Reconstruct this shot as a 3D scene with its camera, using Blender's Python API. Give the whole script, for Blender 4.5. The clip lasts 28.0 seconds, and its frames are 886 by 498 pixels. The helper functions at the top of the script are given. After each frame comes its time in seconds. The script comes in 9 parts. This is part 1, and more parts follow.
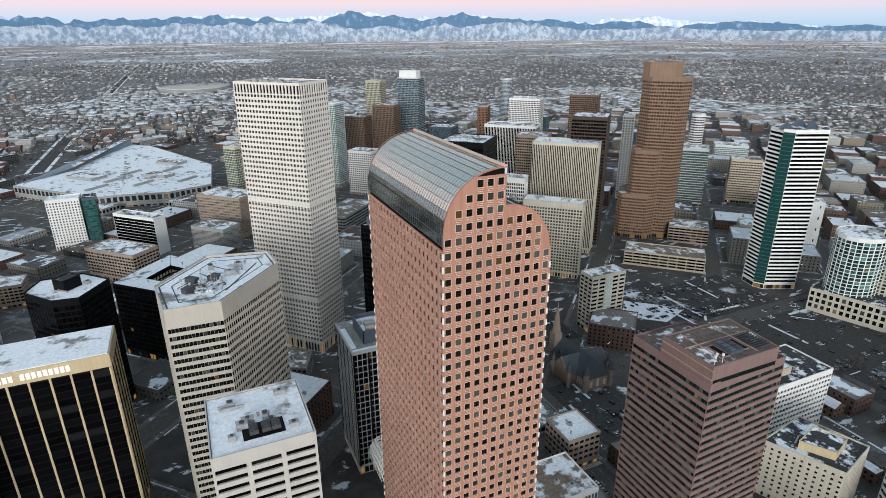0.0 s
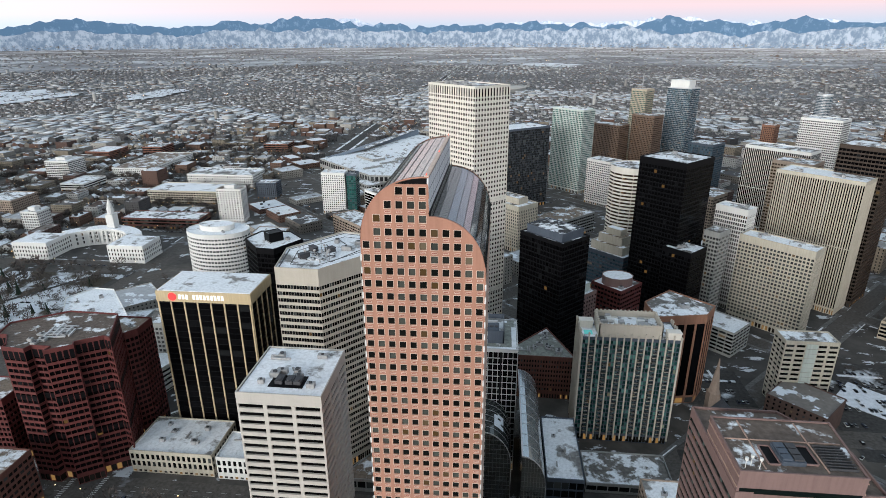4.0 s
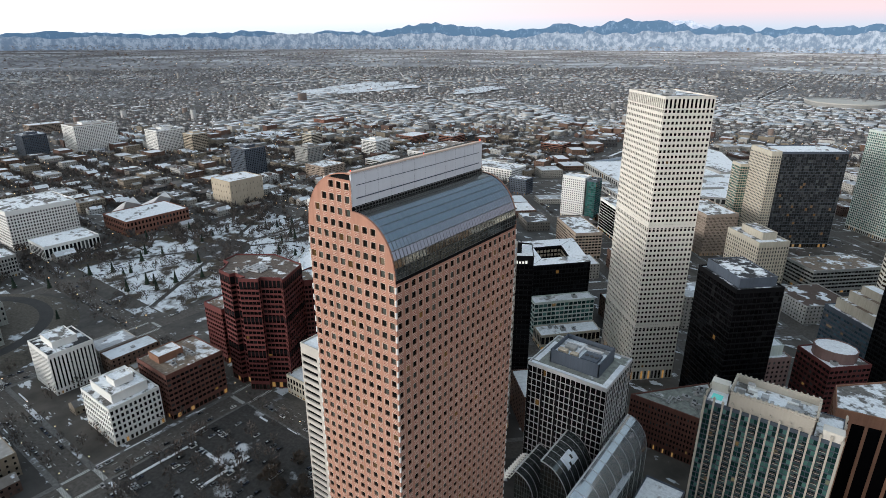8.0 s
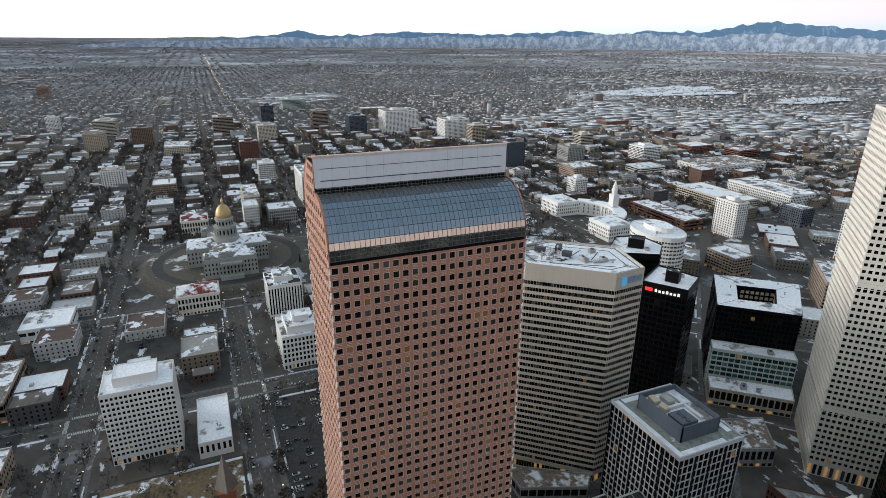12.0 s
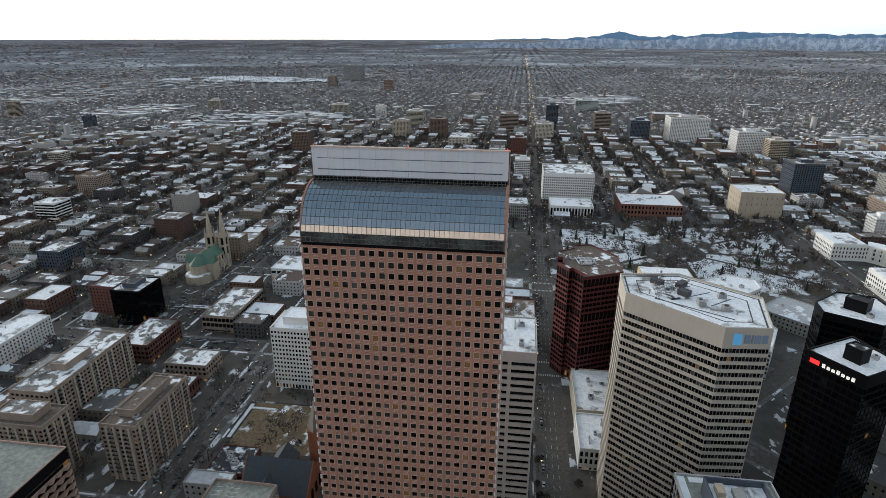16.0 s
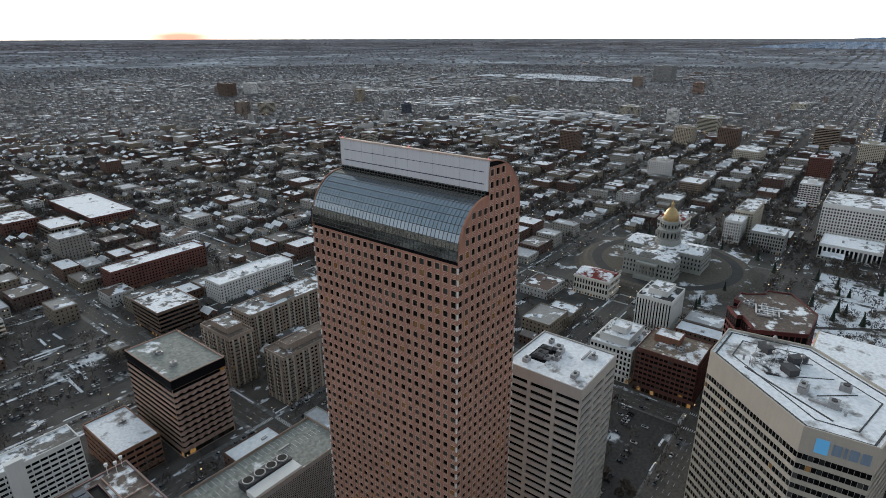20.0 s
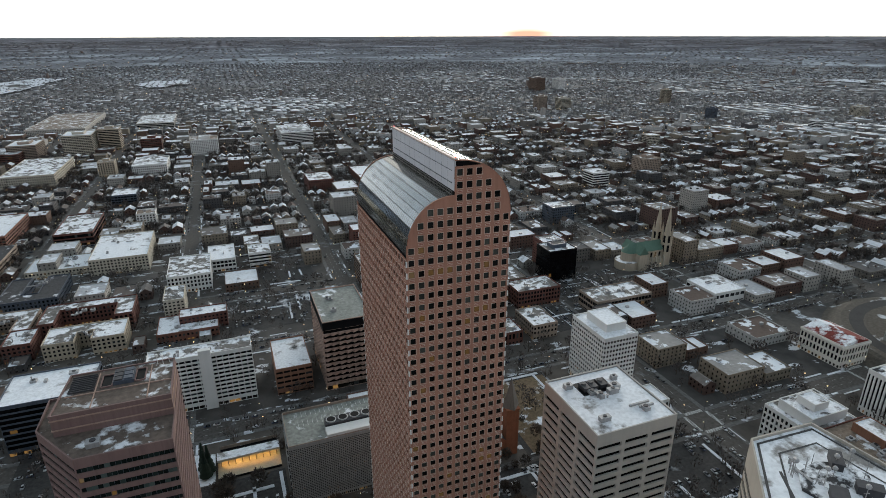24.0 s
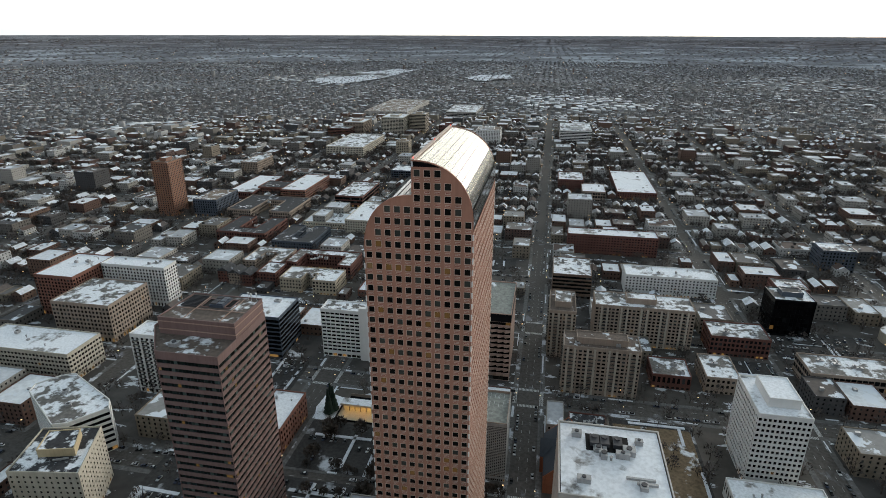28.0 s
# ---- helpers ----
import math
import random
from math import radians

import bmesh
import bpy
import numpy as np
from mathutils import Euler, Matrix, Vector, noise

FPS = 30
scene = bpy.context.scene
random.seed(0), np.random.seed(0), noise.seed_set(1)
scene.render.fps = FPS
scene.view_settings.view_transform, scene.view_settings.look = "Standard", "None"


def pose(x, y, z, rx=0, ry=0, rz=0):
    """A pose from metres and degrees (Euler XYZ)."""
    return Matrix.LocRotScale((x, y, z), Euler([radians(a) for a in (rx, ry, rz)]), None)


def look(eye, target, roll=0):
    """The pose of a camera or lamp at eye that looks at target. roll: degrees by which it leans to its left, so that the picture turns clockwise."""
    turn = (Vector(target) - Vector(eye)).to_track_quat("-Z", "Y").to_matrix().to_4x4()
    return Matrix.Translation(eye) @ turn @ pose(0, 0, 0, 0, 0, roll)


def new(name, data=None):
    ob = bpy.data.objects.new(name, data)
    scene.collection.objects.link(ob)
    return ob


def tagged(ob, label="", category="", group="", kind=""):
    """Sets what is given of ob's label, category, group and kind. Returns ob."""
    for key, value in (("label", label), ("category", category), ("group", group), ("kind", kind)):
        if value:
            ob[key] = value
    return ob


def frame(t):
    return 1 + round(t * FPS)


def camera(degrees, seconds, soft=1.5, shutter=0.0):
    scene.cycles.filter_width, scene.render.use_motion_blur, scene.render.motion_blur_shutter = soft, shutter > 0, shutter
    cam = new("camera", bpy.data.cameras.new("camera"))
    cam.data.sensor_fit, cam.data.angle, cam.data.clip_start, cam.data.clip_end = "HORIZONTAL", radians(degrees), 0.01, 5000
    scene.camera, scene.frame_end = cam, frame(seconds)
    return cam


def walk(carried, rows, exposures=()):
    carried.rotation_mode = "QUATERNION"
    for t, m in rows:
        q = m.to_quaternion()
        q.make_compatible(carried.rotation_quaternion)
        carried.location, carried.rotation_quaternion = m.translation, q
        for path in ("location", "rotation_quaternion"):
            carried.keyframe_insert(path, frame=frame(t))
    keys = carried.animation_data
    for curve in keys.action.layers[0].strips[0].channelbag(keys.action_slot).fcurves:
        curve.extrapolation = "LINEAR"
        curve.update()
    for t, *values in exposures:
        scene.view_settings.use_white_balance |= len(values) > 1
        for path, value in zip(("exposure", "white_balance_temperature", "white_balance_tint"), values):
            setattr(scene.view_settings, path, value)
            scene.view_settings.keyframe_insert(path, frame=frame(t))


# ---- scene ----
SKY_GAIN, SUN_GAIN = 1.10, 2.0
cam = camera(75.2, 28.0, 0.35)
# seconds, x north, y west, z, yaw, pitch, roll
ROWS = [
    (0, -1.076, 1.069, 249.296, -24.222, -20.901, 0.34),
    (0.5, 9.191, -3.676, 249.362, -20.827, -20.873, 0.359),
    (1, 20.295, -7.683, 249.523, -17.29, -20.779, 0.327),
    (1.5, 32.182, -10.876, 249.631, -13.622, -20.669, 0.307),
    (2, 44.71, -13.375, 249.681, -9.787, -20.546, 0.272),
    (2.5, 57.659, -14.951, 249.742, -5.864, -20.469, 0.222),
    (3, 70.827, -15.693, 249.739, -1.906, -20.4, 0.189),
    (3.5, 83.098, -15.286, 249.597, 1.795, -20.36, 0.145),
    (5.5, 135.159, -6.848, 249.879, 17.49, -20.242, 0.038),
    (6, 147.402, -2.625, 250.01, 21.367, -20.205, -0.017),
    (6.5, 159.506, 2.577, 250.206, 25.264, -20.17, -0.038),
    (7, 170.923, 8.757, 250.109, 29.129, -20.126, -0.074),
    (7.5, 181.66, 15.754, 250.074, 32.983, -20.125, -0.146),
    (8, 192.143, 23.299, 250.173, 36.845, -20.145, -0.204),
    (8.5, 201.885, 31.525, 250.049, 40.647, -20.197, -0.256),
    (9, 210.99, 40.308, 250.058, 44.456, -20.231, -0.324),
    (9.5, 219.522, 49.62, 249.987, 48.275, -20.246, -0.377),
    (10, 227.548, 59.432, 250.049, 52.093, -20.272, -0.405),
    (10.5, 234.788, 69.634, 249.96, 55.881, -20.26, -0.46),
    (11, 241.171, 80.417, 249.792, 59.688, -20.268, -0.46),
    (11.5, 247.1, 91.451, 249.616, 63.445, -20.256, -0.476),
    (12, 251.831, 102.988, 249.362, 67.204, -20.274, -0.42),
    (12.5, 256.123, 114.62, 249.387, 70.973, -20.281, -0.41),
    (14.5, 265.888, 166.164, 249.375, 86.333, -20.318, -0.183),
    (15, 266, 178.821, 249.526, 90.156, -20.307, -0.147),
    (15.5, 265.123, 191.529, 249.534, 93.994, -20.292, -0.101),
    (16, 263.644, 204.279, 249.685, 97.826, -20.295, -0.126),
    (16.5, 260.983, 216.627, 249.622, 101.594, -20.293, -0.112),
    (17, 257.921, 228.935, 249.775, 105.348, -20.308, -0.069),
    (17.5, 254.05, 241.151, 250.073, 109.147, -20.339, -0.038),
    (18, 249.01, 252.81, 249.945, 112.924, -20.315, -0.01),
    (18.5, 243.351, 264.452, 249.892, 116.717, -20.317, 0.056),
    (19, 236.88, 275.46, 249.913, 120.537, -20.344, 0.05),
    (19.5, 230.183, 286.278, 250.366, 124.345, -20.396, 0.04),
    (20, 222.526, 296.836, 250.609, 128.209, -20.384, 0.087),
    (20.5, 214.121, 306.727, 250.783, 132.041, -20.397, 0.111),
    (21, 205.339, 316.093, 251.031, 135.909, -20.435, 0.113),
    (21.5, 195.773, 324.719, 251.068, 139.765, -20.47, 0.122),
    (23.5, 152.48, 352.516, 250.071, 155.273, -20.657, 0.118),
    (24, 140.704, 357.558, 250.028, 159.194, -20.599, 0.111),
    (24.5, 128.524, 361.544, 250.05, 163.137, -20.581, 0.085),
    (25, 116.07, 364.79, 250.062, 167.041, -20.614, 0.001),
    (25.5, 103.335, 367.12, 249.991, 170.935, -20.67, -0.109),
    (26, 90.472, 368.368, 249.832, 174.827, -20.668, -0.164),
    (26.5, 77.37, 369.024, 250.01, 178.735, -20.652, -0.173),
    (27, 64.04, 369.133, 250.309, 182.658, -20.662, -0.173),
    (27.5, 50.603, 367.754, 250.222, 186.592, -20.661, -0.152),
    (28, 37.059, 365.634, 250.388, 190.507, -20.68, -0.128),
]
EXPOSURES = [(0.0, 0.31, 6080, 8.5), (3.0, 0.34, 6150, 9), (6.0, 0.39, 6330, 10), (11.0, 0.39, 6350, 10), (15.0, 0.32, 6380, 10), (20.0, 0.17, 6400, 10), (28.0, 0.15, 6500, 7)]
walk(cam, [(t, pose(x, y, z, 90 + pitch, roll, yaw)) for t, x, y, z, yaw, pitch, roll in ROWS], EXPOSURES)

# ---- light and sky ----
CX, CY = 76.0, 168.0          # foot of the orbited tower
SUN = Vector((-0.479, -0.878, 0.0))
world = bpy.data.worlds.new("dawn")
scene.world = world
world.use_nodes = True
wn, wl = world.node_tree.nodes, world.node_tree.links
wn.clear()
w_out = wn.new("ShaderNodeOutputWorld")
w_add = wn.new("ShaderNodeAddShader")
w_sky = wn.new("ShaderNodeTexSky")
w_sky.sky_type, w_sky.sun_disc = "NISHITA", False
w_sky.sun_elevation, w_sky.sun_rotation = radians(2.0), math.atan2(SUN.x, SUN.y)
w_b1 = wn.new("ShaderNodeBackground")
w_b1.inputs[1].default_value = 0.006
w_b2 = wn.new("ShaderNodeBackground")
w_b2.inputs[1].default_value = SKY_GAIN
w_tc = wn.new("ShaderNodeTexCoord")


def w_ramp(src, stops):
    r = wn.new("ShaderNodeValToRGB")
    e = r.color_ramp.elements
    e[0].position, e[0].color = stops[0][0], (*stops[0][1], 1)
    e[1].position, e[1].color = stops[-1][0], (*stops[-1][1], 1)
    for p, c in stops[1:-1]:
        k = e.new(p)
        k.color = (*c, 1)
    wl.new(src, r.inputs[0])
    return r.outputs[0]


def w_math(op, a, b):
    n = wn.new("ShaderNodeMath")
    n.operation = op
    for i, v in enumerate((a, b)):
        if isinstance(v, (int, float)):
            n.inputs[i].default_value = v
        else:
            wl.new(v, n.inputs[i])
    return n.outputs[0]


w_sep = wn.new("ShaderNodeSeparateXYZ")
wl.new(w_tc.outputs["Generated"], w_sep.inputs[0])
w_dot = wn.new("ShaderNodeVectorMath")
w_dot.operation = "DOT_PRODUCT"
w_dot.inputs[1].default_value = SUN
wl.new(w_tc.outputs["Generated"], w_dot.inputs[0])
toward = w_math("ADD", w_math("MULTIPLY", w_dot.outputs["Value"], 0.5), 0.5)
height = w_math("MAXIMUM", w_sep.outputs[2], 0.0)
# the side away from the sunrise: blue earth shadow, pink belt, pale blue above
west = w_ramp(height, [(0.0, (0.36, 0.49, 0.60)), (0.016, (0.47, 0.54, 0.63)), (0.042, (0.72, 0.55, 0.57)), (0.16, (0.58, 0.55, 0.59)), (0.45, (0.36, 0.45, 0.525)), (1.0, (0.295, 0.375, 0.445))])
# the side of the sunrise: cream at the horizon, white, then blue
east = w_ramp(height, [(0.0, (1.10, 1.07, 1.02)), (0.03, (1.30, 1.28, 1.24)), (0.15, (1.30, 1.27, 1.22)), (0.45, (0.61, 0.66, 0.68)), (1.0, (0.30, 0.38, 0.45))])
side = w_ramp(toward, [(0.0, (0, 0, 0)), (0.14, (0.02, 0.02, 0.02)), (0.28, (0.17, 0.17, 0.17)), (0.52, (0.36, 0.36, 0.36)), (0.66, (0.66, 0.66, 0.66)), (0.80, (1, 1, 1)), (1.0, (1, 1, 1))])
w_mix = wn.new("ShaderNodeMix")
w_mix.data_type = "RGBA"
wl.new(side, w_mix.inputs[0])
wl.new(west, w_mix.inputs[6])
# brightest about the point of sunrise
bright = w_ramp(height, [(0.0, (2.2, 2.05, 1.75)), (0.05, (2.7, 2.5, 2.2)), (0.16, (2.2, 2.1, 1.95)), (0.45, (0.70, 0.72, 0.70)), (1.0, (0.30, 0.38, 0.45))])
w_east = wn.new("ShaderNodeMix")
w_east.data_type = "RGBA"
wl.new(w_ramp(toward, [(0.0, (0, 0, 0)), (0.82, (0, 0, 0)), (0.96, (1, 1, 1)), (1.0, (1, 1, 1))]), w_east.inputs[0])
wl.new(east, w_east.inputs[6])
wl.new(bright, w_east.inputs[7])
wl.new(w_east.outputs[2], w_mix.inputs[7])
# the glow just over the place where the sun comes up
near_sun = w_math("POWER", w_math("MAXIMUM", w_dot.outputs["Value"], 0.0), 560.0)
low = w_math("POWER", w_math("SUBTRACT", 1.0, w_math("MINIMUM", w_math("MULTIPLY", height, 46.0), 1.0)), 1.5)
w_glow = wn.new("ShaderNodeMix")
w_glow.data_type = "RGBA"
w_glow.inputs[7].default_value = (1.0, 0.46, 0.36, 1)
wl.new(w_math("MULTIPLY", near_sun, low), w_glow.inputs[0])
wl.new(w_mix.outputs[2], w_glow.inputs[6])
wl.new(w_sky.outputs[0], w_b1.inputs[0])
wl.new(w_glow.outputs[2], w_b2.inputs[0])
wl.new(w_b1.outputs[0], w_add.inputs[0])
wl.new(w_b2.outputs[0], w_add.inputs[1])
wl.new(w_add.outputs[0], w_out.inputs[0])

sun = new("sun", bpy.data.lights.new("sun", "SUN"))
sun.data.energy, sun.data.angle, sun.data.color = SUN_GAIN, radians(18), (1.0, 0.955, 0.89)
sun.matrix_world = look((0, 0, 900), Vector((0, 0, 900)) - Vector((SUN.x, SUN.y, 0.16)) * 100)


# ---- materials ----
def nodes_of(name):
    m = bpy.data.materials.new(name)
    m.use_nodes = True
    return m, m.node_tree.nodes, m.node_tree.links, m.node_tree.nodes["Principled BSDF"]


def mixed(nd, ln, fac, a, b, blend="MIX"):
    n = nd.new("ShaderNodeMix")
    n.data_type, n.blend_type = "RGBA", blend
    for slot, v in ((0, fac), (6, a), (7, b)):
        if isinstance(v, (int, float)):
            n.inputs[slot].default_value = v
        elif isinstance(v, tuple):
            n.inputs[slot].default_value = (*v, 1)
        else:
            ln.new(v, n.inputs[slot])
    return n.outputs[2]


def ramp(nd, ln, src, stops):
    r = nd.new("ShaderNodeValToRGB")
    e = r.color_ramp.elements
    def rgb(c):
        return (c, c, c, 1) if isinstance(c, (int, float)) else (*c, 1)
    e[0].position, e[0].color = stops[0][0], rgb(stops[0][1])
    e[1].position, e[1].color = stops[-1][0], rgb(stops[-1][1])
    for p, c in stops[1:-1]:
        k = e.new(p)
        k.color = rgb(c)
    ln.new(src, r.inputs[0])
    return r.outputs[0]


def place_of(nd, attr=""):
    if attr:
        a = nd.new("ShaderNodeAttribute")
        a.attribute_name = attr
        return a.outputs["Vector"]
    return nd.new("ShaderNodeNewGeometry").outputs["Position"]


def grain(nd, ln, size, detail=3.0, attr="", rough=0.55, stretch=None):
    n = nd.new("ShaderNodeTexNoise")
    n.inputs["Scale"].default_value, n.inputs["Detail"].default_value, n.inputs["Roughness"].default_value = 1.0 / size, detail, rough
    src = place_of(nd, attr)
    if stretch:
        mp = nd.new("ShaderNodeMapping")
        mp.inputs["Scale"].default_value = stretch
        ln.new(src, mp.inputs[0])
        src = mp.outputs[0]
    ln.new(src, n.inputs["Vector"])
    return n.outputs[0]


def chance(nd, island):
    if island:
        return nd.new("ShaderNodeNewGeometry").outputs["Random Per Island"]
    return nd.new("ShaderNodeObjectInfo").outputs["Random"]


def stone(name, rgb, rough=0.8, vary=0.22, size=9.0, metal=0.0, streak=0.15, bump=0.0):
    """Plain built surface: two scales of mottling and faint rain streaks."""
    m, nd, ln, bs = nodes_of(name)
    dark = tuple(c * (1 - vary) for c in rgb)
    lite = tuple(min(0.95, c * (1 + vary * 0.6)) for c in rgb)
    c = ramp(nd, ln, grain(nd, ln, size), [(0.3, dark), (0.52, rgb), (0.72, lite)])
    c = mixed(nd, ln, 0.35, c, ramp(nd, ln, grain(nd, ln, 0.7, 2), [(0.3, dark), (0.7, lite)]))
    if streak:
        s = ramp(nd, ln, grain(nd, ln, 1.0, 2, stretch=(0.9, 0.9, 0.05)), [(0.42, 1.0), (0.7, 1 - streak)])
        c = mixed(nd, ln, 1.0, c, s, "MULTIPLY")
    ln.new(c, bs.inputs["Base Color"])
    bs.inputs["Roughness"].default_value, bs.inputs["Metallic"].default_value = rough, metal
    bs.inputs["Specular IOR Level"].default_value = 0.2
    return m


def snowy(name, rgb, cover=0.5, size=7.0, snow=(0.80, 0.82, 0.85), rough=0.85):
    """A roof or yard partly under old snow, with scuffed edges."""
    m, nd, ln, bs = nodes_of(name)
    n = grain(nd, ln, size, 5, rough=0.6)
    big = grain(nd, ln, size * 3.2, 2)
    both = nd.new("ShaderNodeMath")
    both.operation = "MULTIPLY_ADD"
    both.inputs[1].default_value = 0.55
    half = nd.new("ShaderNodeMath")
    half.operation = "MULTIPLY"
    half.inputs[1].default_value = 0.45
    ln.new(big, half.inputs[0])
    ln.new(n, both.inputs[0])
    ln.new(half.outputs[0], both.inputs[2])
    line = 0.5 - 0.22 * (cover - 0.5)
    edge = ramp(nd, ln, both.outputs[0], [(line - 0.03, 0.0), (line + 0.03, 1.0)])
    base = ramp(nd, ln, grain(nd, ln, 2.2, 4), [(0.3, tuple(c * 0.65 for c in rgb)), (0.7, tuple(c * 1.25 for c in rgb))])
    white = ramp(nd, ln, grain(nd, ln, 1.6, 4), [(0.3, tuple(c * 0.78 for c in snow)), (0.6, snow)])
    ln.new(mixed(nd, ln, edge, base, white), bs.inputs["Base Color"])
    bs.inputs["Roughness"].default_value, bs.inputs["Specular IOR Level"].default_value = rough, 0.2
    return m


def glazing(name, tint, island, lit=0.03, rough=0.06, blind=0.2, pale=(0.07, 0.075, 0.075), spec=0.15, metal=0.0, glow=0.09):
    """Window panes seen from outside: dark rooms, drawn blinds, a few lamps left on."""
    m, nd, ln, bs = nodes_of(name)
    r = chance(nd, island)
    c = ramp(nd, ln, r, [(0.0, tuple(t * 0.55 for t in tint)), (0.6, tint), (max(0.61, 1 - blind), tuple(t * 1.5 for t in tint)), (1.0, pale)])
    ln.new(c, bs.inputs["Base Color"])
    bs.inputs["Roughness"].default_value, bs.inputs["Specular IOR Level"].default_value = rough, spec
    bs.inputs["Metallic"].default_value = metal
    if lit:
        w = nd.new("ShaderNodeTexWhiteNoise")
        w.noise_dimensions = "1D"
        ln.new(r, w.inputs["W"])
        on = nd.new("ShaderNodeMath")
        on.operation = "LESS_THAN"
        on.inputs[1].default_value = lit
        ln.new(w.outputs["Value"], on.inputs[0])
        k = nd.new("ShaderNodeMath")
        k.operation = "MULTIPLY"
        k.inputs[1].default_value = glow
        ln.new(on.outputs[0], k.inputs[0])
        bs.inputs["Emission Color"].default_value = (1.0, 0.55, 0.18, 1)
        ln.new(k.outputs[0], bs.inputs["Emission Strength"])
    return m


def palette(name, colours, island, rough=0.8, vary=0.3):
    m, nd, ln, bs = nodes_of(name)
    r = chance(nd, island)
    n = len(colours)
    cr = nd.new("ShaderNodeValToRGB")
    cr.color_ramp.interpolation = "CONSTANT"
    e = cr.color_ramp.elements
    e[0].position, e[0].color = 0.0, (*colours[0], 1)
    e[1].position, e[1].color = (n - 1) / n, (*colours[-1], 1)
    for i in range(1, n - 1):
        k = e.new(i / n)
        k.color = (*colours[i], 1)
    ln.new(r, cr.inputs[0])
    g = ramp(nd, ln, grain(nd, ln, 3.0, 4), [(0.3, 1 - vary), (0.7, 1.0)])
    ln.new(mixed(nd, ln, 1.0, cr.outputs[0], g, "MULTIPLY"), bs.inputs["Base Color"])
    bs.inputs["Roughness"].default_value, bs.inputs["Specular IOR Level"].default_value = rough, 0.2
    return m


def shining(name, rgb, strength):
    m, nd, ln, bs = nodes_of(name)
    bs.inputs["Base Color"].default_value = (*rgb, 1)
    bs.inputs["Emission Color"].default_value = (*rgb, 1)
    bs.inputs["Emission Strength"].default_value = strength
    return m


WALL = {
    "salmon": stone("salmon_granite", (0.375, 0.192, 0.136), 0.75, 0.10),
    "white": stone("white_concrete", (0.66, 0.655, 0.635), 0.8, 0.07, streak=0.04),
    "pale": stone("pale_granite", (0.62, 0.585, 0.53), 0.7, 0.08, streak=0.05),
    "cream": stone("cream_stone", (0.47, 0.43, 0.355), 0.8, 0.12),
    "beige": stone("beige_stone", (0.42, 0.36, 0.28), 0.8, 0.14),
    "gold": stone("gold_panel", (0.50, 0.40, 0.25), 0.45, 0.08),
    "grey": stone("grey_concrete", (0.30, 0.30, 0.29), 0.85, 0.14),
    "black": stone("black_steel", (0.007, 0.007, 0.008), 0.4, 0.15, streak=0),
    "brown": stone("brown_granite", (0.15, 0.103, 0.078), 0.55, 0.12),
    "redbrick": stone("red_granite", (0.115, 0.034, 0.032), 0.6, 0.14),
    "brick": stone("red_brick", (0.135, 0.062, 0.05), 0.85, 0.2),
    "pink": stone("pink_stone", (0.20, 0.132, 0.122), 0.7, 0.10),
    "putty": stone("putty_precast", (0.43, 0.395, 0.34), 0.75, 0.08, streak=0.05),
    "umber": stone("umber_bronze", (0.05, 0.036, 0.028), 0.45, 0.12),
    "copper": stone("copper_granite", (0.205, 0.132, 0.093), 0.6, 0.10),
    "rust": stone("rust_panel", (0.23, 0.12, 0.08), 0.6, 0.12),
    "tan": stone("tan_concrete", (0.30, 0.24, 0.195), 0.85, 0.14),
    "rose": stone("rose_precast", (0.37, 0.255, 0.205), 0.8, 0.10),
    "greige": stone("greige_precast", (0.46, 0.435, 0.40), 0.75, 0.08, streak=0.05),
    "teal": stone("teal_frame", (0.48, 0.53, 0.50), 0.6, 0.1),
    "orange": stone("orange_brick", (0.205, 0.098, 0.072), 0.85, 0.2),
    "slate": stone("slate_metal", (0.07, 0.085, 0.11), 0.4, 0.15),
    "silver": stone("silver_panel", (0.52, 0.52, 0.53), 0.4, 0.06, metal=0.35, streak=0.08),
}
WALL["black"].node_tree.nodes["Principled BSDF"].inputs["Specular IOR Level"].default_value = 0.05
GLASS = {
    "dark": ((0.006, 0.007, 0.008), 0.009),
    "black": ((0.003, 0.003, 0.0035), 0.006),
    "office": ((0.009, 0.010, 0.009), 0.05),
    "mint": ((0.010, 0.016, 0.015), 0.02),
    "smoke": ((0.028, 0.029, 0.031), 0.02),
    "green": ((0.02, 0.085, 0.075), 0.02),
    "bronze": ((0.035, 0.022, 0.013), 0.02),
    "blue": ((0.05, 0.085, 0.11), 0.02),
    "teal": ((0.012, 0.040, 0.038), 0.012),
    "grey": ((0.05, 0.052, 0.054), 0.03),
}
LOOK = {"black": dict(blind=0.06, pale=(0.014, 0.015, 0.016), spec=0.05), "teal": dict(blind=0.45, pale=(0.09, 0.20, 0.18)), "office": dict(blind=0.35, pale=(0.075, 0.082, 0.072), glow=0.07), "mint": dict(blind=0.18, pale=(0.09, 0.12, 0.11))}
PANE = {k: glazing("glass_" + k, t, False, l, **LOOK.get(k, {})) for k, (t, l) in GLASS.items()}
LIT_SHOP = glazing("shop_glass", (0.02, 0.018, 0.015), True, 0.30, glow=0.20)
PANES = {k: glazing("glass_many_" + k, t, True, l, **LOOK.get(k, {})) for k, (t, l) in GLASS.items()}
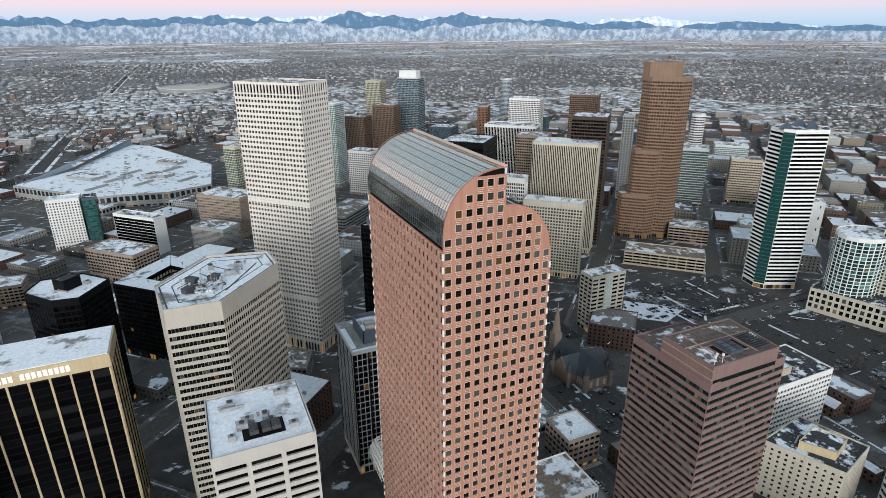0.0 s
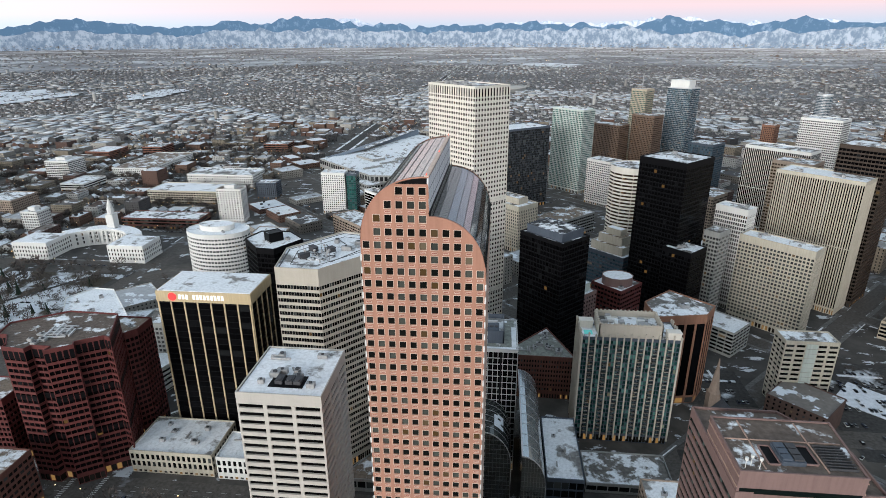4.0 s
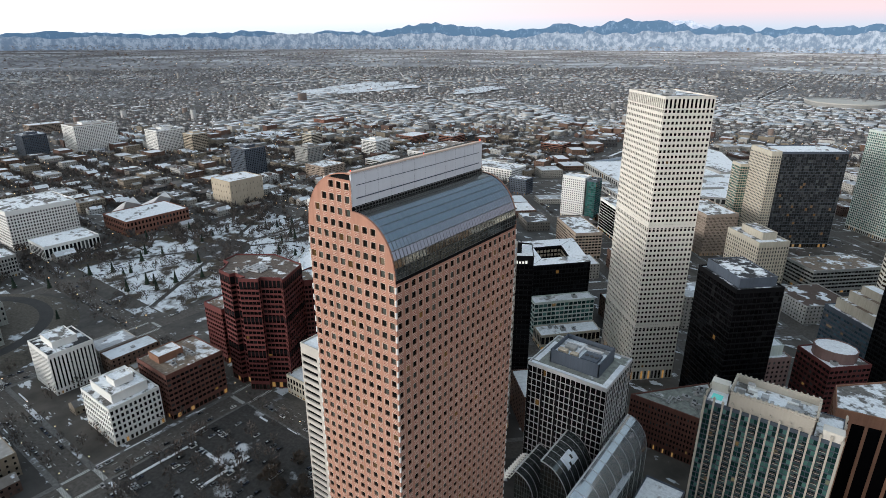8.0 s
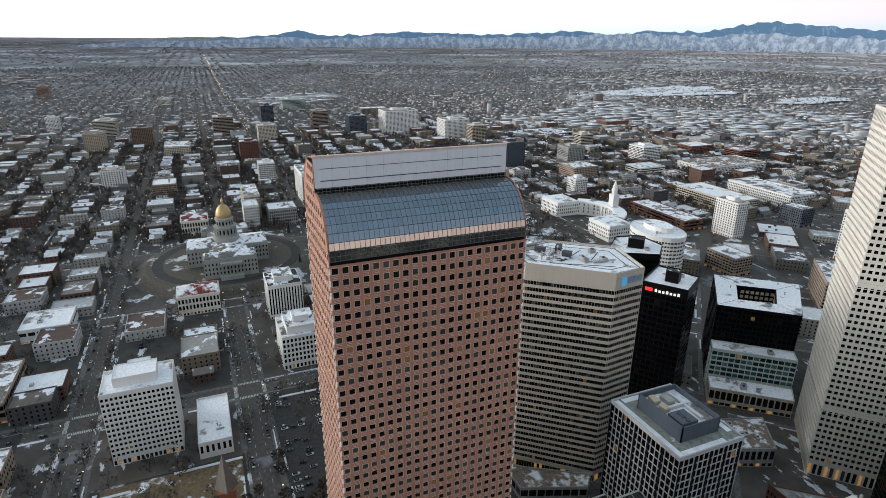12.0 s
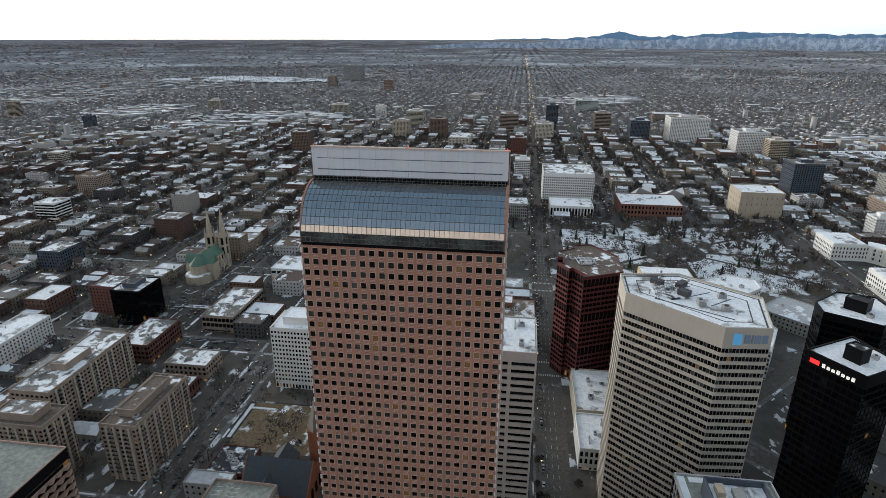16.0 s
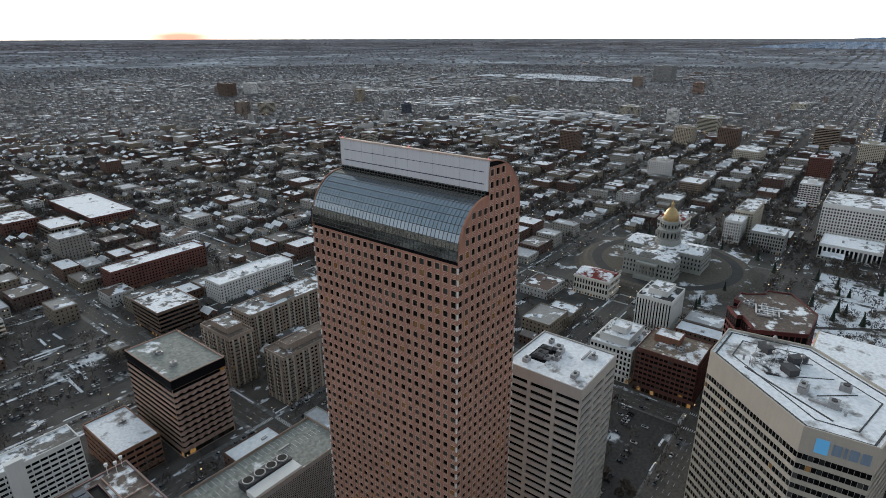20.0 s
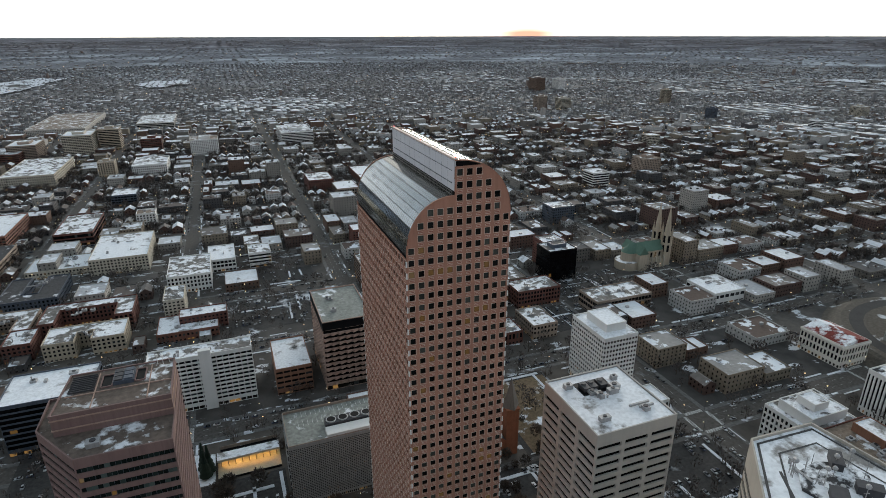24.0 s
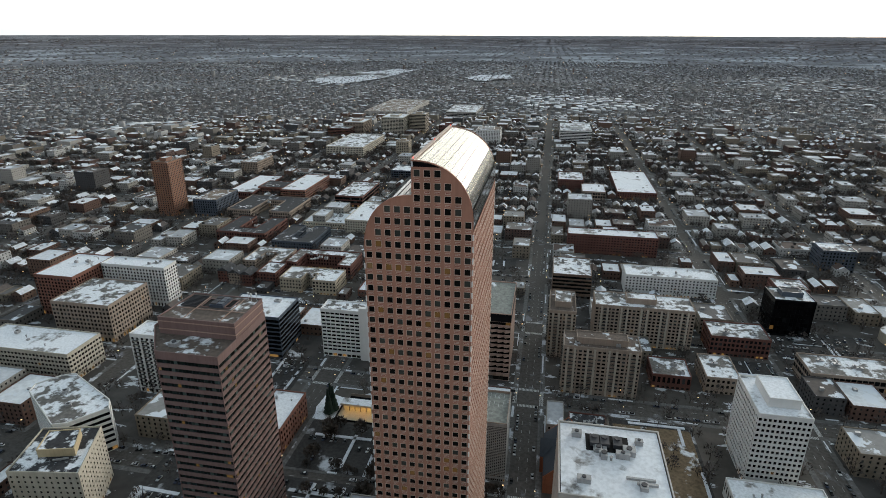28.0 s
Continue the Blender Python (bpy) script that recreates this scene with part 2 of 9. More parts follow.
ROOF = {
    "snow": snowy("snow_roof", (0.24, 0.23, 0.22), 0.85, 9),
    "half": snowy("half_snowy_roof", (0.15, 0.14, 0.13), 0.55, 6),
    "bare": snowy("gravel_roof", (0.20, 0.155, 0.12), 0.28, 6),
    "deck": snowy("grey_roof_sheet", (0.22, 0.23, 0.21), 0.06, 8),
    "brown": snowy("brown_gravel_roof", (0.125, 0.098, 0.082), 0.10, 6),
    "dark": snowy("dark_roof", (0.045, 0.045, 0.048), 0.36, 5),
    "shingle": snowy("wet_shingle_roof", (0.055, 0.055, 0.058), 0.02, 7),
    "green": snowy("grey_green_roof", (0.20, 0.21, 0.19), 0.22, 6),
}
M_PLANT = stone("galvanised_plant", (0.36, 0.36, 0.36), 0.5, 0.2, metal=0.2)
M_PLANT_DARK = stone("dark_plant", (0.06, 0.06, 0.065), 0.6, 0.2)


# ---- mesh helpers ----
class Solid:
    """Collects faces for one mesh."""

    def __init__(self):
        self.v, self.f, self.m = [], [], []

    def quad(self, a, b, c, d, mat=0):
        n = len(self.v)
        self.v += [a, b, c, d]
        self.f.append((n, n + 1, n + 2, n + 3))
        self.m.append(mat)

    def prism(self, poly, z0, z1, mat=0, top=True, top_mat=None):
        n, k = len(self.v), len(poly)
        self.v += [(x, y, z0) for x, y in poly] + [(x, y, z1) for x, y in poly]
        for i in range(k):
            j = (i + 1) % k
            self.f.append((n + i, n + j, n + k + j, n + k + i))
            self.m.append(mat)
        if top:
            self.f.append(tuple(range(n + k, n + 2 * k)))
            self.m.append(mat if top_mat is None else top_mat)
        self.f.append(tuple(range(n + k - 1, n - 1, -1)))
        self.m.append(mat)

    def box(self, x, y, z0, z1, w, d, turn=0.0, mat=0, top_mat=None):
        c, s = math.cos(turn), math.sin(turn)
        pts = [(x + a * w / 2 * c - b * d / 2 * s, y + a * w / 2 * s + b * d / 2 * c) for a, b in ((-1, -1), (1, -1), (1, 1), (-1, 1))]
        self.prism(pts, z0, z1, mat, True, top_mat)

    def slab(self, p, q, off0, off1, z0, z1, mat=0):
        """A box along p to q, reaching from off0 to off1 outwards."""
        dx, dy = q[0] - p[0], q[1] - p[1]
        l = math.hypot(dx, dy)
        nx, ny = dy / l, -dx / l
        self.prism([(p[0] + nx * off0, p[1] + ny * off0), (p[0] + nx * off1, p[1] + ny * off1), (q[0] + nx * off1, q[1] + ny * off1), (q[0] + nx * off0, q[1] + ny * off0)], z0, z1, mat)

    def strip(self, p, q, off, z0, z1, mat=0):
        """A flat bar along p to q standing off outwards: face, top and underside only."""
        dx, dy = q[0] - p[0], q[1] - p[1]
        l = math.hypot(dx, dy)
        nx, ny = dy / l * off, -dx / l * off
        a, b = (p[0] + nx, p[1] + ny), (q[0] + nx, q[1] + ny)
        self.quad((*a, z0), (*b, z0), (*b, z1), (*a, z1), mat)
        self.quad((*a, z1), (*b, z1), (q[0], q[1], z1), (p[0], p[1], z1), mat)
        self.quad((p[0], p[1], z0), (q[0], q[1], z0), (*b, z0), (*a, z0), mat)

    def mesh(self, name, mats):
        me = bpy.data.meshes.new(name)
        me.from_pydata(self.v, [], self.f)
        for m in mats:
            me.materials.append(m)
        if any(self.m):
            me.polygons.foreach_set("material_index", self.m)
        me.update()
        return me


def part(name, solid, mats, parent, label=""):
    ob = new(name, solid.mesh(name, mats if isinstance(mats, (list, tuple)) else [mats]))
    ob.parent = parent
    if label:
        tagged(ob, label)
    return ob


def holder(name, x, y, z, label, category, group="", kind=""):
    ob = new(name)
    ob.location = (x, y, z)
    ob.empty_display_size = 1
    return tagged(ob, label, category, group, kind)


def inset(poly, d):
    """The polygon (counter-clockwise) drawn in by d."""
    k, out = len(poly), []
    for i in range(k):
        (ax, ay), (bx, by), (cx, cy) = poly[i - 1], poly[i], poly[(i + 1) % k]
        e1, e2 = Vector((bx - ax, by - ay)).normalized(), Vector((cx - bx, cy - by)).normalized()
        n1, n2 = Vector((-e1.y, e1.x)), Vector((-e2.y, e2.x))
        s = n1 + n2
        s *= d / max(0.25, s.dot(n1))
        out.append((bx + s.x, by + s.y))
    return out


def lathe(solid, x, y, prof, k=20, mat=0):
    """A turned body: prof is a list of (radius, height)."""
    n = len(solid.v)
    for r, z in prof:
        solid.v += [(x + r * math.cos(2 * math.pi * i / k), y + r * math.sin(2 * math.pi * i / k), z) for i in range(k)]
    for j in range(len(prof) - 1):
        for i in range(k):
            a, b = n + j * k + i, n + j * k + (i + 1) % k
            solid.f.append((a, b, b + k, a + k))
            solid.m.append(mat)
    solid.f.append(tuple(n + (len(prof) - 1) * k + i for i in range(k)))
    solid.m.append(mat)


def rect(x0, x1, y0, y1):
    return [(x0, y0), (x1, y0), (x1, y1), (x0, y1)]


def turned(x, y, a, b, deg=45.0):
    """A rectangle from its eastern corner: a metres to the south-west side, b metres to the north-west side."""
    c, s = math.cos(radians(deg)), math.sin(radians(deg))
    return [(x, y), (x + c * b, y + s * b), (x + c * b - s * a, y + s * b + c * a), (x - s * a, y + c * a)]


def ngon(x, y, rx, ry, k=8, turn=0.0):
    return [(x + rx * math.cos(turn + 2 * math.pi * i / k), y + ry * math.sin(turn + 2 * math.pi * i / k)) for i in range(k)]


TAKEN = []       # plan outlines of what stands, as boxes
PANE_MESH = {}


def pane_mesh(w, h, glass):
    key = (round(w, 2), round(h, 2), glass)
    if key not in PANE_MESH:
        s = Solid()
        s.box(0, 0, -h / 2, h / 2, w, 0.06)
        PANE_MESH[key] = s.mesh("window", [PANE[glass]])
    return PANE_MESH[key]


def clutter(root, poly, z, n, rnd, dark=False):
    """Air handlers, vents and ducts on a flat roof."""
    xs, ys = [p[0] for p in poly], [p[1] for p in poly]
    cx, cy = sum(xs) / len(xs), sum(ys) / len(ys)
    e = Vector((poly[1][0] - poly[0][0], poly[1][1] - poly[0][1]))
    turn = math.atan2(e.y, e.x)
    f = min(1.0, min(max(xs) - min(xs), max(ys) - min(ys)) / 30)
    for i in range(n):
        p = poly[rnd.randrange(len(poly))]
        k = rnd.uniform(0.1, 0.68)
        x, y = cx + (p[0] - cx) * k + rnd.uniform(-2, 2) * f, cy + (p[1] - cy) * k + rnd.uniform(-2, 2) * f
        w, d, h = rnd.uniform(1.2, 5) * f + 0.5, rnd.uniform(1.2, 3.5) * f + 0.5, rnd.uniform(0.8, 2.4)
        s = Solid()
        kind = rnd.random()
        if kind < 0.6:
            s.box(x, y, z, z + h, w, d, turn)
            s.box(x, y, z + h, z + h + 0.12, w * 1.04, d * 1.04, turn)
            if w > 2:
                s.prism(ngon(x, y, d * 0.3, d * 0.3, 10), z + h + 0.12, z + h + 0.5, 1)
            part("air_handler", s, [M_PLANT_DARK if dark else M_PLANT, M_PLANT_DARK], root)
        elif kind < 0.85:
            s.prism(ngon(x, y, 0.4, 0.4, 8), z, z + h, 0)
            s.prism(ngon(x, y, 0.65, 0.65, 8), z + h, z + h + 0.3, 0)
            part("vent_pipe", s, M_PLANT, root)
        else:
            s.box(x, y, z + 0.3, z + 1.1, w * 2.2, 0.8, turn + (math.pi / 2 if rnd.random() < 0.5 else 0))
            s.box(x, y, z, z + 0.3, 0.8, 0.8, turn)
            part("duct", s, M_PLANT, root)


def lattice(p, q, columns, rows, depth, reveal=True):
    """One wall with real openings: columns and rows are (from, to, open) along and up; a cell open in both is a hole with reveals."""
    d = (q - p).normalized()
    n = Vector((d.y, -d.x))
    s, seen = Solid(), {}

    def at(u, z, back):
        key = (round(u, 3), round(z, 3), back)
        if key not in seen:
            c = p + d * u - n * (depth if back else 0.0)
            seen[key] = len(s.v)
            s.v.append((c.x, c.y, z))
        return seen[key]

    def face(*ids):
        s.f.append(ids)
        s.m.append(0)

    nc, nr = len(columns), len(rows)
    for r, (z0, z1, zo) in enumerate(rows):
        if not zo:
            face(at(columns[0][0], z0, 0), at(columns[-1][1], z0, 0), at(columns[-1][1], z1, 0), at(columns[0][0], z1, 0))
            continue
        for c, (u0, u1, uo) in enumerate(columns):
            if not (zo and uo):
                face(at(u0, z0, 0), at(u1, z0, 0), at(u1, z1, 0), at(u0, z1, 0))
            elif reveal:
                face(at(u0, z0, 0), at(u0, z0, 1), at(u0, z1, 1), at(u0, z1, 0))
                face(at(u1, z0, 1), at(u1, z0, 0), at(u1, z1, 0), at(u1, z1, 1))
                face(at(u0, z0, 0), at(u1, z0, 0), at(u1, z0, 1), at(u0, z0, 1))
                face(at(u0, z1, 1), at(u1, z1, 1), at(u1, z1, 0), at(u0, z1, 0))
    return s


def building(name, label, poly, h, wall="white", glass="dark", bay=3.2, floor=3.8, pier=1.2, span=1.6, depth=0.35, roof="half", base=5.0, top=2.0, z0=0.0, panes=60, plant=6, parapet=1.0, sides=None, root=None, category="building", seed=0, pier_wall=None, quiet=False, group=""):
    """A block with its storeys: walls with openings before a core, a pane in each opening, roof, coping and plant."""
    poly = [tuple(p) for p in poly]
    if sum(poly[i - 1][0] * poly[i][1] - poly[i][0] * poly[i - 1][1] for i in range(len(poly))) < 0:
        poly = poly[::-1]
    rnd = random.Random(seed * 77 + int(abs(poly[0][0]) * 3 + abs(poly[0][1]) * 7))
    cx, cy = sum(p[0] for p in poly) / len(poly), sum(p[1] for p in poly) / len(poly)
    if root is None:
        root = holder(name, 0, 0, 0, label, category, group)
    if not quiet:
        TAKEN.append((min(p[0] for p in poly) - 3, max(p[0] for p in poly) + 3, min(p[1] for p in poly) - 3, max(p[1] for p in poly) + 3))
    core = Solid()
    core.prism(inset(poly, depth), z0, h - 0.05)
    part("core", core, WALL["black"] if glass in ("black", "dark", "bronze") else WALL["slate"], root)
    many, singles, shop = Solid(), [], Solid()
    nf = max(1, int((h - z0 - base - top) / floor))
    fh = (h - z0 - base - top) / nf
    rows = []
    if base > 2.5:
        rows += [(z0, z0 + 0.4, False), (z0 + 0.4, z0 + base - 1.2, True), (z0 + base - 1.2, z0 + base, False)]
    elif base > 0:
        rows += [(z0, z0 + base, False)]
    for k in range(nf):
        z = z0 + base + k * fh
        if span > 0:
            rows.append((z, z + span, False))
        rows.append((z + span, z + fh, True))
    if top > 0:
        rows.append((h - top, h, False))
    for i in range(len(poly)):
        p, q = Vector(poly[i]), Vector(poly[(i + 1) % len(poly)])
        l = (q - p).length
        if l < 0.8:
            continue
        d = (q - p) / l
        n = Vector((d.y, -d.x))
        nb = max(1, round(l / bay))
        bw = l / nb
        facing = n.dot(Vector((CX - cx, CY - cy)).normalized()) > -0.35
        away = not facing and math.hypot(cx - CX, cy - CY) > 420
        if away or (sides is not None and not sides[i % len(sides)]):
            s = Solid()
            s.slab(p, q, -depth - 0.05, 0, z0, h)
            part("wall", s, WALL[wall], root)
            continue
        if pier > 0.01 and not pier_wall:
            e = pier / 2
            cols = [(0, e, False)]
            for k in range(nb):
                cols += [(k * bw + e, (k + 1) * bw - e, True), ((k + 1) * bw - e, min(l, (k + 1) * bw + e), False)]
        else:
            e = 0.0
            cols = [(0, 0.3, False), (0.3, l - 0.3, True), (l - 0.3, l, False)]
        part("wall", lattice(p, q, cols, rows, depth, math.hypot(cx - CX, cy - CY) < 620), WALL[wall], root)
        if pier_wall:
            for k in range(nb + 1):
                c = p + d * min(max(k * bw, pier / 2), l - pier / 2)
                s = Solid()
                s.slab(c - d * pier / 2, c + d * pier / 2, -0.05, 0.45, z0 + base * 0.3, h)
                part("rib", s, WALL[pier_wall], root)
        for za, zb, zo in rows:
            if not zo:
                continue
            ph = zb - za
            for j in range(nb):
                c = p + d * ((j + 0.5) * bw) - n * (depth - 0.07)
                pw = bw - 2 * e - (0.12 if e == 0 else 0)
                if facing and za > h - 14 * fh and za > z0 + base:
                    singles.append((-za - rnd.random(), c.x, c.y, (za + zb) / 2, math.atan2(d.y, d.x), pw, ph))
                else:
                    u = d * pw / 2
                    (shop if za < 1.0 else many).quad((c.x - u.x, c.y - u.y, za), (c.x + u.x, c.y + u.y, za), (c.x + u.x, c.y + u.y, zb), (c.x - u.x, c.y - u.y, zb))
    singles.sort()
    for i, (_, x, y, z, a, w, hh) in enumerate(singles):
        if i < panes * 0.31:
            ob = new("window", pane_mesh(w, hh, glass))
            ob.parent, ob.location, ob.rotation_euler = root, (x, y, z), (0, 0, a)
        else:
            u = Vector((math.cos(a), math.sin(a))) * w / 2
            many.quad((x - u.x, y - u.y, z - hh / 2), (x + u.x, y + u.y, z - hh / 2), (x + u.x, y + u.y, z + hh / 2), (x - u.x, y - u.y, z + hh / 2))
    if many.f:
        tagged(part("glazing", many, PANES[glass], root), kind="stuff")
    if shop.f:
        tagged(part("shop_front", shop, LIT_SHOP, root), kind="stuff")
    lid = Solid()
    lid.prism(inset(poly, depth * 0.9), h - 0.04, h + 0.06)
    part("roof", lid, ROOF[roof], root)
    if parapet > 0:
        inn, k = inset(poly, 0.5), len(poly)
        ring = Solid()
        ring.v = [(x, y, h) for x, y in poly] + [(x, y, h + parapet) for x, y in poly] + [(x, y, h + parapet) for x, y in inn] + [(x, y, h) for x, y in inn]
        for a in range(k):
            b = (a + 1) % k
            ring.f += [(a, b, k + b, k + a), (k + a, k + b, 2 * k + b, 2 * k + a), (2 * k + a, 2 * k + b, 3 * k + b, 3 * k + a)]
        ring.m = [0] * len(ring.f)
        part("parapet", ring, WALL[wall], root)
    clutter(root, inset(poly, 2.5), h + 0.06, plant, rnd)
    return root


def penthouse(root, poly, z, h, wall="grey", roof="half"):
    s = Solid()
    s.prism(poly, z, z + h)
    body = part("penthouse", s, [WALL[wall]], root)
    s, k = Solid(), len(poly)
    out, inn = inset(poly, -0.15), inset(poly, 0.4)
    s.v = [(x, y, z + h) for x, y in out] + [(x, y, z + h + 0.6) for x, y in out] + [(x, y, z + h + 0.6) for x, y in inn] + [(x, y, z + h) for x, y in inn]
    for a in range(k):
        b = (a + 1) % k
        s.f += [(a, b, k + b, k + a), (k + a, k + b, 2 * k + b, 2 * k + a), (2 * k + a, 2 * k + b, 3 * k + b, 3 * k + a)]
    s.m = [0] * len(s.f)
    part("coping", s, [WALL[wall]], body)
    s = Solid()
    s.prism(inset(poly, 0.3), z + h, z + h + 0.1)
    part("penthouse_roof", s, [ROOF[roof]], body)
    return body


# ---- ground: one sheet to the horizon ----
EYE_Z = 250.0


def far_out(x, y):
    """Plan to world: level for 2.3 km, then the plain draws together and lifts towards the horizon."""
    dx, dy = np.asarray(x) - CX, np.asarray(y) - CY
    d = np.hypot(dx, dy) + 1e-6
    r = np.where(d < 2300, d, 2300 + 1800 * (1 - np.exp(-(np.maximum(d, 2300) - 2300) / 1800)))
    k = r / d
    return CX + dx * k, CY + dy * k, EYE_Z * (1 - k), k


def ground_material():
    m, nd, ln, bs = nodes_of("city_ground")
    dirt = ramp(nd, ln, grain(nd, ln, 38, 5, "plan"), [(0.3, (0.036, 0.034, 0.033)), (0.5, (0.064, 0.058, 0.053)), (0.7, (0.105, 0.095, 0.084))])
    fine = ramp(nd, ln, grain(nd, ln, 5, 4, "plan"), [(0.3, 0.7), (0.7, 1.15)])
    c = mixed(nd, ln, 1.0, dirt, fine, "MULTIPLY")
    snow = ramp(nd, ln, grain(nd, ln, 24, 6, "plan", 0.62), [(0.575, 0.0), (0.61, 0.85)])
    c = mixed(nd, ln, snow, c, (0.62, 0.65, 0.69))
    # open country past the suburbs: winter grass and snow fields, tinted pale for haze
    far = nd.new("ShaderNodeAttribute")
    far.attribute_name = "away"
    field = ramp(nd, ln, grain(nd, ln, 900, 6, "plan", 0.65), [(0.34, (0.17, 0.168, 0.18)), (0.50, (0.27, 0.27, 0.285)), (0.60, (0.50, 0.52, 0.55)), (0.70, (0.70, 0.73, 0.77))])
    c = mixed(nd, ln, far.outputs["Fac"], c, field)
    ln.new(c, bs.inputs["Base Color"])
    bs.inputs["Roughness"].default_value = 0.95
    return m


def make_ground():
    rings = [0, 120, 260, 420, 620, 850, 1100, 1400, 1700, 2000, 2300, 2500, 2750, 3000, 3300, 3650, 4050, 4500, 5000, 5700, 6500, 7500, 9000, 11000, 13500, 17000, 22000, 30000, 45000]
    k = 240
    a = np.arange(k) * 2 * np.pi / k
    d = np.array(rings[1:])[:, None]
    px, py = CX + d * np.cos(a), CY + d * np.sin(a)
    gx, gy, gz, _ = far_out(px, py)
    v = [(CX, CY, 0.0)] + list(zip(gx.ravel(), gy.ravel(), gz.ravel()))
    f = [(0, 1 + i, 1 + (i + 1) % k) for i in range(k)]
    for r in range(len(rings) - 2):
        o = 1 + r * k
        f += [(o + i, o + k + i, o + k + (i + 1) % k, o + (i + 1) % k) for i in range(k)]
    me = bpy.data.meshes.new("ground")
    me.from_pydata(v, [], f)
    at = me.attributes.new("plan", "FLOAT_VECTOR", "POINT")
    at.data.foreach_set("vector", np.concatenate([[[CX, CY, 0]], np.stack([px.ravel(), py.ravel(), np.zeros(px.size)], 1)]).astype(np.float32).ravel())
    # share of the haze-pale field colour, growing from 1.9 km out
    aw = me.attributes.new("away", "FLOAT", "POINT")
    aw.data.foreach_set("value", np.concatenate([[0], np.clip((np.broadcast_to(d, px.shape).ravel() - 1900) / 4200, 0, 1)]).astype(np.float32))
    me.materials.append(ground_material())
    for p in me.polygons:
        p.use_smooth = True
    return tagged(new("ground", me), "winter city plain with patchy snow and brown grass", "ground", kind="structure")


make_ground()


def skyline(a, stops):
    """Height of a range over the level line, in degrees, by compass angle."""
    for (a0, e0), (a1, e1) in zip(stops, stops[1:]):
        if a0 <= a <= a1:
            t = (a - a0) / (a1 - a0)
            return e0 + (e1 - e0) * t * t * (3 - 2 * t)
    return stops[-1][1]


def mountains(name, label, r, foot, stops, seed, mats, rough, k=520, rows=10):
    """A range on the western horizon: a folded slope that rises from its foot to a crest of uneven height."""
    v, f = [], []
    a0, a1 = stops[0][0], stops[-1][0]
    for i in range(k + 1):
        deg = a0 + (a1 - a0) * i / k
        a = radians(deg)
        crest = EYE_Z + (r + 10) * math.tan(radians(skyline(deg, stops)))
        q = Vector((a * 8.5 + seed, 0.3, seed * 3.1))
        lift = 0.42 + 0.62 * noise.fractal(q, 0.8, 2.1, 5) + 0.30 * (1 - abs(noise.noise(q * 1.7)) * 2) + 0.26 * noise.fractal(q * 7.0, 0.9, 2.1, 4)
        for j in range(rows):
            u = j / (rows - 1)
            spur = (1 - abs(noise.noise(Vector((a * 46 + seed + u * 3.4, u * 2.6, 5.0)))) * 2) * 0.55 + noise.fractal(Vector((a * 120 + u * 4, u * 6, seed)), 1, 2, 3) * 0.5
            h = foot + (crest - foot) * (u * (0.55 + 0.45 * lift) + spur * rough * u * (1.12 - u))
            rr = r + 3.4 * u + 0.8 * spur * math.sin(math.pi * u)
            v.append((CX + rr * math.cos(a), CY + rr * math.sin(a), h))
    for i in range(k):
        for j in range(rows - 1):
            o = i * rows + j
            f.append((o, o + 1, o + rows + 1, o + rows))
    me = bpy.data.meshes.new(name)
    me.from_pydata(v, [], f)
    me.materials.append(mats)
    return tagged(new(name, me), label, "mountains", kind="structure")


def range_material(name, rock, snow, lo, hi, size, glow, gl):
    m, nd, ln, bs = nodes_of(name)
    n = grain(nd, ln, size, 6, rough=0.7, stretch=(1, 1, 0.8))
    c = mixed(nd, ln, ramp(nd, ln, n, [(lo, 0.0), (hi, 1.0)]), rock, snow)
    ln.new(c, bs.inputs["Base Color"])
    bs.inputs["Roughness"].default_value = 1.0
    # a weak emission lifts the slope as haze would
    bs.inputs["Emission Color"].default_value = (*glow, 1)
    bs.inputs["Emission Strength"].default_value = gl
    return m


# blue tones and emission put distance haze into the ranges' own colour
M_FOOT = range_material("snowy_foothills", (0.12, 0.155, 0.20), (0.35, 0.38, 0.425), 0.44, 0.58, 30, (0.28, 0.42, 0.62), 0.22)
M_RIDGE = range_material("hazed_forest_ridge", (0.045, 0.08, 0.125), (0.22, 0.29, 0.38), 0.53, 0.74, 40, (0.14, 0.28, 0.47), 0.34)
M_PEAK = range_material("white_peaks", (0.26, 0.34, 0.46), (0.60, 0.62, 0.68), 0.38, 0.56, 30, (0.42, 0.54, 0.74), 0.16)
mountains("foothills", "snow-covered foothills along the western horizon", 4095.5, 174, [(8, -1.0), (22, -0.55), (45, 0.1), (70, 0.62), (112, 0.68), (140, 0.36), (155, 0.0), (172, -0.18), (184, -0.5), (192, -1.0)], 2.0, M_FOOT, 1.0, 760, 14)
mountains("mountain_range", "forested mountain range tinted blue for haze behind the foothills", 4101, 190, [(4, -0.6), (24, 0.15), (45, 0.75), (66, 1.35), (100, 1.5), (125, 1.3), (143, 0.78), (158, 0.45), (176, 0.28), (184, -0.05), (194, -0.5)], 7.0, M_RIDGE, 0.4)
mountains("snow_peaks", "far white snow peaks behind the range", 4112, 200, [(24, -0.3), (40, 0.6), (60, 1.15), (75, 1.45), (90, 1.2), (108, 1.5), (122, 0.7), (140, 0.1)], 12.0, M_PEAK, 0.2)


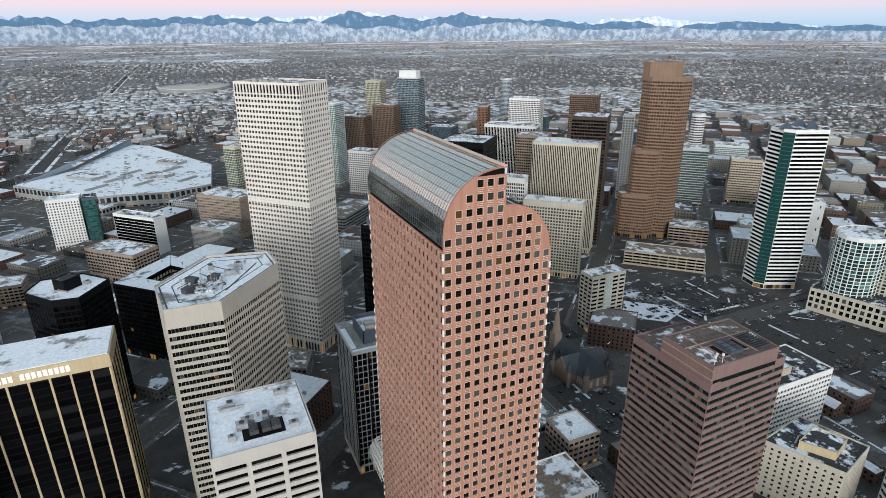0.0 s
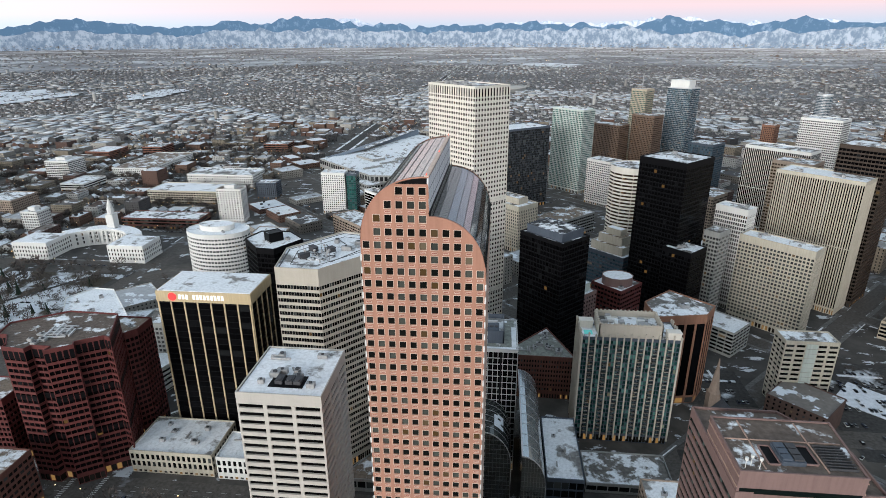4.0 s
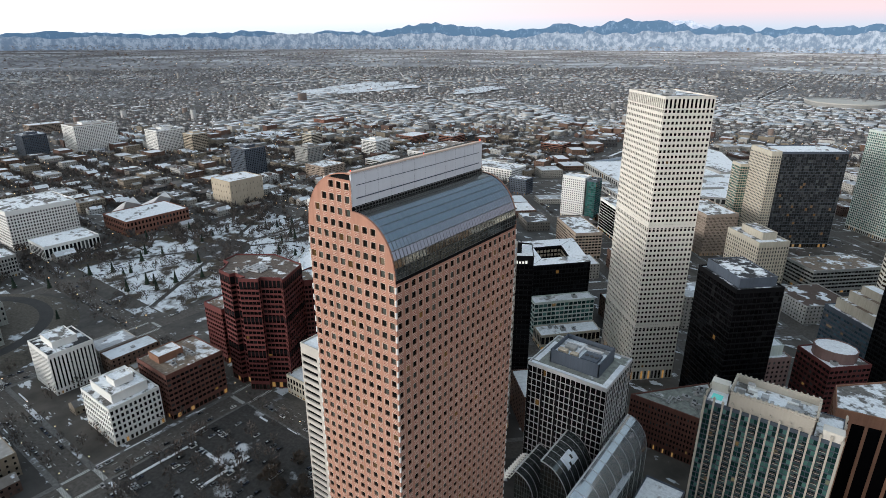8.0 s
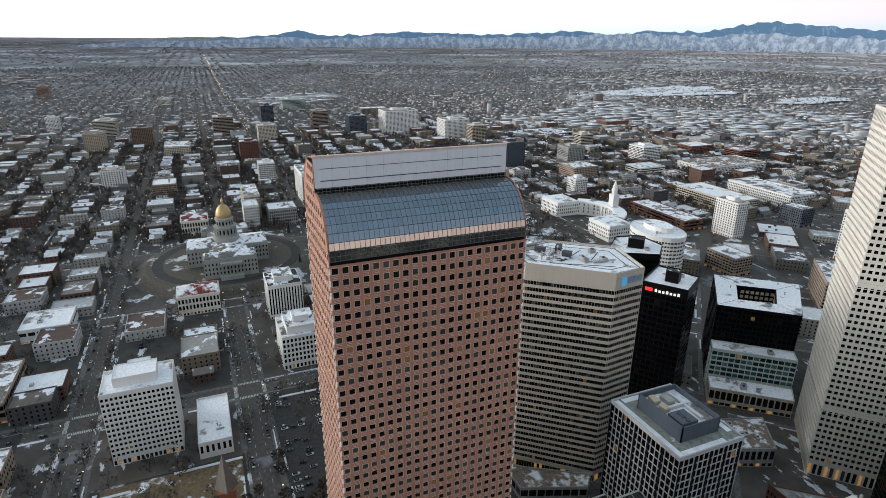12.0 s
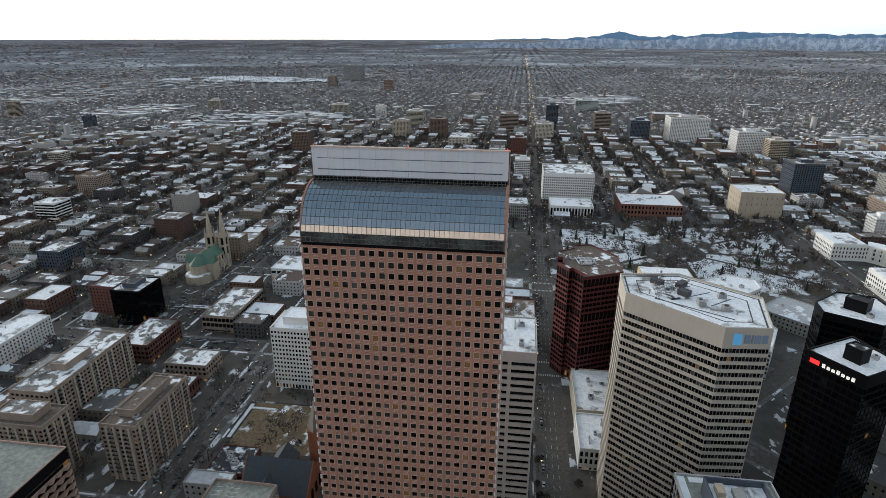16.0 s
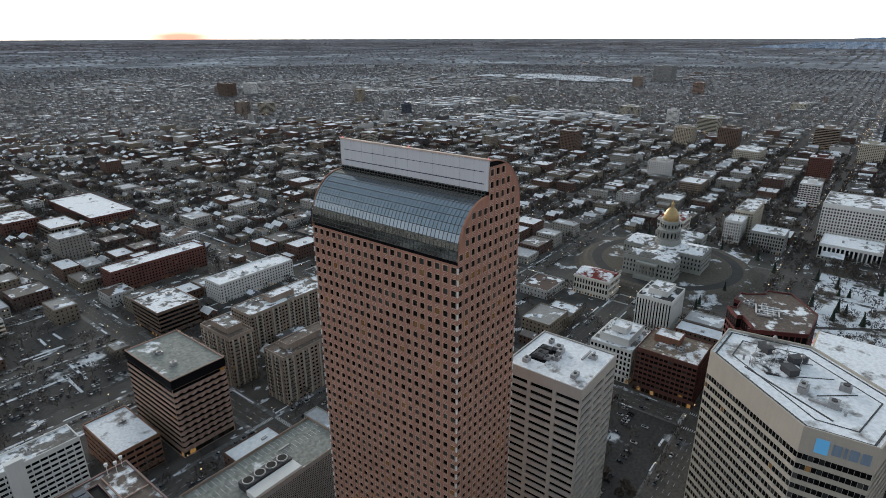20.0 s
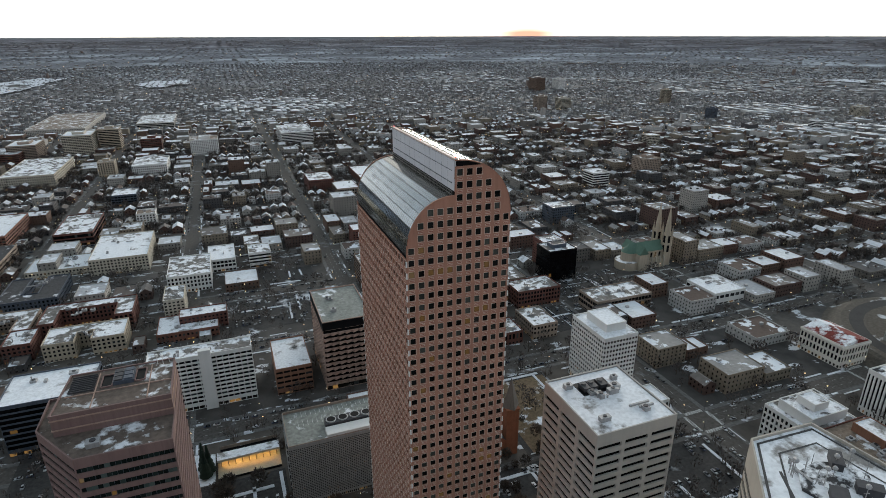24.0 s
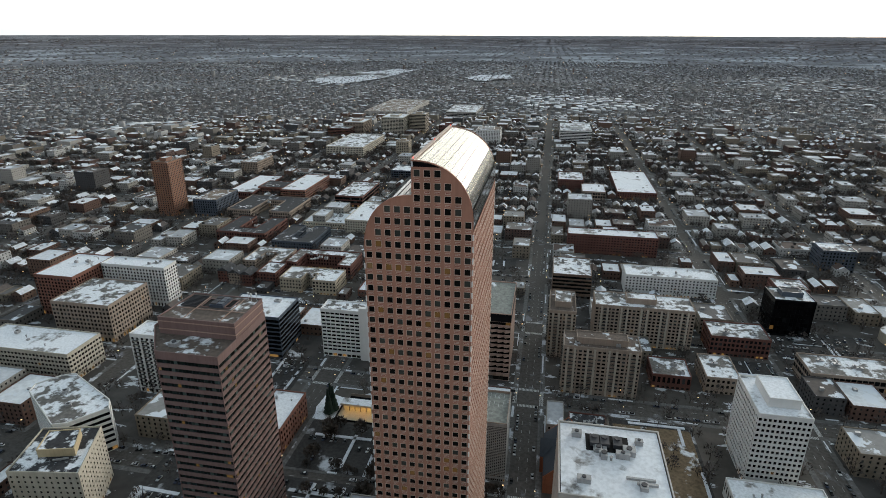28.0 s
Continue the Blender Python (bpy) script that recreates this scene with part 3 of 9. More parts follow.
# ---- streets ----
M_ROAD = snowy("asphalt", (0.092, 0.083, 0.075), 0.05, 14, (0.20, 0.20, 0.215))
M_WALK = snowy("concrete_pavement", (0.066, 0.062, 0.060), 0.14, 16, (0.60, 0.62, 0.66))
M_PAINT = stone("road_paint", (0.55, 0.55, 0.53), 0.8, 0.3, 2)
AVENUES = [40.0, -143.0, -305.0, 195.0] + [-305.0 - 168 * i for i in range(1, 14)] + [195.0 + 165 * i for i in range(1, 14)]       # run east-west
STREETS = [233.0, 114.0, 5.0] + [5.0 - 108 * i for i in range(1, 22)] + [233.0 + 112 * i for i in range(1, 20)]      # run north-south
west_road, west_edge = Solid(), Solid()
for k in range(40):
    run = [1290 + 90 * k, 1290 + 90 * (k + 1)]
    for solid, offs, lift in ((west_road, (-12, 12), 0.5), (west_edge, (-19, -12.5), 0.4), (west_edge, (12.5, 19), 0.4)):
        pts = []
        for o, y in ((offs[0], run[0]), (offs[1], run[0]), (offs[1], run[1]), (offs[0], run[1])):
            gx, gy, gz, _ = far_out(-266.0 + o, float(y))
            pts.append((float(gx), float(gy), float(gz) + lift))
        solid.quad(*pts)
TAKEN.append((-286, -246, 1290, 2300))
tagged(new("west_avenue", west_road.mesh("west_avenue", [stone("worn_asphalt", (0.055, 0.052, 0.05), 0.85, 0.2)])), "broad grey avenue running west from downtown", "road", kind="structure")
tagged(new("west_verge", west_edge.mesh("west_verge", [snowy("snowy_verge", (0.10, 0.09, 0.08), 0.75, 18)])), "snowy verges of the west avenue", "verge", kind="structure")
AVENUES.sort()
STREETS.sort()


def in_downtown(x, y):
    return y > 252 and x > -255 - (y - 252) * 0.12 and x < 1500 and (y < 1500)


def in_park(x, y):
    return (-545 < x < -325 and 55 < y < 195) or (-560 < x < -300 and 200 < y < 520)


roads = Solid()
for a in AVENUES:
    if abs(a - CX) < 2300:
        w = 8.0
        y1 = 246 if a > -255 else 2200
        roads.quad((a - w, -2000, 0.05), (a + w, -2000, 0.05), (a + w, y1, 0.05), (a - w, y1, 0.05))
for b in STREETS:
    w = 10.5 if b == 233 else 8.0
    x1 = 2200 if b < 250 else -255 - (b - 252) * 0.12
    x1 = x1 if b < 1500 else 2200
    roads.quad((-2100, b - w, 0.08), (x1, b - w, 0.08), (x1, b + w, 0.08), (-2100, b + w, 0.08))
DIAG_A = [-330 + 122 * i for i in range(0, 14)]
DIAG_B = [-1010 + 122 * i for i in range(0, 17)]
R2 = math.sqrt(0.5)


def diag(u, w):
    """Downtown's own grid, an eighth turn from the compass: u runs north-west, w north-east."""
    return (60 + (u + w) * R2, 410 + (u - w) * R2)


def clip_diag(fixed, along_u):
    run, out = [], []
    for i in range(-1200, 2200, 20):
        x, y = diag(i, fixed) if along_u else diag(fixed, i)
        if in_downtown(x, y):
            run.append(i)
        elif run:
            out.append((run[0], run[-1] + 20))
            run = []
    return out


for g in [-50 + 122 * i for i in range(-8, 14)]:
    for s0, s1 in clip_diag(g, True):
        p, q = diag(s0, g), diag(s1, g)
        roads.slab(p, q, -7.5, 7.5, 0.02, 0.11)
    for s0, s1 in clip_diag(g + 20, False):
        p, q = diag(g + 20, s0), diag(g + 20, s1)
        roads.slab(p, q, -7, 7, 0.02, 0.14)
roads.slab((290, 322), (760, 316), -9, 9, 0.2, 0.3)
tagged(new("road", roads.mesh("road", [M_ROAD])), "dark wet asphalt streets with slush along the kerbs", "road", kind="structure")

marks = Solid()
for b in (233.0, 114.0, 5.0, -103.0):
    for off in ((-3.5, 0.0, 3.5) if b == 233 else (-3.2, 3.2)):
        for i in range(-60, 40):
            x = CX + i * 9.0
            if all(abs(x - a) > 14 for a in AVENUES):
                marks.quad((x, b + off - 0.09, 0.10), (x + 3.5, b + off - 0.09, 0.10), (x + 3.5, b + off + 0.09, 0.10), (x, b + off + 0.09, 0.10))
for a in (40.0, -143.0, 195.0, -305.0):
    for off in (-2.6, 2.6):
        for i in range(-60, 28):
            y = CY + i * 9.0
            if y < 240 and all(abs(y - b) > 14 for b in STREETS):
                marks.quad((a + off - 0.09, y, 0.07), (a + off + 0.09, y, 0.07), (a + off + 0.09, y + 3.5, 0.07), (a + off - 0.09, y + 3.5, 0.07))
    for b in (233.0, 114.0, 5.0, -103.0):
        w = 10.5 if b == 233 else 8.0
        for i in range(-7, 8):
            for sx in (-1, 1):
                marks.quad((a + sx * 9.5 - 1.4, b + i * w / 7.5 - 0.3, 0.10), (a + sx * 9.5 + 1.4, b + i * w / 7.5 - 0.3, 0.10), (a + sx * 9.5 + 1.4, b + i * w / 7.5 + 0.3, 0.10), (a + sx * 9.5 - 1.4, b + i * w / 7.5 + 0.3, 0.10))
                marks.quad((a + i - 0.3, b + sx * (w + 2) - 1.4, 0.102), (a + i + 0.3, b + sx * (w + 2) - 1.4, 0.102), (a + i + 0.3, b + sx * (w + 2) + 1.4, 0.102), (a + i - 0.3, b + sx * (w + 2) + 1.4, 0.102))
tagged(new("road_markings", marks.mesh("road_markings", [M_PAINT])), "worn white lane lines and crosswalk bars", "road marking", kind="structure")

def block_ground():
    """Yards and lots inside the blocks: asphalt, gravel or worn concrete, block by block, with scraps of old snow."""
    m, nd, ln, bs = nodes_of("block_ground")
    tone = ramp(nd, ln, chance(nd, True), [(0.0, (0.046, 0.044, 0.043)), (0.4, (0.066, 0.059, 0.053)), (0.7, (0.088, 0.076, 0.064)), (1.0, (0.078, 0.076, 0.074))])
    c = mixed(nd, ln, 1.0, tone, ramp(nd, ln, grain(nd, ln, 16, 5), [(0.3, 0.55), (0.7, 1.25)]), "MULTIPLY")
    c = mixed(nd, ln, ramp(nd, ln, grain(nd, ln, 13, 7, rough=0.62, stretch=(0.6, 1.3, 1)), [(0.585, 0.0), (0.61, 0.9)]), c, (0.62, 0.64, 0.67))
    ln.new(c, bs.inputs["Base Color"])
    bs.inputs["Roughness"].default_value = 0.95
    return m


walks, blocks, banks = Solid(), Solid(), Solid()
snow_rnd = random.Random(3)


def city_block(poly, near):
    """A block's yard, the pavement round it with a kerb, and snow left along the kerb."""
    blocks.prism(inset(poly, 3.6), -0.2, 0.16)
    for p, q in zip(poly, poly[1:] + poly[:1]):
        p, q = Vector(p), Vector(q)
        d = (q - p).normalized()
        walks.slab(p, q - d * 3.6, -3.6, 0, -0.2, 0.19)
        if near:
            u, l = 4.0, (q - p).length
            while u < l - 12:
                w = snow_rnd.uniform(4, 26)
                if snow_rnd.random() < 0.34:
                    o = snow_rnd.choice((-0.9, -4.2, -1.2))
                    banks.slab(p + d * u, p + d * min(u + w, l - 4), o - snow_rnd.uniform(0.6, 2.0), o, 0.1, 0.19 + snow_rnd.uniform(0.1, 0.4))
                u += w + 3


for i in range(len(AVENUES) - 1):
    for j in range(len(STREETS) - 1):
        a0, a1, b0, b1 = AVENUES[i] + 8, AVENUES[i + 1] - 8, STREETS[j] + 8, STREETS[j + 1] - 8
        mx, my = (a0 + a1) / 2, (b0 + b1) / 2
        if math.hypot(mx - CX, my - CY) < 1150 and not in_downtown(mx, my) and not in_park(mx, my):
            if STREETS[j] == 233:
                b0 += 2.5
            if STREETS[j + 1] == 233:
                b1 -= 2.5
            city_block(rect(a0, a1, b0, b1), math.hypot(mx - CX, my - CY) < 700)
for i in range(-8, 13):
    for j in range(-8, 13):
        u0, w0 = -30 + 122 * i + 7.5, -50 + 122 * j + 8
        poly = [diag(u0, w0), diag(u0, w0 + 106), diag(u0 + 107, w0 + 106), diag(u0 + 107, w0)]
        if sum(poly[k - 1][0] * poly[k][1] - poly[k][0] * poly[k - 1][1] for k in range(4)) < 0:
            poly = poly[::-1]
        if all(in_downtown(x, y) for x, y in poly) and math.hypot(poly[0][0] - CX, poly[0][1] - CY) < 1100:
            city_block(poly, math.hypot(poly[0][0] - CX, poly[0][1] - CY) < 600)
tagged(new("pavement", walks.mesh("pavement", [snowy("concrete_pavement", (0.135, 0.13, 0.125), 0.12, 9, (0.60, 0.62, 0.66))])), "raised concrete pavements with kerbs and trodden snow", "pavement", kind="structure")
tagged(new("block_yards", blocks.mesh("block_yards", [block_ground()])), "asphalt and gravel yards inside the blocks with scraps of snow", "yard", kind="structure")
tagged(new("snow_banks", banks.mesh("snow_banks", [stone("old_snow", (0.68, 0.70, 0.73), 0.9, 0.2, 3, streak=0)])), "low banks of ploughed snow along the kerbs", "snow", kind="stuff")


# ---- the orbited tower ----
def hero_tower():
    x0, x1, y0, y1 = 58.1, 93.2, 133.6, 200.6
    xr = 77.4
    root = holder("office_tower", (x0 + x1) / 2, (y0 + y1) / 2, 0, "salmon granite skyscraper with square windows and stepped barrel-vault glass top", "skyscraper")
    root.matrix_world = Matrix.Translation((0, 0, 0))
    TAKEN.append((x0 - 6, x1 + 6, y0 - 6, y1 + 6))
    fl, nf = FLOOR_H, 60
    z_n, z_s = 186.4, 194.4          # where the wall ends and the vault begins
    top_n, top_s = 203.6, 214.5

    def roof_z(x):
        if x < xr:
            return 196.5 + (top_s - 196.5) * math.sqrt(max(0, 1 - ((xr - x) / (xr - x0)) ** 2.3))
        return z_n + (top_n - z_n) * math.sqrt(max(0, 1 - ((x - xr) / (x1 - xr)) ** 2.2))

    core = Solid()
    prof = [(x0 + 0.5, 0)] + [(x1 - 0.5, 0), (x1 - 0.5, z_n)]
    xs = [x1 - 0.5 - (x1 - 0.5 - xr) * i / 14 for i in range(1, 15)]
    prof += [(x, roof_z(x) - 0.5) for x in xs]
    xs = [xr - (xr - x0 - 0.5) * i / 18 for i in range(0, 18)]
    prof += [(x - 0.05, roof_z(min(x, xr - 0.01)) - 0.5) for x in xs] + [(x0 + 0.5, 196.3)]
    k = len(prof)
    core.v = [(x, y0 + 0.5, z) for x, z in prof] + [(x, y1 - 0.5, z) for x, z in prof]
    core.f = [tuple(range(k)), tuple(range(2 * k - 1, k - 1, -1))] + [((i + 1) % k, i, k + i, k + (i + 1) % k) for i in range(k)]
    core.m = [0] * len(core.f)
    part("core", core, WALL["black"], root)

    singles, many = [], Solid()
    trim, slot = Solid(), Solid()

    def face(p, q, nb, roof_line, z_hi):
        p, q = Vector(p), Vector(q)
        l = (q - p).length
        d = (q - p) / l
        n = Vector((d.y, -d.x))
        bw = l / nb
        s = Solid()
        ww, wh = bw * 0.60, fl * 0.54
        zt = z_hi - 1.2
        for k in range(nf):
            zc = zt - fl * (k + 0.5)
            if zc < 6:
                break
            for j in range(nb):
                c = p + d * ((j + 0.5) * bw)
                cut = min(roof_line(p + d * (j * bw + 0.3)), roof_line(p + d * ((j + 1) * bw - 0.3)))
                z_a, z_b = zc - fl / 2, zc + fl / 2
                l0, l1 = p + d * (j * bw), p + d * ((j + 1) * bw)
                part_cut = cut < z_b - 0.25
                if cut < zc + wh / 2 + 0.35:
                    r0, r1 = roof_line(l0), roof_line(l1)
                    for i in range(14):
                        a, b = l0 + (l1 - l0) * (i / 14), l0 + (l1 - l0) * ((i + 1) / 14)
                        ra, rb = min(roof_line(a), z_b), min(roof_line(b), z_b)
                        if max(ra, rb) > z_a and max(r0, r1) > z_a:
                            s.quad((a.x, a.y, z_a), (b.x, b.y, z_a), (b.x, b.y, max(rb, z_a)), (a.x, a.y, max(ra, z_a)))
                    continue
                w0, w1 = c - d * ww / 2, c + d * ww / 2
                zb, zu = zc - wh / 2, zc + wh / 2
                z_side = zu if part_cut else z_b
                s.quad((l0.x, l0.y, z_a), (l1.x, l1.y, z_a), (w1.x, w1.y, zb), (w0.x, w0.y, zb))
                s.quad((l0.x, l0.y, z_a), (w0.x, w0.y, zb), (w0.x, w0.y, zu), (l0.x, l0.y, z_side))
                s.quad((w1.x, w1.y, zb), (l1.x, l1.y, z_a), (l1.x, l1.y, z_side), (w1.x, w1.y, zu))
                if part_cut:
                    for i in range(14):
                        a, b = l0 + (l1 - l0) * (i / 14), l0 + (l1 - l0) * ((i + 1) / 14)
                        s.quad((a.x, a.y, zu), (b.x, b.y, zu), (b.x, b.y, max(zu, min(roof_line(b), z_b))), (a.x, a.y, max(zu, min(roof_line(a), z_b))))
                else:
                    s.quad((w0.x, w0.y, zu), (w1.x, w1.y, zu), (l1.x, l1.y, z_b), (l0.x, l0.y, z_b))
                # reveals
                i0, i1 = w0 - n * 0.42, w1 - n * 0.42
                for (a, za), (b, zb2), (e, ze), (g, zg) in (((w0, zb), (w1, zb), (i1, zb), (i0, zb)), ((i0, zu), (i1, zu), (w1, zu), (w0, zu)), ((w0, zb), (i0, zb), (i0, zu), (w0, zu)), ((i1, zb), (w1, zb), (w1, zu), (i1, zu))):
                    s.quad((a.x, a.y, za), (b.x, b.y, zb2), (e.x, e.y, ze), (g.x, g.y, zg))
                # frame moulding and slot panel under the sill
                f0, f1 = w0 - d * 0.13, w1 + d * 0.13
                trim.strip(f0, f1, 0.09, zb - 0.14, zb)
                trim.strip(f0, f1, 0.09, zu, zu + 0.12)
                trim.strip(f0, w0, 0.08, zb, zu)
                trim.strip(w1, f1, 0.08, zb, zu)
                za2 = z_a - 0.28
                if z_a > 8:
                    e0, e1 = c - d * ww * 0.42, c + d * ww * 0.42
                    trim.strip(e0, e1, 0.06, za2, za2 + 0.10)
                    trim.strip(e0, e1, 0.06, za2 + 0.46, za2 + 0.56)
                    trim.strip(e0, e0 + d * 0.1, 0.06, za2 + 0.1, za2 + 0.46)
                    trim.strip(e1 - d * 0.1, e1, 0.06, za2 + 0.1, za2 + 0.46)
                    slot.strip(e0 + d * 0.1, e1 - d * 0.1, 0.015, za2 + 0.1, za2 + 0.46)
                ip = c - n * 0.40
                singles.append((abs(zc - 178) + (8 if n.x < -0.5 else 0) + random.random() * 0.3, ip.x, ip.y, zc, math.atan2(d.y, d.x), ww, wh))
        part("wall", s, WALL["salmon"], root)

    line_e = lambda v: roof_z(v.x)
    face((x0, y0), (x1, y0), 11, line_e, top_s - 0.6)
    face((x1, y1), (x0, y1), 11, line_e, top_s - 0.6)
    face((x1, y0), (x1, y1), 21, lambda v: 1e3, z_n)
    face((x0, y1), (x0, y0), 21, lambda v: 1e3, z_s)
    part("window_trim", trim, M_TRIM, root, "pale cream stone frames round the windows")
    part("slot_panel", slot, stone("red_slot_panel", (0.30, 0.115, 0.085), 0.8, 0.15), root)
    light = Solid()
    for cx_, cy_ in ((x0, y0), (x1, y0), (x1, y1), (x0, y1)):
        z_hi = z_n if cx_ == x1 else z_s
        k = 0
        while z_hi - 4 - k * fl > 6:
            z = z_hi - 4 - k * fl
            light.prism(rect(cx_ - 0.22, cx_ + 0.22, cy_ - 0.22, cy_ + 0.22), z, z + 1.9)
            k += 1
    tagged(part("corner_panel", light, WALL["white"], root, "white corner panels, one to a floor"), kind="stuff")
    singles.sort()
    for i, (_, x, y, z, a, w, h) in enumerate(singles):
        if i < 340:
            ob = new("window", pane_mesh(w, h, "office"))
            ob.parent, ob.location, ob.rotation_euler = root, (x, y, z), (0, 0, a)
        else:
            u = Vector((math.cos(a), math.sin(a))) * w / 2
            many.quad((x - u.x, y - u.y, z - h / 2), (x + u.x, y + u.y, z - h / 2), (x + u.x, y + u.y, z + h / 2), (x - u.x, y - u.y, z + h / 2))
    tagged(part("glazing", many, PANES["office"], root), kind="stuff")
    # copings that follow the vault on both gables
    for y, o in ((y0, -0.12), (y1, 0.12)):
        pts = [(x0 + (xr - x0) * i / 24, roof_z(x0 + (xr - x0) * i / 24)) for i in range(24)] + [(xr - 0.01, top_s)]
        pts2 = [(xr + (x1 - xr) * i / 18, roof_z(xr + 0.001 + (x1 - xr) * i / 18)) for i in range(19)]
        for run in (pts, pts2):
            cop = Solid()
            for (xa, za), (xb, zb) in zip(run, run[1:]):
                ya, yb = (y + o, y + 0.6) if o < 0 else (y - 0.6, y + o)
                cop.quad((xa, ya, za + 0.2), (xb, ya, zb + 0.2), (xb, yb, zb + 0.2), (xa, yb, za + 0.2))
                cop.quad((xa, y + o, za - 0.12), (xb, y + o, zb - 0.12), (xb, y + o, zb + 0.2), (xa, y + o, za + 0.2))
            part("gable_coping", cop, WALL["salmon"], root)

    # vault panels
    def vault(xa, za, xb, sgn, rows, cols, z_low, mat, single):
        pts = [(xa, z_low), (xa, z_low + (za - z_low) * 0.5), (xa, za)]
        for i in range(1, rows + 1):
            t = i / rows * math.pi / 2
            x = xa + (xb - xa) * (1 - math.cos(t))
            pts.append((x, roof_z(min(max(x, x0 + 0.001), xr - 0.002) if sgn < 0 else max(x, xr + 0.002))))
        joined = [Solid(), Solid(), Solid()]
        bars = Solid()
        ys = [y0 + 0.35 + (y1 - y0 - 0.7) * j / cols for j in range(cols + 1)]
        for r, ((xa_, za_), (xb_, zb_)) in enumerate(zip(pts, pts[1:])):
            # tone 1: two cream rows painted as the horizon sky's reflection
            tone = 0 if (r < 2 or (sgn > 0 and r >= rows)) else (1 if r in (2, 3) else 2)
            nrm = Vector((-(zb_ - za_), 0, xb_ - xa_)) if sgn < 0 else Vector((zb_ - za_, 0, -(xb_ - xa_)))
            nrm.normalize()
            o = nrm * 0.08
            bars.quad((xa_ + o.x, y0, za_ + o.z - 0.11), (xa_ + o.x, y0, za_ + o.z + 0.11), (xa_ + o.x, y1, za_ + o.z + 0.11), (xa_ + o.x, y1, za_ + o.z - 0.11))
            for j in range(cols):
                a, b = ys[j] + 0.07, ys[j + 1] - 0.07
                m = 0.03
                q = [(xa_ + (xb_ - xa_) * m, a, za_ + (zb_ - za_) * m), (xa_ + (xb_ - xa_) * m, b, za_ + (zb_ - za_) * m), (xb_ - (xb_ - xa_) * m, b, zb_ - (zb_ - za_) * m), (xb_ - (xb_ - xa_) * m, a, zb_ - (zb_ - za_) * m)]
                if single and 2 <= r < 8:
                    s = Solid()
                    s.quad(*(q if sgn > 0 else q[::-1]))
                    s.quad(*[(x - o.x, y, z - o.z) for x, y, z in (q[::-1] if sgn > 0 else q)])
                    part("glass_panel", s, mat[tone], root)
                else:
                    joined[tone].quad(*(q if sgn > 0 else q[::-1]))
        for s, mt in zip(joined, mat):
            if s.f:
                tagged(part("vault_glazing", s, mt, root), kind="stuff")
        for j in range(cols + 1):
            for (xa_, za_), (xb_, zb_) in zip(pts, pts[1:]):
                nrm = Vector((-(zb_ - za_), 0, xb_ - xa_)) if sgn < 0 else Vector((zb_ - za_, 0, -(xb_ - xa_)))
                nrm.normalize()
                o = nrm * 0.10
                bars.quad((xa_ + o.x, ys[j] - 0.06, za_ + o.z), (xa_ + o.x, ys[j] + 0.06, za_ + o.z), (xb_ + o.x, ys[j] + 0.06, zb_ + o.z), (xb_ + o.x, ys[j] - 0.06, zb_ + o.z))
        part("vault_mullions", bars, M_MULLION, root, "thin grey metal glazing bars")
        bed = Solid()
        for (xa_, za_), (xb_, zb_) in zip(pts, pts[1:]):
            bed.quad((xa_ - sgn * 0.15, y0 + 0.2, za_ - 0.1), (xb_ - sgn * 0.15, y0 + 0.2, zb_ - 0.1), (xb_ - sgn * 0.15, y1 - 0.2, zb_ - 0.1), (xa_ - sgn * 0.15, y1 - 0.2, za_ - 0.1))
        part("vault_bed", bed, WALL["slate"], root)

    vault(x1, z_n + 3.2, xr, 1, 10, 42, z_n, (M_VAULT_DARK, M_VAULT_SHEEN, M_VAULT), True)
    vault(x0, z_s + 5.5, xr, -1, 12, 40, z_s, (M_VAULT_DARK, M_VAULT_SHEEN, M_VAULT_S), False)
    # the tall pale panel where the higher vault is cut off
    cut = Solid()
    cut.prism(rect(xr - 0.5, xr, y0 + 0.2, y1 - 0.2), top_n + 1.4, top_s + 0.3)
    part("cut_wall", cut, stone("pale_panel", (0.60, 0.61, 0.64), 0.45, 0.05, 12, streak=0.05), root, "pale grey metal panel wall with dark seams")
    seam = Solid()
    for z, w in ((top_n + 3.6, 0.16), (top_n + 7.4, 0.10)):
        seam.prism(rect(xr, xr + 0.05, y0 + 2, y1 - 2), z - w, z + w)
    for j in range(13):
        y = y0 + 0.2 + (y1 - y0 - 0.4) * j / 12
        seam.prism(rect(xr, xr + 0.02, y - 0.015, y + 0.015), top_n + 1.5, top_s)
    part("panel_seam", seam, WALL["slate"], root)
    lou = Solid()
    for j in range(50):
        y = y0 + 1 + (y1 - y0 - 2) * j / 49
        lou.prism(rect(xr + 0.6, xr + 0.72, y - 0.06, y + 0.06), top_n - 1.6, top_n + 1.4)
    for z in (top_n - 0.6, top_n + 0.4, top_n + 1.35):
        lou.prism(rect(xr + 0.55, xr + 0.78, y0 + 0.6, y1 - 0.6), z - 0.06, z + 0.06)
    part("louvre", lou, M_MULLION, root)
    cap = Solid()
    for j in range(34):
        y = y0 + (y1 - y0) * (j + 0.5) / 34
        cap.prism(rect(xr - 1.1, xr + 0.1, y - 0.95, y + 0.95), top_s + 0.1, top_s + 0.55)
    tagged(part("ridge_coping", cap, M_TRIM, root), kind="stuff")
    pod = Solid()
    pod.prism(rect(x0 - 2.5, x1 + 2.5, y0 - 2.5, y1 + 2.5), 0, 5.5)
    part("podium", pod, WALL["salmon"], root)
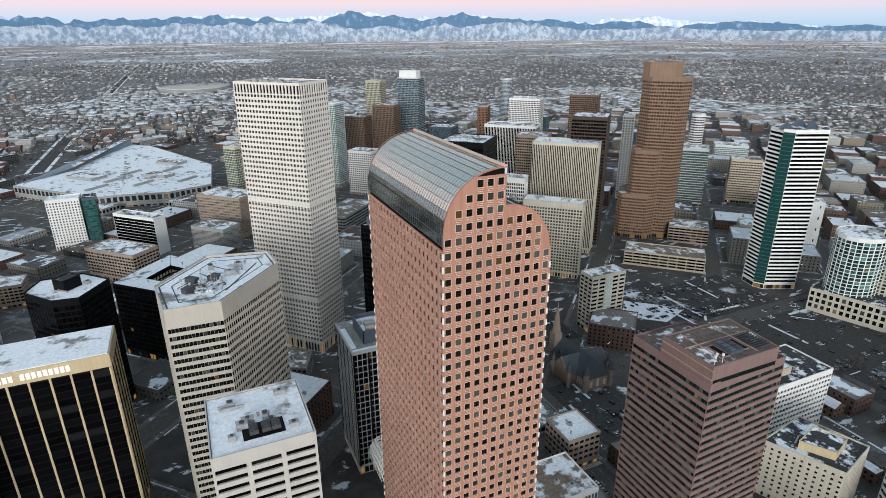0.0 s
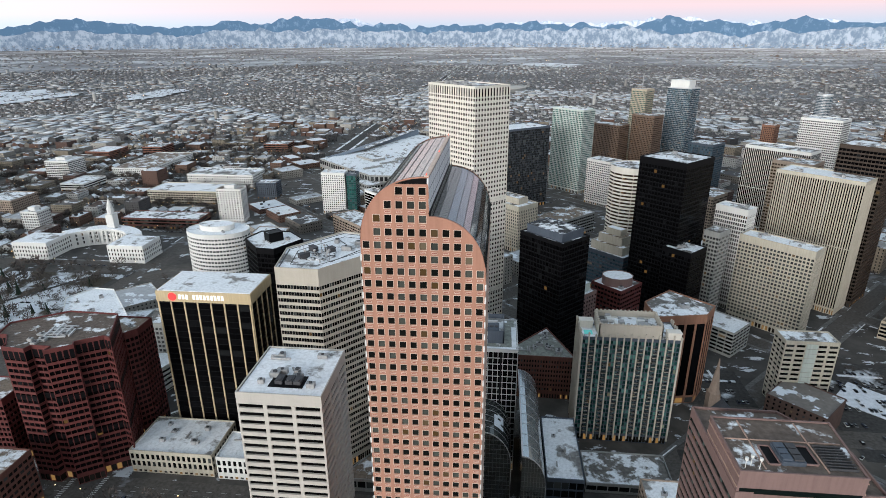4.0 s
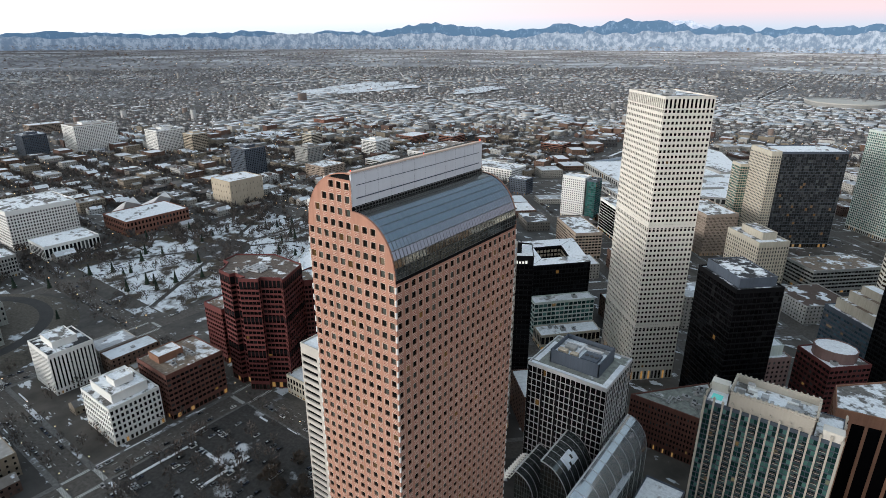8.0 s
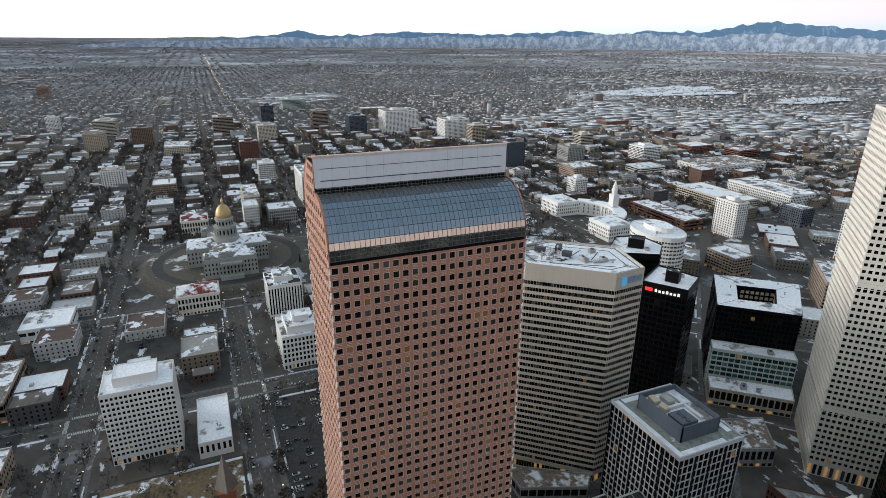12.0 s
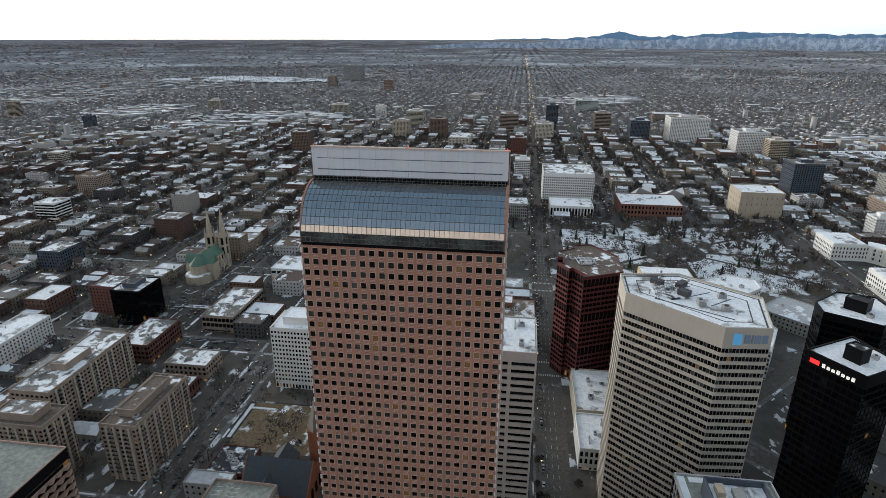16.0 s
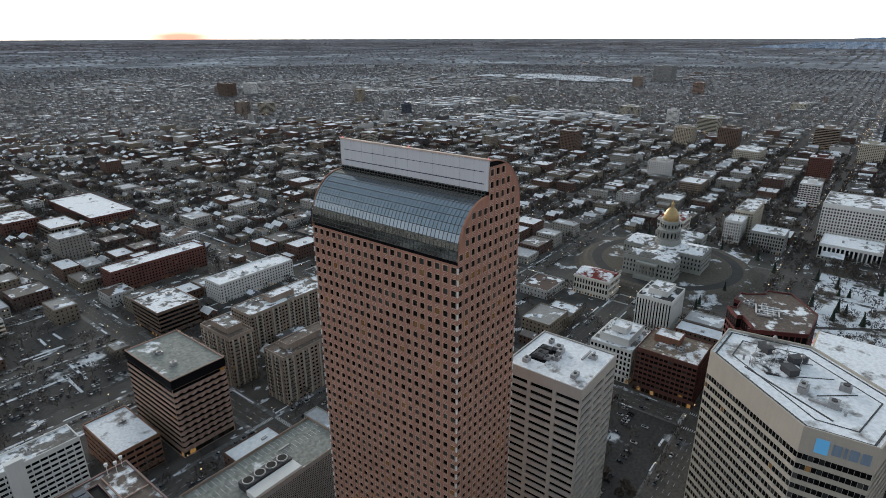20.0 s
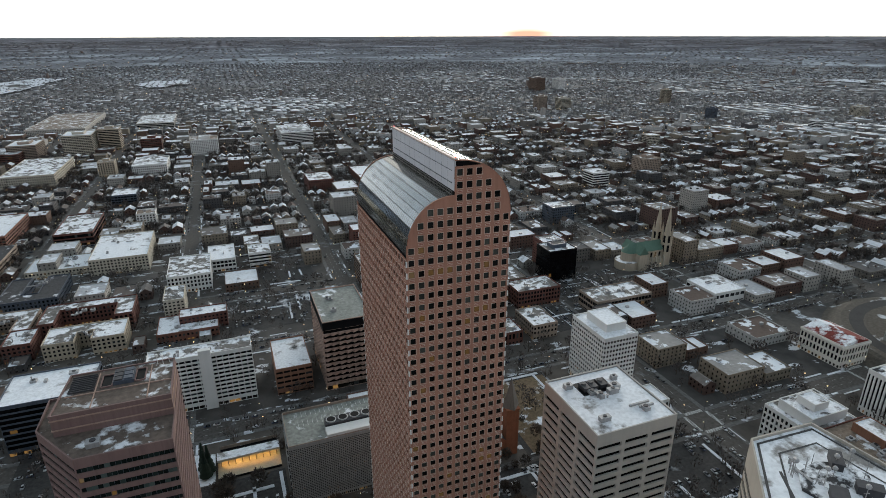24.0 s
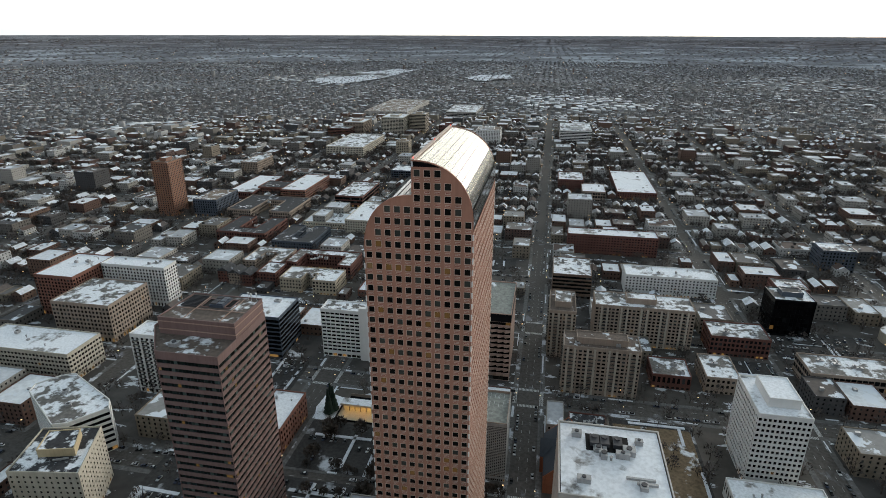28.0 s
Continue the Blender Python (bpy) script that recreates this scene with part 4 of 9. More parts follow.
    for y in (y0 + 0.8, (y0 + y1) / 2, y1 - 0.8):
        s = Solid()
        s.prism(ngon(xr - 0.6, y, 0.14, 0.14, 8), top_s + 0.5, top_s + 1.0)
        part("beacon", s, M_BEACON, root, "small red aircraft warning light")


FLOOR_H = 3.9
M_TRIM = stone("cream_stone_trim", (0.58, 0.45, 0.375), 0.6, 0.1)
M_MULLION = stone("grey_mullion", (0.15, 0.155, 0.15), 0.4, 0.1, metal=0.5, streak=0)
M_BEACON = shining("red_lamp", (1.0, 0.08, 0.04), 1.2)


def vault_glass(name, a, b, metal, rough):
    m, nd, ln, bs = nodes_of(name)
    c = mixed(nd, ln, chance(nd, False), a, b)
    c = mixed(nd, ln, 0.3, c, ramp(nd, ln, grain(nd, ln, 2.5, 3), [(0.35, a), (0.7, b)]))
    ln.new(c, bs.inputs["Base Color"])
    bs.inputs["Metallic"].default_value, bs.inputs["Roughness"].default_value = metal, rough
    return m


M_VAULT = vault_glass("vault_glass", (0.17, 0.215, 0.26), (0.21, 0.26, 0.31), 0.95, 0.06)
# south panels paler: the bright sky they mirror is mixed into the colour
M_VAULT_S = vault_glass("vault_glass_south_lit", (0.58, 0.56, 0.49), (0.72, 0.69, 0.60), 0.95, 0.14)
# cream of the mirrored horizon, held in the base colour
M_VAULT_SHEEN = vault_glass("vault_sky_sheen", (0.40, 0.385, 0.33), (0.50, 0.48, 0.40), 0.95, 0.06)
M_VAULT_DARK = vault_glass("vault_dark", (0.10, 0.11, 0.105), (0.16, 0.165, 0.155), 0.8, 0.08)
hero_tower()


# ---- named buildings ----
PT = turned(77, 419, 58, 35, 43)
b = building("office_tower", "pale concrete skyscraper with a grid of square black windows", PT, 48, "pale", "black", 2.9, 3.75, 1.05, 1.85, 0.55, "bare", 9, 3.4, panes=10, plant=0, parapet=0, category="skyscraper")
building("", "", PT, 127, "pale", "black", 2.9, 3.75, 1.05, 1.85, 0.55, "bare", 0, 3.4, z0=48.06, panes=40, plant=0, parapet=0, root=b)
building("", "", PT, 206.2, "pale", "black", 2.9, 3.75, 1.05, 1.85, 0.55, "bare", 0, 0, z0=127.06, panes=200, plant=0, parapet=0, root=b)
building("", "", PT, 214, "pale", "black", 2.9, 6.4, 1.15, 0.9, 0.7, "half", 0, 0.8, z0=206.26, panes=0, plant=12, root=b)
for z in (44.9, 123.9):
    s = Solid()
    for p, q in zip(PT, PT[1:] + PT[:1]):
        p, q = Vector(p), Vector(q)
        d, l = (q - p).normalized(), (q - p).length
        n = round(l / 2.9)
        for k in range(n):
            c = p + d * (k + 0.5) * l / n
            s.slab(c - d * 0.8, c + d * 0.8, -0.05, 0.02, z, z + 0.7)
    part("vent_slots", s, [WALL["black"]], b, "row of dark vent slots")
b = building("office_tower", "black glass bank tower with gold ribs and crown", rect(-109, -50, 286, 317), 98, "black", "black", 7.9, 3.9, 0.9, 0.5, 0.3, "snow", 6, 1.0, panes=80, plant=4, pier_wall="gold", parapet=0, category="skyscraper")
s = Solid()
s.prism(inset(rect(-109, -50, 286, 317), -0.5), 98.2, 105)
part("crown", s, [WALL["gold"]], b, "gold panel crown band")
s = Solid()
s.prism(inset(rect(-109, -50, 286, 317), 0.3), 105, 105.3)
part("crown_roof", s, [ROOF["snow"]], b)
b = building("office_tower", "cream and dark banded office tower with chamfered corners", [(-21, 258), (3, 257), (34, 293), (32, 313), (0, 320), (-25, 288)], 134, "putty", "dark", 1.6, 3.9, 0.07, 1.75, 0.35, "snow", 6, 9, panes=180, plant=10, category="skyscraper")
b = building("office_tower", "black glass bank tower with a snowy roof", [(-5, 347), (18, 363), (4, 386), (-22, 376)], 106, "black", "black", 3.0, 3.9, 0.35, 1.1, 0.25, "snow", 5, 6, panes=80, plant=3, category="skyscraper")
penthouse(b, turned(0, 361, 7, 8, 32), 106.1, 7, "black", "dark")
b = building("office_tower", "faceted black glass office tower", [(-109, 412), (-91, 391), (-76, 389), (-61, 415), (-78, 433), (-103, 432)], 94, "black", "black", 3.0, 3.9, 0.25, 1.1, 0.25, "snow", 5, 4, panes=60, plant=3, category="skyscraper")
penthouse(b, turned(-85, 404, 10, 12), 94.1, 7, "black", "dark")
b = building("office_block", "cream curved municipal office block with a ringed roof", ngon(-203, 548, 34, 24, 20, 0.5), 55, "white", "grey", 3.2, 4.0, 0.8, 2.2, 0.3, "snow", 5, 4, panes=50, plant=5)
penthouse(b, ngon(-205, 550, 19, 12, 16), 55.1, 5, "white", "snow")
b = building("office_block", "black glass office block with white window grid", rect(65, 110, 272, 309), 83, "silver", "black", 2.9, 3.8, 0.34, 0.34, 0.45, "deck", 6, 1.2, panes=200, plant=0)
for x0_, x1_, y0_, y1_ in ((66, 109, 272.8, 275.6), (106.4, 109.2, 276, 300), (66, 69, 277, 302), (74, 104, 305.6, 308.2)):
    s = Solid()
    s.prism(rect(x0_, x1_, y0_, y1_), 83.07, 83.3)
    part("snow_strip", s, [stone("roof_snow", (0.72, 0.74, 0.77), 0.9, 0.2, 3, streak=0)], b, "strip of old snow along the parapet")
for k in range(0, 15, 3):
    for p, q in (((65, 272), (110, 272)), ((110, 272), (110, 309)), ((65, 309), (65, 272))):
        p, q = Vector(p), Vector(q)
        d, l = (q - p).normalized(), (q - p).length
        if 2.9 * k + 1.2 < l:
            s = Solid()
            s.slab(p + d * (2.9 * k + 0.2), p + d * (2.9 * k + 1.1), 0.02, 0.14, 6, 82)
            part("dark_column", s, [WALL["black"]], b)
pen = Solid()
for p, q in zip(rect(74, 102, 280, 302), rect(74, 102, 280, 302)[1:] + rect(74, 102, 280, 302)[:1]):
    pen.slab(p, q, -0.5, 0, 83.1, 91)
pen = part("penthouse", pen, [WALL["slate"]], b, "dark metal plant screen")
s = Solid()
s.prism(rect(74.5, 101.5, 280.5, 301.5), 83.1, 88.2)
part("penthouse_roof", s, [ROOF["snow"]], pen)
for x0_, x1_, y0_, y1_, hh, mt in ((77, 82, 283, 286, 2.6, "beige"), (84, 88, 283, 286, 2.2, "beige"), (90, 99, 283, 292, 1.6, "slate"), (77, 98, 295, 296.2, 1.4, "silver"), (86, 87.2, 287, 298, 1.6, "silver"), (78, 84, 289, 293, 2.0, "grey")):
    s = Solid()
    s.prism(rect(x0_, x1_, y0_, y1_), 88.3, 88.3 + hh)
    part("air_handler", s, [WALL[mt]], pen)
for k in range(3):
    s = Solid()
    s.prism(ngon(92 + k * 2.7, 287.5, 1.1, 1.1, 12), 89.9, 90.3)
    part("fan", s, [M_PLANT_DARK], pen)
CO, CI = [(-70, 486), (-25, 442), (12, 484), (-28, 534)], [(-46, 485), (-26, 464), (-9, 484), (-28, 507)]
b = holder("courtyard_block", 0, 0, 0, "black glass block with a white roof round a courtyard", "building")
for k in range(4):
    wing = [CO[k], CI[k], CI[(k + 1) % 4], CO[(k + 1) % 4]]
    building("", "", wing, 64, "black", "black", 3.0, 4, 0.3, 1.0, 0.25, "snow", 6, 2, panes=14, plant=1, parapet=0, root=b)
s = Solid()
for p, q in zip(CI, CI[1:] + CI[:1]):
    p, q = Vector(p), Vector(q)
    d, l = (q - p).normalized(), (q - p).length
    for z in (46, 50, 54, 58):
        for i in range(int(l / 3.6)):
            c = p + d * (i + 0.5) * 3.6
            s.slab(c - d * 1.2, c + d * 1.2, -0.35, -0.05, z, z + 2.4)
part("court_windows", s, [WALL["beige"]], b, "pale framed court windows")
s = Solid()
s.prism(inset(CI, 0.3), 30, 30.4)
part("court_floor", s, [ROOF["half"]], b)
building("office_wing", "terraced glass wing with white snowy decks", [(-25, 442), (-14.5, 432.8), (22.5, 474.8), (12, 484)], 34, "teal", "teal", 4, 4, 0.5, 1.2, 0.4, "snow", 4, 1.2, panes=16, plant=3)
building("shop_block", "low white shop arcade with a snowy roof", [(-13, 431), (0.5, 419), (36, 460), (24, 473)], 13, "cream", "dark", 4, 4, 0.8, 1.2, 0.4, "snow", 4, 1.2, panes=10, plant=8)
building("shop_block", "low grey stone block between towers", [(30, 395), (56, 380), (66, 405), (40, 424)], 13, "grey", "dark", 4, 4, 1.2, 1.4, 0.4, "bare", 4, 1.2, panes=10, plant=8)
building("parking_deck", "low parking deck beside the banded tower", [(9, 246), (30, 246), (44, 282), (36, 290)], 8, "grey", "dark", 5, 3.6, 0.6, 1.4, 0.4, "bare", 1, 1.0, panes=6, plant=0)
b = building("office_tower", "dark bronze office tower with a grey mansard roof", turned(144, 387, 42, 32), 106, "black", "black", 3.0, 3.8, 0.2, 1.0, 0.25, "dark", 6, 2, panes=80, plant=3, category="skyscraper")
penthouse(b, inset(turned(144, 387, 42, 32), 3.5), 106.1, 6, "slate", "dark")
b = building("apartment_tower", "pale apartment tower with teal glass and balconies", rect(150, 209, 305, 329), 76, "slate", "teal", 2.1, 3.1, 0.16, 0.4, 0.5, "half", 6, 1.6, panes=160, plant=8, parapet=0.4, category="skyscraper")
for p, q, n_ in (((150, 305), (209, 305), 14), ((209, 305), (209, 329), 6), ((150, 329), (150, 305), 6)):
    p, q = Vector(p), Vector(q)
    d, l = (q - p).normalized(), (q - p).length
    for k in range(n_ + 1):
        c = p + d * (l * k / n_)
        s = Solid()
        s.slab(c - d * 0.42, c + d * 0.42, -0.05, 0.7, 3, 78.6 + 1.2 * (k % 2))
        s.slab(c - d * 0.62, c + d * 0.62, -0.1, 0.9, 77.4 + 1.2 * (k % 2), 78.0 + 1.2 * (k % 2))
        part("pier", s, [WALL["putty"]], b)
CROWN = rect(160, 198, 306, 326)
crown = Solid()
for p, q in zip(CROWN, CROWN[1:] + CROWN[:1]):
    p, q = Vector(p), Vector(q)
    d, l = (q - p).normalized(), (q - p).length
    crown.slab(p, q, -0.7, 0, 76.1, 85)
    crown.slab(p, q, -0.9, 0.35, 83.6, 84.2)
    for k in range(int(l / 2.4)):
        c = p + d * (k + 0.5) * l / int(l / 2.4)
        crown.slab(c - d * 0.45, c + d * 0.45, -0.8, 0.2, 85, 85.6)
crown = part("crown", crown, [WALL["putty"]], b, "pale stone crown with small merlons")
s = Solid()
s.prism(inset(CROWN, 0.7), 76.1, 81)
part("crown_roof", s, [ROOF["half"]], crown)
crown_rnd = random.Random(21)
for k in range(12):
    s = Solid()
    x, y, w, d_ = crown_rnd.uniform(164, 194), crown_rnd.uniform(309, 323), crown_rnd.uniform(1.5, 6), crown_rnd.uniform(1.5, 4)
    s.prism(rect(x - w / 2, x + w / 2, y - d_ / 2, y + d_ / 2), 81.05, 82 + crown_rnd.uniform(0.3, 2.2))
    part("air_handler", s, [M_PLANT if k % 3 else WALL["white"]], crown)
b = building("office_tower", "rust coloured faceted tower with black glass", [(205, 347), (241, 354), (251, 369), (226, 394), (203, 372)], 70, "rust", "black", 7.0, 30, 1.5, 0.35, 0.5, "half", 6, 6, panes=60, plant=4)
b = building("office_tower", "dusty pink stone office tower with ribbon windows and a stepped top", [(170, 131), (215, 133), (215, 153), (200, 174), (170, 174)], 119.5, "pink", "mint", 1.7, 3.9, 0.0, 2.0, 0.5, "brown", 6, 3, panes=260, plant=2, category="skyscraper")
penthouse(b, [(170.3, 131.3), (206.5, 131.3), (208.5, 157.8), (170.3, 157.8)], 119.6, 8, "pink", "brown")
s = Solid()
for z in (122.0, 125.9):
    for p, q in (((208.6, 157.9), (170.2, 157.9)), ((170.2, 157.9), (170.2, 131.2)), ((206.6, 131.2), (208.6, 157.9))):
        s.slab(p, q, -0.05, 0.22, z, z + 0.45)
for p, q in (((171, 131.3), (206, 131.3)), ((206.6, 132.5), (208.4, 156.5))):
    strip = Solid()
    strip.slab(p, q, -0.1, 0.06, 119.9, 121.8)
    part("window_band", strip, [PANE["mint"]], b)
part("string_course", s, [WALL["rose"]], b, "paler moulded bands round the stepped top")
# flat black slabs on the roof paint the shade inside the plant wells
for x0_, x1_, y0_, y1_ in ((191.2, 194.6, 136.2, 144.2), (180.2, 183.2, 135.4, 143.6)):
    s = Solid()
    s.prism(rect(x0_, x1_, y0_, y1_), 127.72, 127.9)
    well = part("roof_well", s, [WALL["black"]], b, "black slab painted for a shaded plant well")
    s = Solid()
    for p, q in (((x0_, y0_), (x1_, y0_)), ((x1_, y0_), (x1_, y1_)), ((x1_, y1_), (x0_, y1_)), ((x0_, y1_), (x0_, y0_))):
        s.slab(p, q, 0.02, 0.4, 127.72, 128.3)
    part("kerb", s, [WALL["pink"]], well)
chill = Solid()
chill.prism(rect(183.7, 190.7, 135.2, 144.0), 127.7, 129.2)
chill = part("chiller", chill, [WALL["slate"]], b, "grey-green roof chiller bank")
for i in range(6):
    s = Solid()
    s.prism(rect(184.1 + (i % 2) * 3.4, 186.9 + (i % 2) * 3.4, 135.7 + (i // 2) * 2.8, 138.0 + (i // 2) * 2.8), 129.2, 129.8)
    part("fan_cowl", s, [M_PLANT_DARK if i % 2 else WALL["slate"]], chill)
s = Solid()
for p, q in (((206, 146.5), (171, 146.5)), ((196.5, 156.5), (196.5, 133)), ((178.5, 156.5), (178.5, 133))):
    s.slab(p, q, 0.0, 0.35, 127.7, 128.05)
part("roof_kerb", s, [WALL["rose"]], b, "low pale kerbs that divide the roof")
for i in range(9):
    s = Solid()
    s.prism(rect(196.9, 205.2, 134.2 + i * 1.3, 134.45 + i * 1.3), 127.75, 128.5)
    part("pipe_rack", s, [M_PLANT_DARK], b)
for i in range(3):
    s = Solid()
    lathe(s, 172.2 + i * 2.1, 133.0 + (i % 2) * 1.2, [(0.12, 127.7), (0.10, 130.8), (0.5, 130.9), (0.55, 131.7), (0.0, 131.8)], 8)
    part("dish", s, [WALL["white"]], b, "white aerial on a short mast")
building("office_tower", "ribbed white concrete tower with a wave in its fins", turned(415, 509, 74, 34), 128, "cream", "dark", 2.0, 40, 0.9, 0.5, 0.6, "snow", 6, 2.5, panes=60, plant=7, category="skyscraper")
building("hotel_tower", "cream hotel slab with a grid of windows", turned(357, 454, 62, 20), 82, "cream", "grey", 3.0, 3.2, 0.9, 1.3, 0.5, "snow", 6, 6, panes=160, plant=6, category="hotel")
def chamfered(poly, c):
    """The polygon with each corner cut off c metres along both sides."""
    out, k = [], len(poly)
    for i in range(k):
        p, q, r = Vector(poly[i - 1]), Vector(poly[i]), Vector(poly[(i + 1) % k])
        out += [tuple(q + (p - q).normalized() * c), tuple(q + (r - q).normalized() * c)]
    return out


BT = chamfered(turned(540, 507, 55, 42), 11)
b = building("office_tower", "tall copper-brown granite skyscraper with ribbon windows and a blank crown", BT, 195, "copper", "bronze", 2.9, 3.8, 0.75, 1.75, 0.5, "bare", 6, 4, panes=120, plant=4, category="skyscraper")
penthouse(b, inset(chamfered(turned(533, 514, 48, 36), 9), 2), 195.1, 17, "copper", "bare")
building("office_wing", "copper-brown granite shoulder of the tall tower", chamfered(turned(516, 517, 35, 40), 6), 111, "copper", "bronze", 2.9, 3.8, 0.75, 1.75, 0.5, "bare", 6, 4, panes=20, plant=2)
building("office_wing", "low copper-brown stepped wing", chamfered(turned(511, 518, 41, 44), 6), 56, "copper", "bronze", 2.9, 3.8, 0.75, 1.75, 0.5, "bare", 6, 4, panes=10, plant=2)
building("parking_garage", "tan parking block behind the long garage", turned(562, 470, 46, 34), 20, "tan", "dark", 7, 3.2, 0.4, 1.5, 0.4, "half", 1, 1.2, panes=6, plant=3)
building("shop_block", "pale two-storey block at the avenue", turned(640, 440, 40, 30), 20, "cream", "dark", 6, 5, 3.0, 2.6, 0.4, "half", 3, 2, panes=4, plant=4)
b = building("office_tower", "white banded tower with a dark green glass corner", [(514, 354.2), (542, 341), (560, 354), (548, 388), (514, 380), (509.6, 363.2)], 160, "white", "black", 3.2, 3.9, 0.0, 1.75, 0.45, "dark", 6, 3, panes=160, plant=2, category="skyscraper")
building("office_tower", "black glass slab tower", turned(250, 470, 44, 46), 150, "black", "black", 3.0, 3.8, 0.3, 1.2, 0.25, "half", 6, 5, panes=80, plant=7, category="skyscraper")
building("office_block", "black glass mid-rise block", turned(258, 452, 26, 26), 78, "black", "black", 3.0, 3.8, 0.3, 1.2, 0.25, "half", 6, 4, panes=20, plant=5)
building("office_tower", "rounded white and brown banded tower", ngon(247, 636, 27, 24, 14), 114, "pale", "bronze", 3.0, 3.8, 0.0, 1.9, 0.3, "half", 6, 6, panes=60, plant=4, category="skyscraper")
building("office_tower", "grey and white slab tower with vertical fins", turned(322, 510, 30, 18), 100, "white", "smoke", 2.0, 3.8, 0.6, 1.2, 0.4, "snow", 6, 5, panes=40, plant=3, category="skyscraper")
building("office_block", "grey narrow slab block", turned(288, 478, 14, 20), 88, "grey", "smoke", 2.6, 3.7, 0.7, 1.6, 0.3, "half", 6, 4, panes=20, plant=2)
b = building("hotel_block", "pinkish brick hotel block with a green penthouse", turned(164, 408, 22, 20), 55, "pink", "dark", 3.4, 3.3, 1.8, 1.6, 0.3, "half", 5, 2, panes=60, plant=3)
penthouse(b, inset(turned(164, 408, 22, 20), 4), 55.1, 7, "teal", "snow")
b = building("office_block", "pink brick office block with rounded snowy penthouse", turned(200, 432, 30, 30), 50, "redbrick", "dark", 3.4, 3.7, 0.8, 1.9, 0.3, "half", 5, 2, panes=60, plant=3)
penthouse(b, ngon(200, 452, 13, 11, 12), 50.1, 7, "pink", "snow")
b = building("office_block", "blue-grey banded block with cream terraces on top", turned(221, 530, 48, 40), 42, "slate", "blue", 3.0, 3.6, 0.2, 1.7, 0.3, "half", 5, 3, panes=60, plant=3)
penthouse(b, inset(turned(221, 530, 48, 40), 5), 42.1, 8, "cream", "bare")
penthouse(b, inset(turned(221, 530, 48, 40), 10), 50.2, 8, "cream", "bare")
penthouse(b, inset(turned(221, 530, 48, 40), 15), 58.3, 6, "cream", "snow")
b = building("office_block", "white classical office block with arched cornice", turned(121, 648, 52, 34), 58, "cream", "grey", 3.2, 3.8, 1.5, 1.4, 0.5, "half", 6, 5, panes=70, plant=4)
penthouse(b, inset(turned(121, 648, 52, 34), 9), 58.1, 7, "cream", "half")
building("office_block", "long grey parking block with a roof deck", turned(170, 690, 40, 80), 26, "grey", "dark", 4.0, 3.6, 0.4, 1.8, 0.3, "bare", 4, 2, panes=30, plant=4)
building("hotel_tower", "dark mirrored glass hotel tower", turned(106, 822, 46, 82, 38), 122, "slate", "smoke", 3.0, 3.5, 0.12, 0.25, 0.15, "snow", 6, 2, panes=60, plant=3, category="hotel")
building("hotel_tower", "cream hotel slab with small windows", turned(96, 814, 48, 12.5, 38), 122.4, "cream", "grey", 3.2, 3.4, 1.4, 1.5, 0.3, "half", 6, 5, panes=60, plant=3, category="hotel")
building("apartment_tower", "pale teal apartment tower with many balconies", turned(228, 940, 64, 30), 137, "teal", "green", 3.0, 3.1, 0.9, 0.9, 0.5, "snow", 6, 2, panes=60, plant=5, category="skyscraper")
building("hotel_wing", "green glass hotel wing beside the cream slab", turned(60, 842, 22, 34, 38), 98, "cream", "green", 3.0, 3.4, 0.6, 0.9, 0.3, "half", 6, 3, panes=6, plant=2)
b = building("apartment_tower", "slim greenish tower with a spire", turned(361, 1106, 32, 26), 156, "beige", "green", 3.0, 3.4, 1.0, 1.2, 0.4, "half", 6, 3, panes=20, plant=2, category="skyscraper")
s = Solid()
s.prism(ngon(358, 1128, 1.0, 1.0, 6), 156, 184)
part("spire", s, [M_PLANT], b)
building("apartment_tower", "brown brick tower beside the spire", turned(362, 1033, 44, 30), 117, "brown", "bronze", 3.0, 3.3, 1.2, 1.4, 0.4, "half", 6, 3, panes=10, plant=2)
b = building("apartment_tower", "clear glass tower with a sloping white crown", turned(434, 1087, 46, 32), 160, "silver", "blue", 3.0, 3.4, 0.15, 0.4, 0.2, "snow", 6, 1, panes=20, plant=1, category="skyscraper")
penthouse(b, turned(431, 1092, 36, 22), 160.1, 13, "white", "snow")
building("apartment_block", "brown mid-rise apartment block", turned(306, 1040, 56, 30), 99, "brown", "bronze", 3.2, 3.3, 1.4, 1.3, 0.4, "half", 5, 2, panes=10, plant=2)
building("apartment_tower", "pale round glass tower far off", ngon(890, 1530, 18, 18, 14), 112, "silver", "blue", 3.2, 3.6, 0.3, 1.0, 0.2, "snow", 5, 3, panes=10, plant=1)
b = building("hotel_tower", "white hotel block with a green glass side", rect(-163, -128, 791, 813), 62, "white", "grey", 3.2, 3.2, 1.6, 1.5, 0.3, "snow", 6, 3, panes=60, plant=3, category="hotel")
building("office_block", "dark green glass side block", rect(-126, -112, 793, 815), 60, "slate", "green", 3.2, 3.2, 0.2, 0.5, 0.2, "dark", 6, 2, panes=10, plant=1)
b = building("office_block", "tan office block with a teal glass centre strip", rect(296, 331.5, 355.5, 372), 52, "cream", "dark", 6.5, 3.7, 1.6, 1.9, 0.35, "half", 5, 2, panes=60, plant=4)
for i in range(13):
    s = Solid()
    s.prism(rect(310, 317.5, 354.9, 355.4), 3.2 + i * 3.7, 6.5 + i * 3.7)
    part("strip_pane", s, [WALL["teal"]], b, "teal glass centre strip pane")
building("parking_garage", "long tan parking garage with open decks", turned(490, 408, 84, 32), 16, "beige", "dark", 9, 3.2, 0.6, 1.4, 0.5, "bare", 1, 1.0, panes=20, plant=3)
